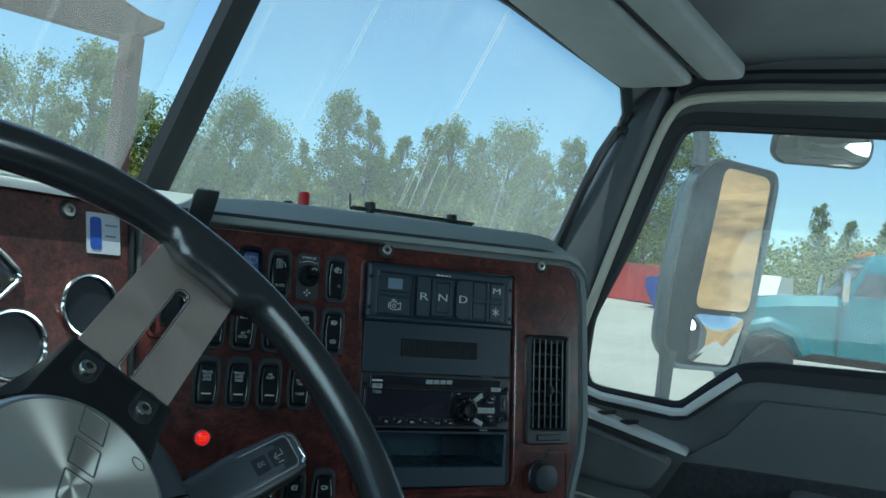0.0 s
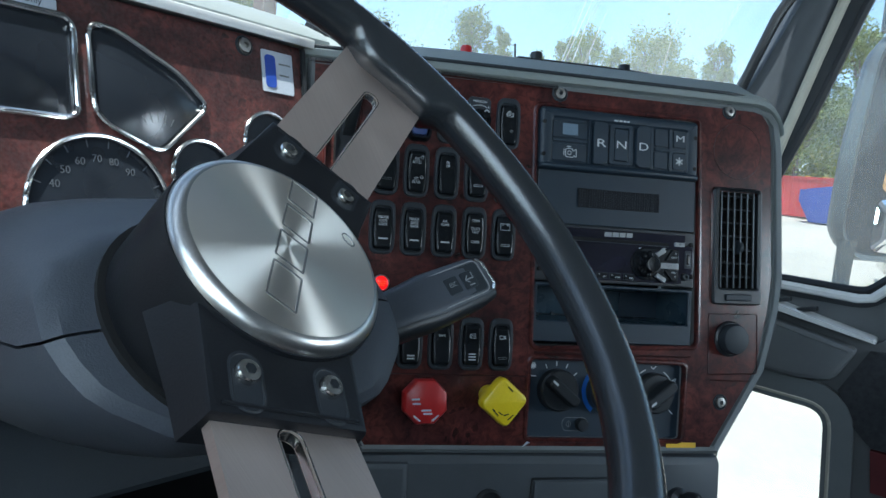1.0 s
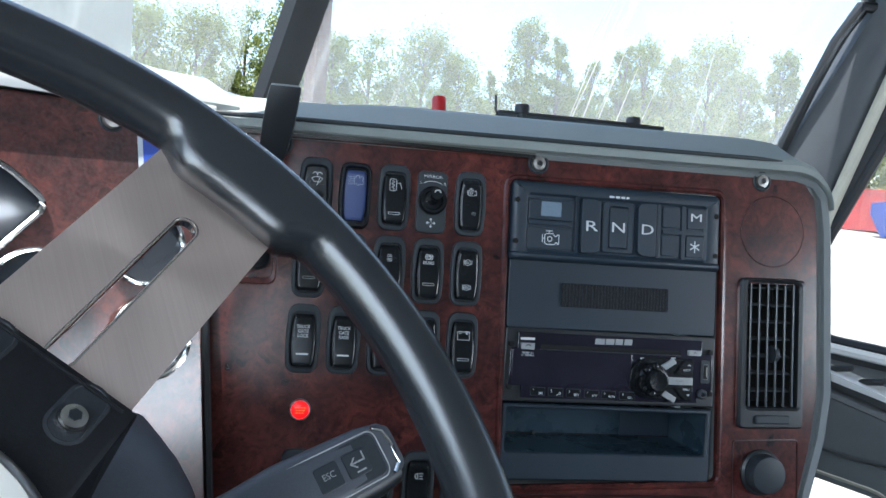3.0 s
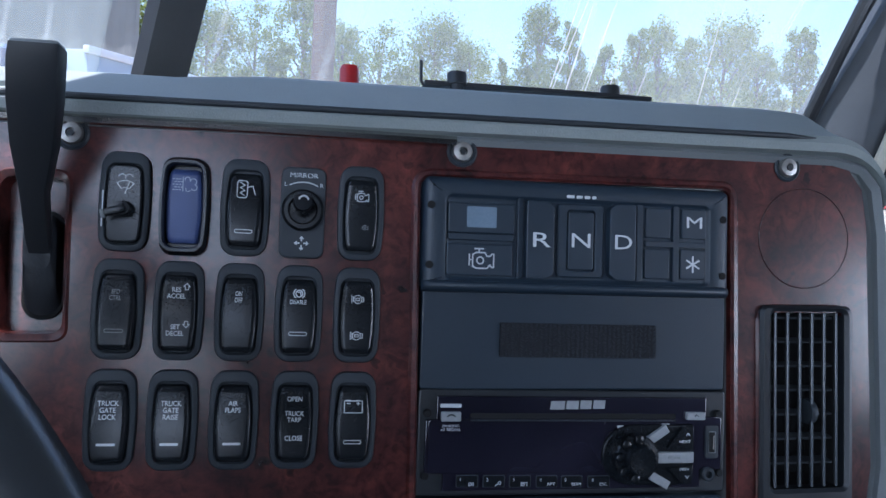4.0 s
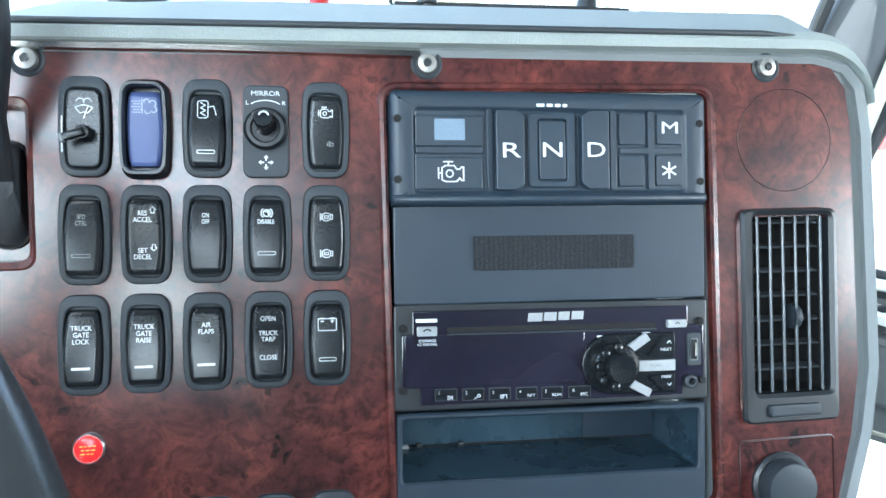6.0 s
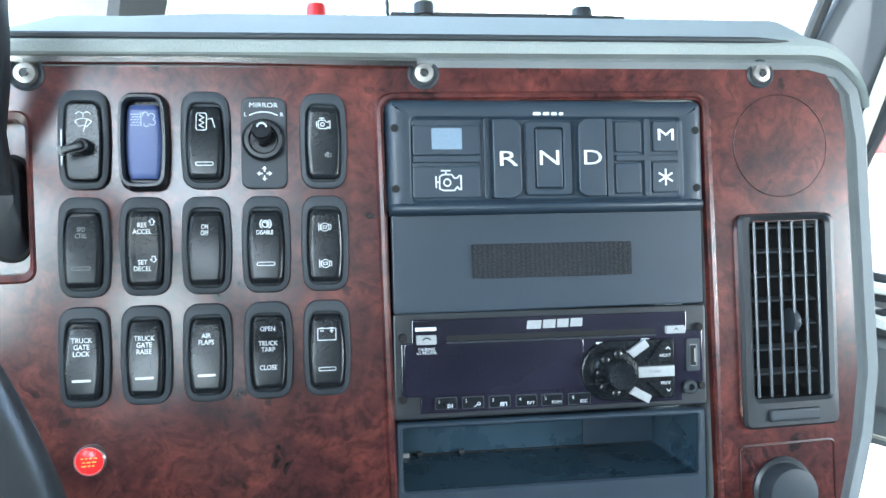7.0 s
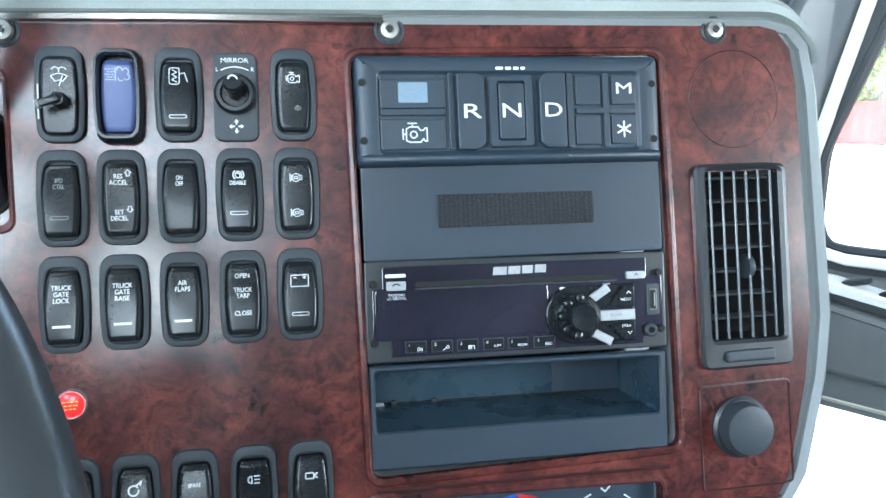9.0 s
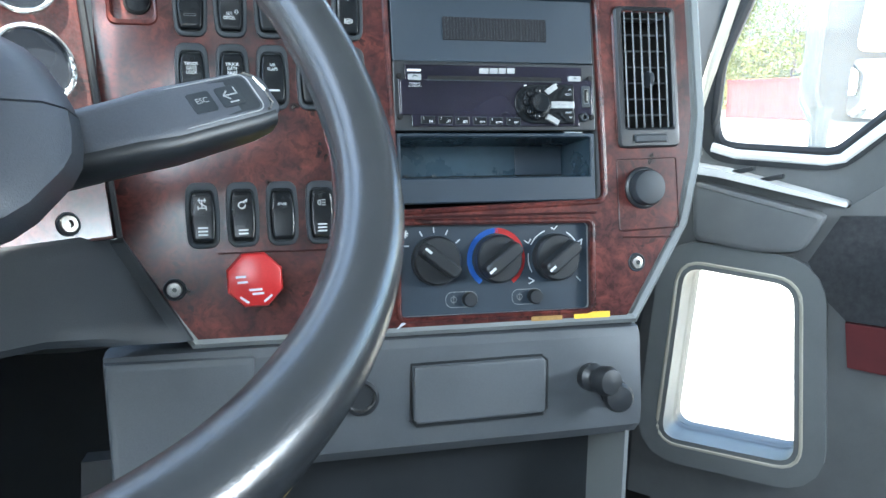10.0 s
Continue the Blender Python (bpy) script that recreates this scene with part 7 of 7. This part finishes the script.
struct("ground", bm, CONCRETE, None, "pale sunlit concrete yard", "ground")

# bare earth bank behind the truck, seen in the mirrors
bm = bmesh.new()
bmesh.ops.create_grid(bm, x_segments=70, y_segments=50, size=1)
for v in bm.verts:
    x, y = v.co.x * 70 + 18, v.co.y * 26 - 46
    k = min(1, max(0, (-y - 20) / 34))
    edge = 1 - max(0, abs(v.co.x) - 0.7) / 0.3
    v.co = (x, y, -0.3 + 12.5 * k ** 0.8 * edge + 0.8 * noise.noise(Vector((x * 0.12, y * 0.12, 0))) * k)
struct("ground_bank", bm, SOIL, None, "bare orange-brown earth bank", "earth bank")


def tree_mesh(seed, h, spread, clumps, leaves, size):
    """Trunk with limbs, and a ragged crown of small leaf blades in clumps."""
    rnd = random.Random(seed)
    wood_ = bmesh.new()
    bend = Vector((rnd.uniform(-0.3, 0.3), rnd.uniform(-0.3, 0.3), 0))
    trunk = [Vector((0, 0, -0.2)), Vector((0, 0, h * 0.25)) + bend * 0.5, Vector((0, 0, h * 0.55)) + bend, Vector((0, 0, h * 0.9)) + bend * 1.5]
    tube(trunk, [0.02 * h, 0.016 * h, 0.010 * h, 0.003 * h], 7, False, wood_)
    crown = bmesh.new()
    for i in range(clumps):
        t = rnd.uniform(0.16, 1.0)
        a = rnd.uniform(0, 2 * math.pi)
        width = spread * (0.45 + 0.75 * math.sin(math.pi * min(1, 0.18 + t * 0.78)) ** 1.2) * rnd.uniform(0.35, 1.0)
        c = Vector((math.cos(a) * width, math.sin(a) * width, h * t)) + bend * t
        if i % 3 == 0 and t > 0.2:
            root = Vector((0, 0, h * max(0.15, t - 0.22))) + bend * t
            tube([root, root.lerp(c, 0.55) + Vector((0, 0, 0.15)), c], [0.006 * h, 0.004 * h, 0.0015 * h], 5, False, wood_)
        rad = spread * rnd.uniform(0.20, 0.42)
        for _ in range(leaves):
            p = c + Vector((rnd.gauss(0, 0.5), rnd.gauss(0, 0.5), rnd.gauss(0, 0.55))) * rad
            d = Vector((rnd.uniform(-1, 1), rnd.uniform(-1, 1), rnd.uniform(-1.2, 0.6))).normalized()
            s = d.cross(Vector((rnd.uniform(-1, 1), rnd.uniform(-1, 1), rnd.uniform(-1, 1)))).normalized()
            ln = size * rnd.uniform(0.6, 1.4)
            w = ln * 0.42
            crown.faces.new([crown.verts.new(q) for q in (p, p + d * ln * 0.5 + s * w, p + d * ln, p + d * ln * 0.5 - s * w)])
    return to_mesh("trunk", wood_, BARK), to_mesh("crown", crown, LEAF, 0)


KINDS = [tree_mesh(s, 10, sp, c, 140, 0.152) for s, sp, c in ((1, 1.9, 90), (2, 1.4, 80), (3, 2.3, 100), (4, 1.1, 70), (5, 1.7, 90))]


def plant(kind, m):
    t = thing("tree", m, "tall feathery green tree at the edge of the yard", "tree", "trees along the yard")
    part("trunk", KINDS[kind][0], None, t)
    part("crown", KINDS[kind][1], None, t)
    return t


rnd = random.Random(11)
# azimuth, top elevation: the skyline as it stands, from the driver's seat
SKYLINE = [(14, 10.5), (18, 11), (22, 11.5), (26, 11), (30, 11), (33.8, 11.6), (37.2, 13.5), (40, 11), (43, 10.8), (46.6, 11.7), (49.7, 10.2), (52, 9.2), (54.7, 13.3), (57, 12), (59.5, 10.6),
           (61.5, 11.6), (63.2, 12.3), (65.5, 11.2), (67.7, 12), (70.2, 10.4), (72.8, 11.4), (75.5, 11.0), (78.5, 12), (81.6, 13.0), (83.5, 11.0), (86, 4.5), (90.2, 8.0), (92.2, 7.0), (94.5, 6.9), (97, 7.5), (100, 8)]
for az, el in SKYLINE:
    for row in range(3 if 26 < az < 84 else 2):
        dist = (50, 57, 54)[row] + rnd.uniform(-2, 3) + (6 if az > 84 else 0)
        a2 = az + (0 if row == 0 else rnd.uniform(0.8, 2.0))
        p = polar(a2, dist)
        h = 2.28 - p.z + dist * math.tan(radians(el * (1 if row == 0 else rnd.uniform(0.5, 0.75))))
        s = h / 10.4
        plant(rnd.randrange(5) if row < 2 else rnd.choice((1, 3)), Matrix.LocRotScale(p, Euler((0, 0, rnd.uniform(0, 6.28))), (max(s, 0.62) * rnd.uniform(0.8, 1.1), max(s, 0.62) * rnd.uniform(0.8, 1.1), s)))

# low scrub filling the foot of the tree line
bm = bmesh.new()
for i in range(4200):
    az, dist = rnd.uniform(8, 104), rnd.uniform(47, 60)
    top = 4.6 + 2.2 * noise.noise(Vector((az * 0.35, dist * 0.1, 2)))
    p = polar(az, dist, rnd.random() ** 1.3 * max(0.8, top))
    rad = rnd.uniform(0.35, 0.9)
    for _ in range(30):
        q = p + Vector((rnd.gauss(0, 0.5), rnd.gauss(0, 0.5), rnd.gauss(0, 0.5))) * rad
        d = Vector((rnd.uniform(-1, 1), rnd.uniform(-1, 1), rnd.uniform(-0.4, 1))).normalized()
        s = d.cross(Vector((rnd.uniform(-1, 1), rnd.uniform(-1, 1), 0.3))).normalized()
        ln = rnd.uniform(0.13, 0.28)
        bm.faces.new([bm.verts.new(v) for v in (q, q + d * ln * 0.5 + s * ln * 0.4, q + d * ln, q + d * ln * 0.5 - s * ln * 0.4)])
struct("scrub", bm, GRASSY, None, "dense green scrub below the trees", "scrub", "stuff", 0)


def wheel_at(parent, x, y, r, w):
    t = part("wheel", flip(lathe([(r * 0.55, -w / 2), (r * 0.95, -w / 2), (r, -w * 0.35), (r, w * 0.35), (r * 0.95, w / 2), (r * 0.55, w / 2)], 20), pose(x, y, r, 0, 0, 90)), TYRE, parent)
    part("rim", flip(lathe([(0.0, -w * 0.42), (r * 0.2, -w * 0.45), (r * 0.5, -w * 0.35), (r * 0.56, -w * 0.5), (r * 0.56, w * 0.5), (0.0, w * 0.4)], 16), pose(x, y, r, 0, 0, 90)), POLISH, t)


def truck(m, paint, label):
    """A bonneted heavy truck: nose towards +y."""
    t = thing("parked_truck", m, label, "truck")
    rings = []
    for y, w, zt in ((0.0, 1.02, 1.95), (0.1, 1.04, 2.02), (1.0, 0.98, 1.92), (1.9, 0.86, 1.76), (2.15, 0.80, 1.62)):
        rings.append([(-w, y, 0.75), (-w, y, zt - 0.25), (-w * 0.8, y, zt - 0.04), (0, y, zt), (w * 0.8, y, zt - 0.04), (w, y, zt - 0.25), (w, y, 0.75)])
    part("hood", loft(rings), paint, t)
    rings = []
    for z, y0, y1, w in ((0.75, -1.7, 0.05, 1.1), (1.95, -1.7, 0.05, 1.12), (2.55, -1.68, -0.28, 1.06), (2.86, -1.6, -0.42, 0.98), (2.92, -1.5, -0.6, 0.85)):
        rings.append([(-w, y0, z), (w, y0, z), (w, y1, z), (-w, y1, z)])
    cab_ = part("cab", loft(rings), paint, t)
    part("windshield", sheet([(-0.98, 0.045, 2.0), (0.98, 0.045, 2.0), (0.92, -0.27, 2.56), (-0.92, -0.27, 2.56)], 0.03), DARKGLASS, t)
    for s in (-1, 1):
        part("side_window", sheet([(s * 1.125, -0.95, 2.0), (s * 1.125, -0.12, 2.0), (s * 1.075, -0.35, 2.5), (s * 1.075, -0.95, 2.5)], 0.02 * s), DARKGLASS, t)
        mr = part("mirror", box(*sorted((s * 1.25, s * 1.42)), -0.02, 0.12, 1.85, 2.45, 0.04), POLISH, t)
        part("mirror_arm", tube([(s * 1.1, 0.0, 2.5), (s * 1.33, 0.05, 2.5), (s * 1.33, 0.05, 1.8), (s * 1.1, 0.0, 1.8)], 0.025, 6), POLISH, t)
        wheel_at(t, s * 1.0, 1.35, 0.52, 0.30)
        wheel_at(t, s * 0.95, -3.2, 0.52, 0.5)
        part("fender", tube([(s * 1.02, 0.62, 0.7), (s * 1.02, 0.85, 1.12), (s * 1.02, 1.35, 1.28), (s * 1.02, 1.85, 1.1), (s * 1.02, 2.1, 0.7)], 0.16, 8), paint, t)
    for x in (-0.5, -0.25, 0, 0.25, 0.5):
        part("marker_lamp", box(x - 0.05, x + 0.05, -0.58, -0.44, 2.9, 2.97, 0.02), AMBER, t, "amber roof marker lamp")
    part("sun_shield", box(-0.95, 0.95, -0.42, -0.12, 2.60, 2.66, 0.02), POLISH, t)
    part("grille", box(-0.6, 0.6, 2.1, 2.17, 0.85, 1.5, 0.03), POLISH, t)
    part("bumper", box(-1.15, 1.15, 2.05, 2.3, 0.4, 0.75, 0.05), POLISH, t)
    part("chassis", box(-0.5, 0.5, -5.5, 2.0, 0.55, 0.85, 0.03), RUST, t)
    return t


truck(Matrix.Translation(polar(91.6, 19.0)) @ pose(0, 0, 0, 0, 0, 9) @ Matrix.Diagonal((1.05, 1.05, 1.05, 1)), TEAL, "teal bonneted truck parked in the yard")
# box truck standing across the yard: navy cab, pale box body
B0, B1 = polar(23.5, 9.0), polar(39.0, 16.0)
along = Vector((B0.x - B1.x, B0.y - B1.y, 0)).normalized()
toward = Vector((-along.y, along.x, 0))
turn = math.degrees(math.atan2(-along.x, along.y))
boxy = truck(Matrix.Translation(B0 - toward * 1.15 + along * 1.78) @ pose(0, 0, 0, 0, 0, turn) @ Matrix.Diagonal((1.05, 1.05, 1.05, 1)), NAVY, "navy bonneted truck with a pale box body")
length = (B1 - B0).length / 1.05
part("box_body", box(-1.12, 1.12, -1.85 - length, -1.80, 0.95, 3.02, 0.03), PALEBLUE, boxy, "pale blue box body")
for s in (-1, 1):
    part("roof_rail", box(*sorted((s * 1.08, s * 1.15)), -1.88 - length, -1.78, 2.98, 3.06, 0.01), PALE, boxy)

# red container, blue tipping bin, yellow racks
def container(m, l, w, h, paint, label, name="container"):
    t = thing(name, m, label, "container")
    wall = []
    n = int(l / 0.28)
    for i in range(n + 1):
        x = -l / 2 + l * i / n
        wall.append((x, (0.0 if i % 2 else 0.05)))
    for s in (-1, 1):
        poly = [(x, s * (w / 2 - d)) for x, d in wall]
        part("side_wall", loft([[(x, y, 0.15) for x, y in poly], [(x, y, h) for x, y in poly]], None, False, False, False), paint, t, "", 0)
        part("end_wall", box(*sorted((s * (l / 2 - 0.05), s * l / 2)), -w / 2, w / 2, 0.15, h), paint, t)
        part("top_rail", box(-l / 2, l / 2, *sorted((s * (w / 2 - 0.06), s * (w / 2 + 0.03))), h - 0.05, h + 0.07), paint, t)
    part("deck", box(-l / 2, l / 2, -w / 2, w / 2, 0.0, 0.16), paint, t)
    return t


container(Matrix.Translation(polar(78.3, 42)) @ pose(0, 0, 0, 0, 0, 80), 5.2, 2.3, 1.9, REDPAINT, "red open-top steel container on the concrete")
bin_ = thing("tipping_bin", Matrix.Translation(polar(81.2, 38)) @ pose(0, 0, 0, 0, 0, 80), "blue steel tipping bin with sloped ends", "bin")
part("hopper", loft([[(-0.5, -0.8, 0.05), (0.7, -0.8, 0.05), (0.7, 0.8, 0.05), (-0.5, 0.8, 0.05)], [(-1.3, -0.9, 1.0), (1.2, -0.9, 1.0), (1.2, 0.9, 1.0), (-1.3, 0.9, 1.0)],
                      [(-0.3, -0.9, 1.75), (1.2, -0.9, 1.5), (1.2, 0.9, 1.5), (-0.3, 0.9, 1.75)]]), BLUEPAINT, bin_)
rack = thing("storage_rack", Matrix.Translation(polar(80.6, 44)) @ pose(0, 0, 0, 0, 0, 80), "yellow steel storage racks beside the container", "rack")
for i in range(5):
    part("shelf", box(-0.9, 0.9, -0.5, 0.5, 0.3 + 0.4 * i, 0.38 + 0.4 * i), YELPAINT, rack)
for x in (-0.85, 0, 0.85):
    part("post", box(x - 0.05, x + 0.05, -0.5, 0.5, 0, 2.1), YELPAINT, rack)

# open shed: rusty post and roof beam, grey building
shed = thing("open_shed", Matrix.Identity(4), "rusty steel post and roof beam of an open shed", "shed")
p = polar(39.0, 16)
part("post", box(p.x - 0.17, p.x + 0.17, p.y - 0.17, p.y + 0.17, -0.1, 6.25, 0.02), RUST, shed)


def eave(az, dist, el):
    """A point at an elevation over the driver's eye."""
    q = polar(az, dist)
    return Vector((q.x, q.y, 2.28 + dist * math.tan(radians(el))))


left_, right_ = 22.0, 41.0
lo = [eave(az, 16.0, el) for az, el in ((left_, 14.2), (38.2, 13.7), (39.6, 14.3), (right_, 15.2))]
hi = [eave(az, 16.0, el) for az, el in ((left_, 17.6), (38.2, 16.2), (39.6, 15.6), (right_, 15.35))]
back = Vector((0.25, 0.30, 0.0))
rings = [[a_, b_, b_ + back, a_ + back] for a_, b_ in zip(lo, hi)]
part("roof_beam", loft(rings), RUST, shed)
hall = thing("grey_building", Matrix.Translation(polar(18, 26)) @ pose(0, 0, 0, 0, 0, -18), "grey corrugated metal building across the yard", "building")
poly = []
for i in range(61):
    x = -7.2 + 0.18 * i
    poly.append((x, 0.0 if (i // 2) % 2 else 0.025))
part("wall", loft([[(x, y, -0.1) for x, y in poly], [(x, y, 7.0) for x, y in poly]], None, False, False, False), SIDING, hall, "", 0)
part("end_wall", box(3.55, 3.65, 0.0, 9.0, -0.1, 7.0), SIDING, hall)
part("roof", sheet([(-7.5, -0.3, 7.0), (3.9, -0.3, 7.0), (3.9, 9, 8.4), (-7.5, 9, 8.4)], 0.12), SIDING, hall)
car = thing("white_van", Matrix.Translation(polar(87.4, 44)) @ pose(0, 0, 0, 0, 0, 80), "small white van far across the yard", "van")
part("body", loft([[(-0.9, -2.2, z) for z in (0.3,)] + [(0.9, -2.2, 0.3), (0.9, 2.2, 0.3), (-0.9, 2.2, 0.3)], [(-0.92, -2.2, 1.2), (0.92, -2.2, 1.2), (0.92, 2.2, 1.1), (-0.92, 2.2, 1.1)],
                     [(-0.85, -2.1, 2.2), (0.85, -2.1, 2.2), (0.85, 0.9, 2.2), (-0.85, 0.9, 2.2)]]), PALE, car)

# ---- own hood and door mirror ----
hood = thing("truck_front", Matrix.Identity(4), "white sloping hood and front wheels of the truck", "truck hood")
rings = []
for y, w, z in ((0.62, 0.78, 2.08), (1.2, 0.74, 2.0), (1.9, 0.66, 1.88), (2.3, 0.58, 1.7)):
    rings.append([(-w, y, 0.9), (-w, y, z - 0.18), (-w * 0.75, y, z - 0.03), (0, y, z), (w * 0.75, y, z - 0.03), (w, y, z - 0.18), (w, y, 0.9)])
part("shell", loft(rings), PALE, hood)
part("chassis", box(-0.45, 0.45, -4.0, 2.2, 0.6, 0.9, 0.03), RUST, hood)
for s_ in (-1, 1):
    wheel_at(hood, s_ * 0.98, 1.35, 0.52, 0.30)
    wheel_at(hood, s_ * 0.95, -3.2, 0.52, 0.5)

mirror = thing("door_mirror", Matrix.Identity(4), "tall grey door mirror with a lower wide-angle glass", "mirror")
MC = Vector((1.475, -0.165, 2.29))
mn = Vector((-0.70, -0.714, 0.0)).normalized()
mx_ = Vector((0, 0, 1)).cross(mn).normalized()
MIR = Matrix(((mx_.x, -mn.x, 0, MC.x), (mx_.y, -mn.y, 0, MC.y), (0, 0, 1, MC.z), (0, 0, 0, 1))) 


case = smooth_poly([(-0.025, 0.402), (0.200, 0.392), (0.212, 0.350), (0.168, -0.03), (0.118, -0.195), (-0.085, -0.195), (-0.132, -0.13), (-0.122, 0.08), (-0.088, 0.32)][::-1], 0.035)
bm = loft([at_y(grow(case, -0.012), -0.002), at_y(case, -0.008), at_y(grow(case, 0.004), 0.02), at_y(grow(case, -0.018), 0.075), at_y(grow(case, -0.045), 0.105)], None, False, True)
part("case", flip(bm, MIR), MIRRORCASE, mirror)
part("case_face", flip(slab(grow(case, -0.010), 0.0015, 0.006), MIR), MIRRORFACE, mirror, "dark face round the mirror glass")
g1 = smooth_poly([(0.022, 0.380), (0.186, 0.370), (0.150, -0.022), (-0.034, -0.024)][::-1], 0.030)
part("main_glass", flip(slab(g1, -0.003, 0.003), MIR), MIRROR, mirror, "flat mirror glass")
g2 = smooth_poly([(-0.037, -0.040), (0.142, -0.038), (0.100, -0.178), (-0.045, -0.172)][::-1], 0.025)
cx_, cz_ = 0.042, -0.105
rings = []
for s in (1.0, 0.75, 0.5, 0.25, 0.02):
    rings.append([(cx_ + (x - cx_) * s, -0.003 - 0.012 * (1 - s * s), cz_ + (z - cz_) * s) for x, z in g2])
part("wide_glass", flip(loft(rings, None, False, True), MIR), MIRROR, mirror, "small bulging wide-angle glass")
part("arm", tube([(1.44, -0.12, 2.66), (1.43, -0.11, 2.92), (1.0, 0.05, 2.92)], 0.024, 8), MIRRORCASE, mirror)
part("arm", tube([(1.41, -0.09, 2.14), (1.40, -0.08, 1.88), (1.0, 0.02, 1.86)], 0.024, 8), MIRRORCASE, mirror)
spot = thing("spot_mirror", Matrix.Identity(4), "wide convex mirror hanging over the side window", "mirror")
sm = Matrix.Translation((1.12, -0.42, 2.655)) @ pose(0, 0, 0, 20, 0, -72)
bm = loft([at_y(grow(rrect(0.21, 0.085, 0.035, 5), d), y) for d, y in ((-0.006, -0.004), (0.0, -0.002), (0.002, 0.012), (-0.02, 0.03))])
part("case", flip(bm, sm), MIRRORCASE, spot)
bm = loft([[(x * s, -0.005 - 0.012 * (1 - s * s), z * s) for x, z in rrect(0.196, 0.073, 0.03, 5)] for s in (1, 0.7, 0.4, 0.02)], None, False, True)
part("glass", flip(bm, sm), MIRROR, spot)
part("bracket", tube([(1.12, -0.40, 2.70), (1.06, -0.40, 2.74), (1.0, -0.40, 2.74)], 0.010, 8), BLACK, spot)
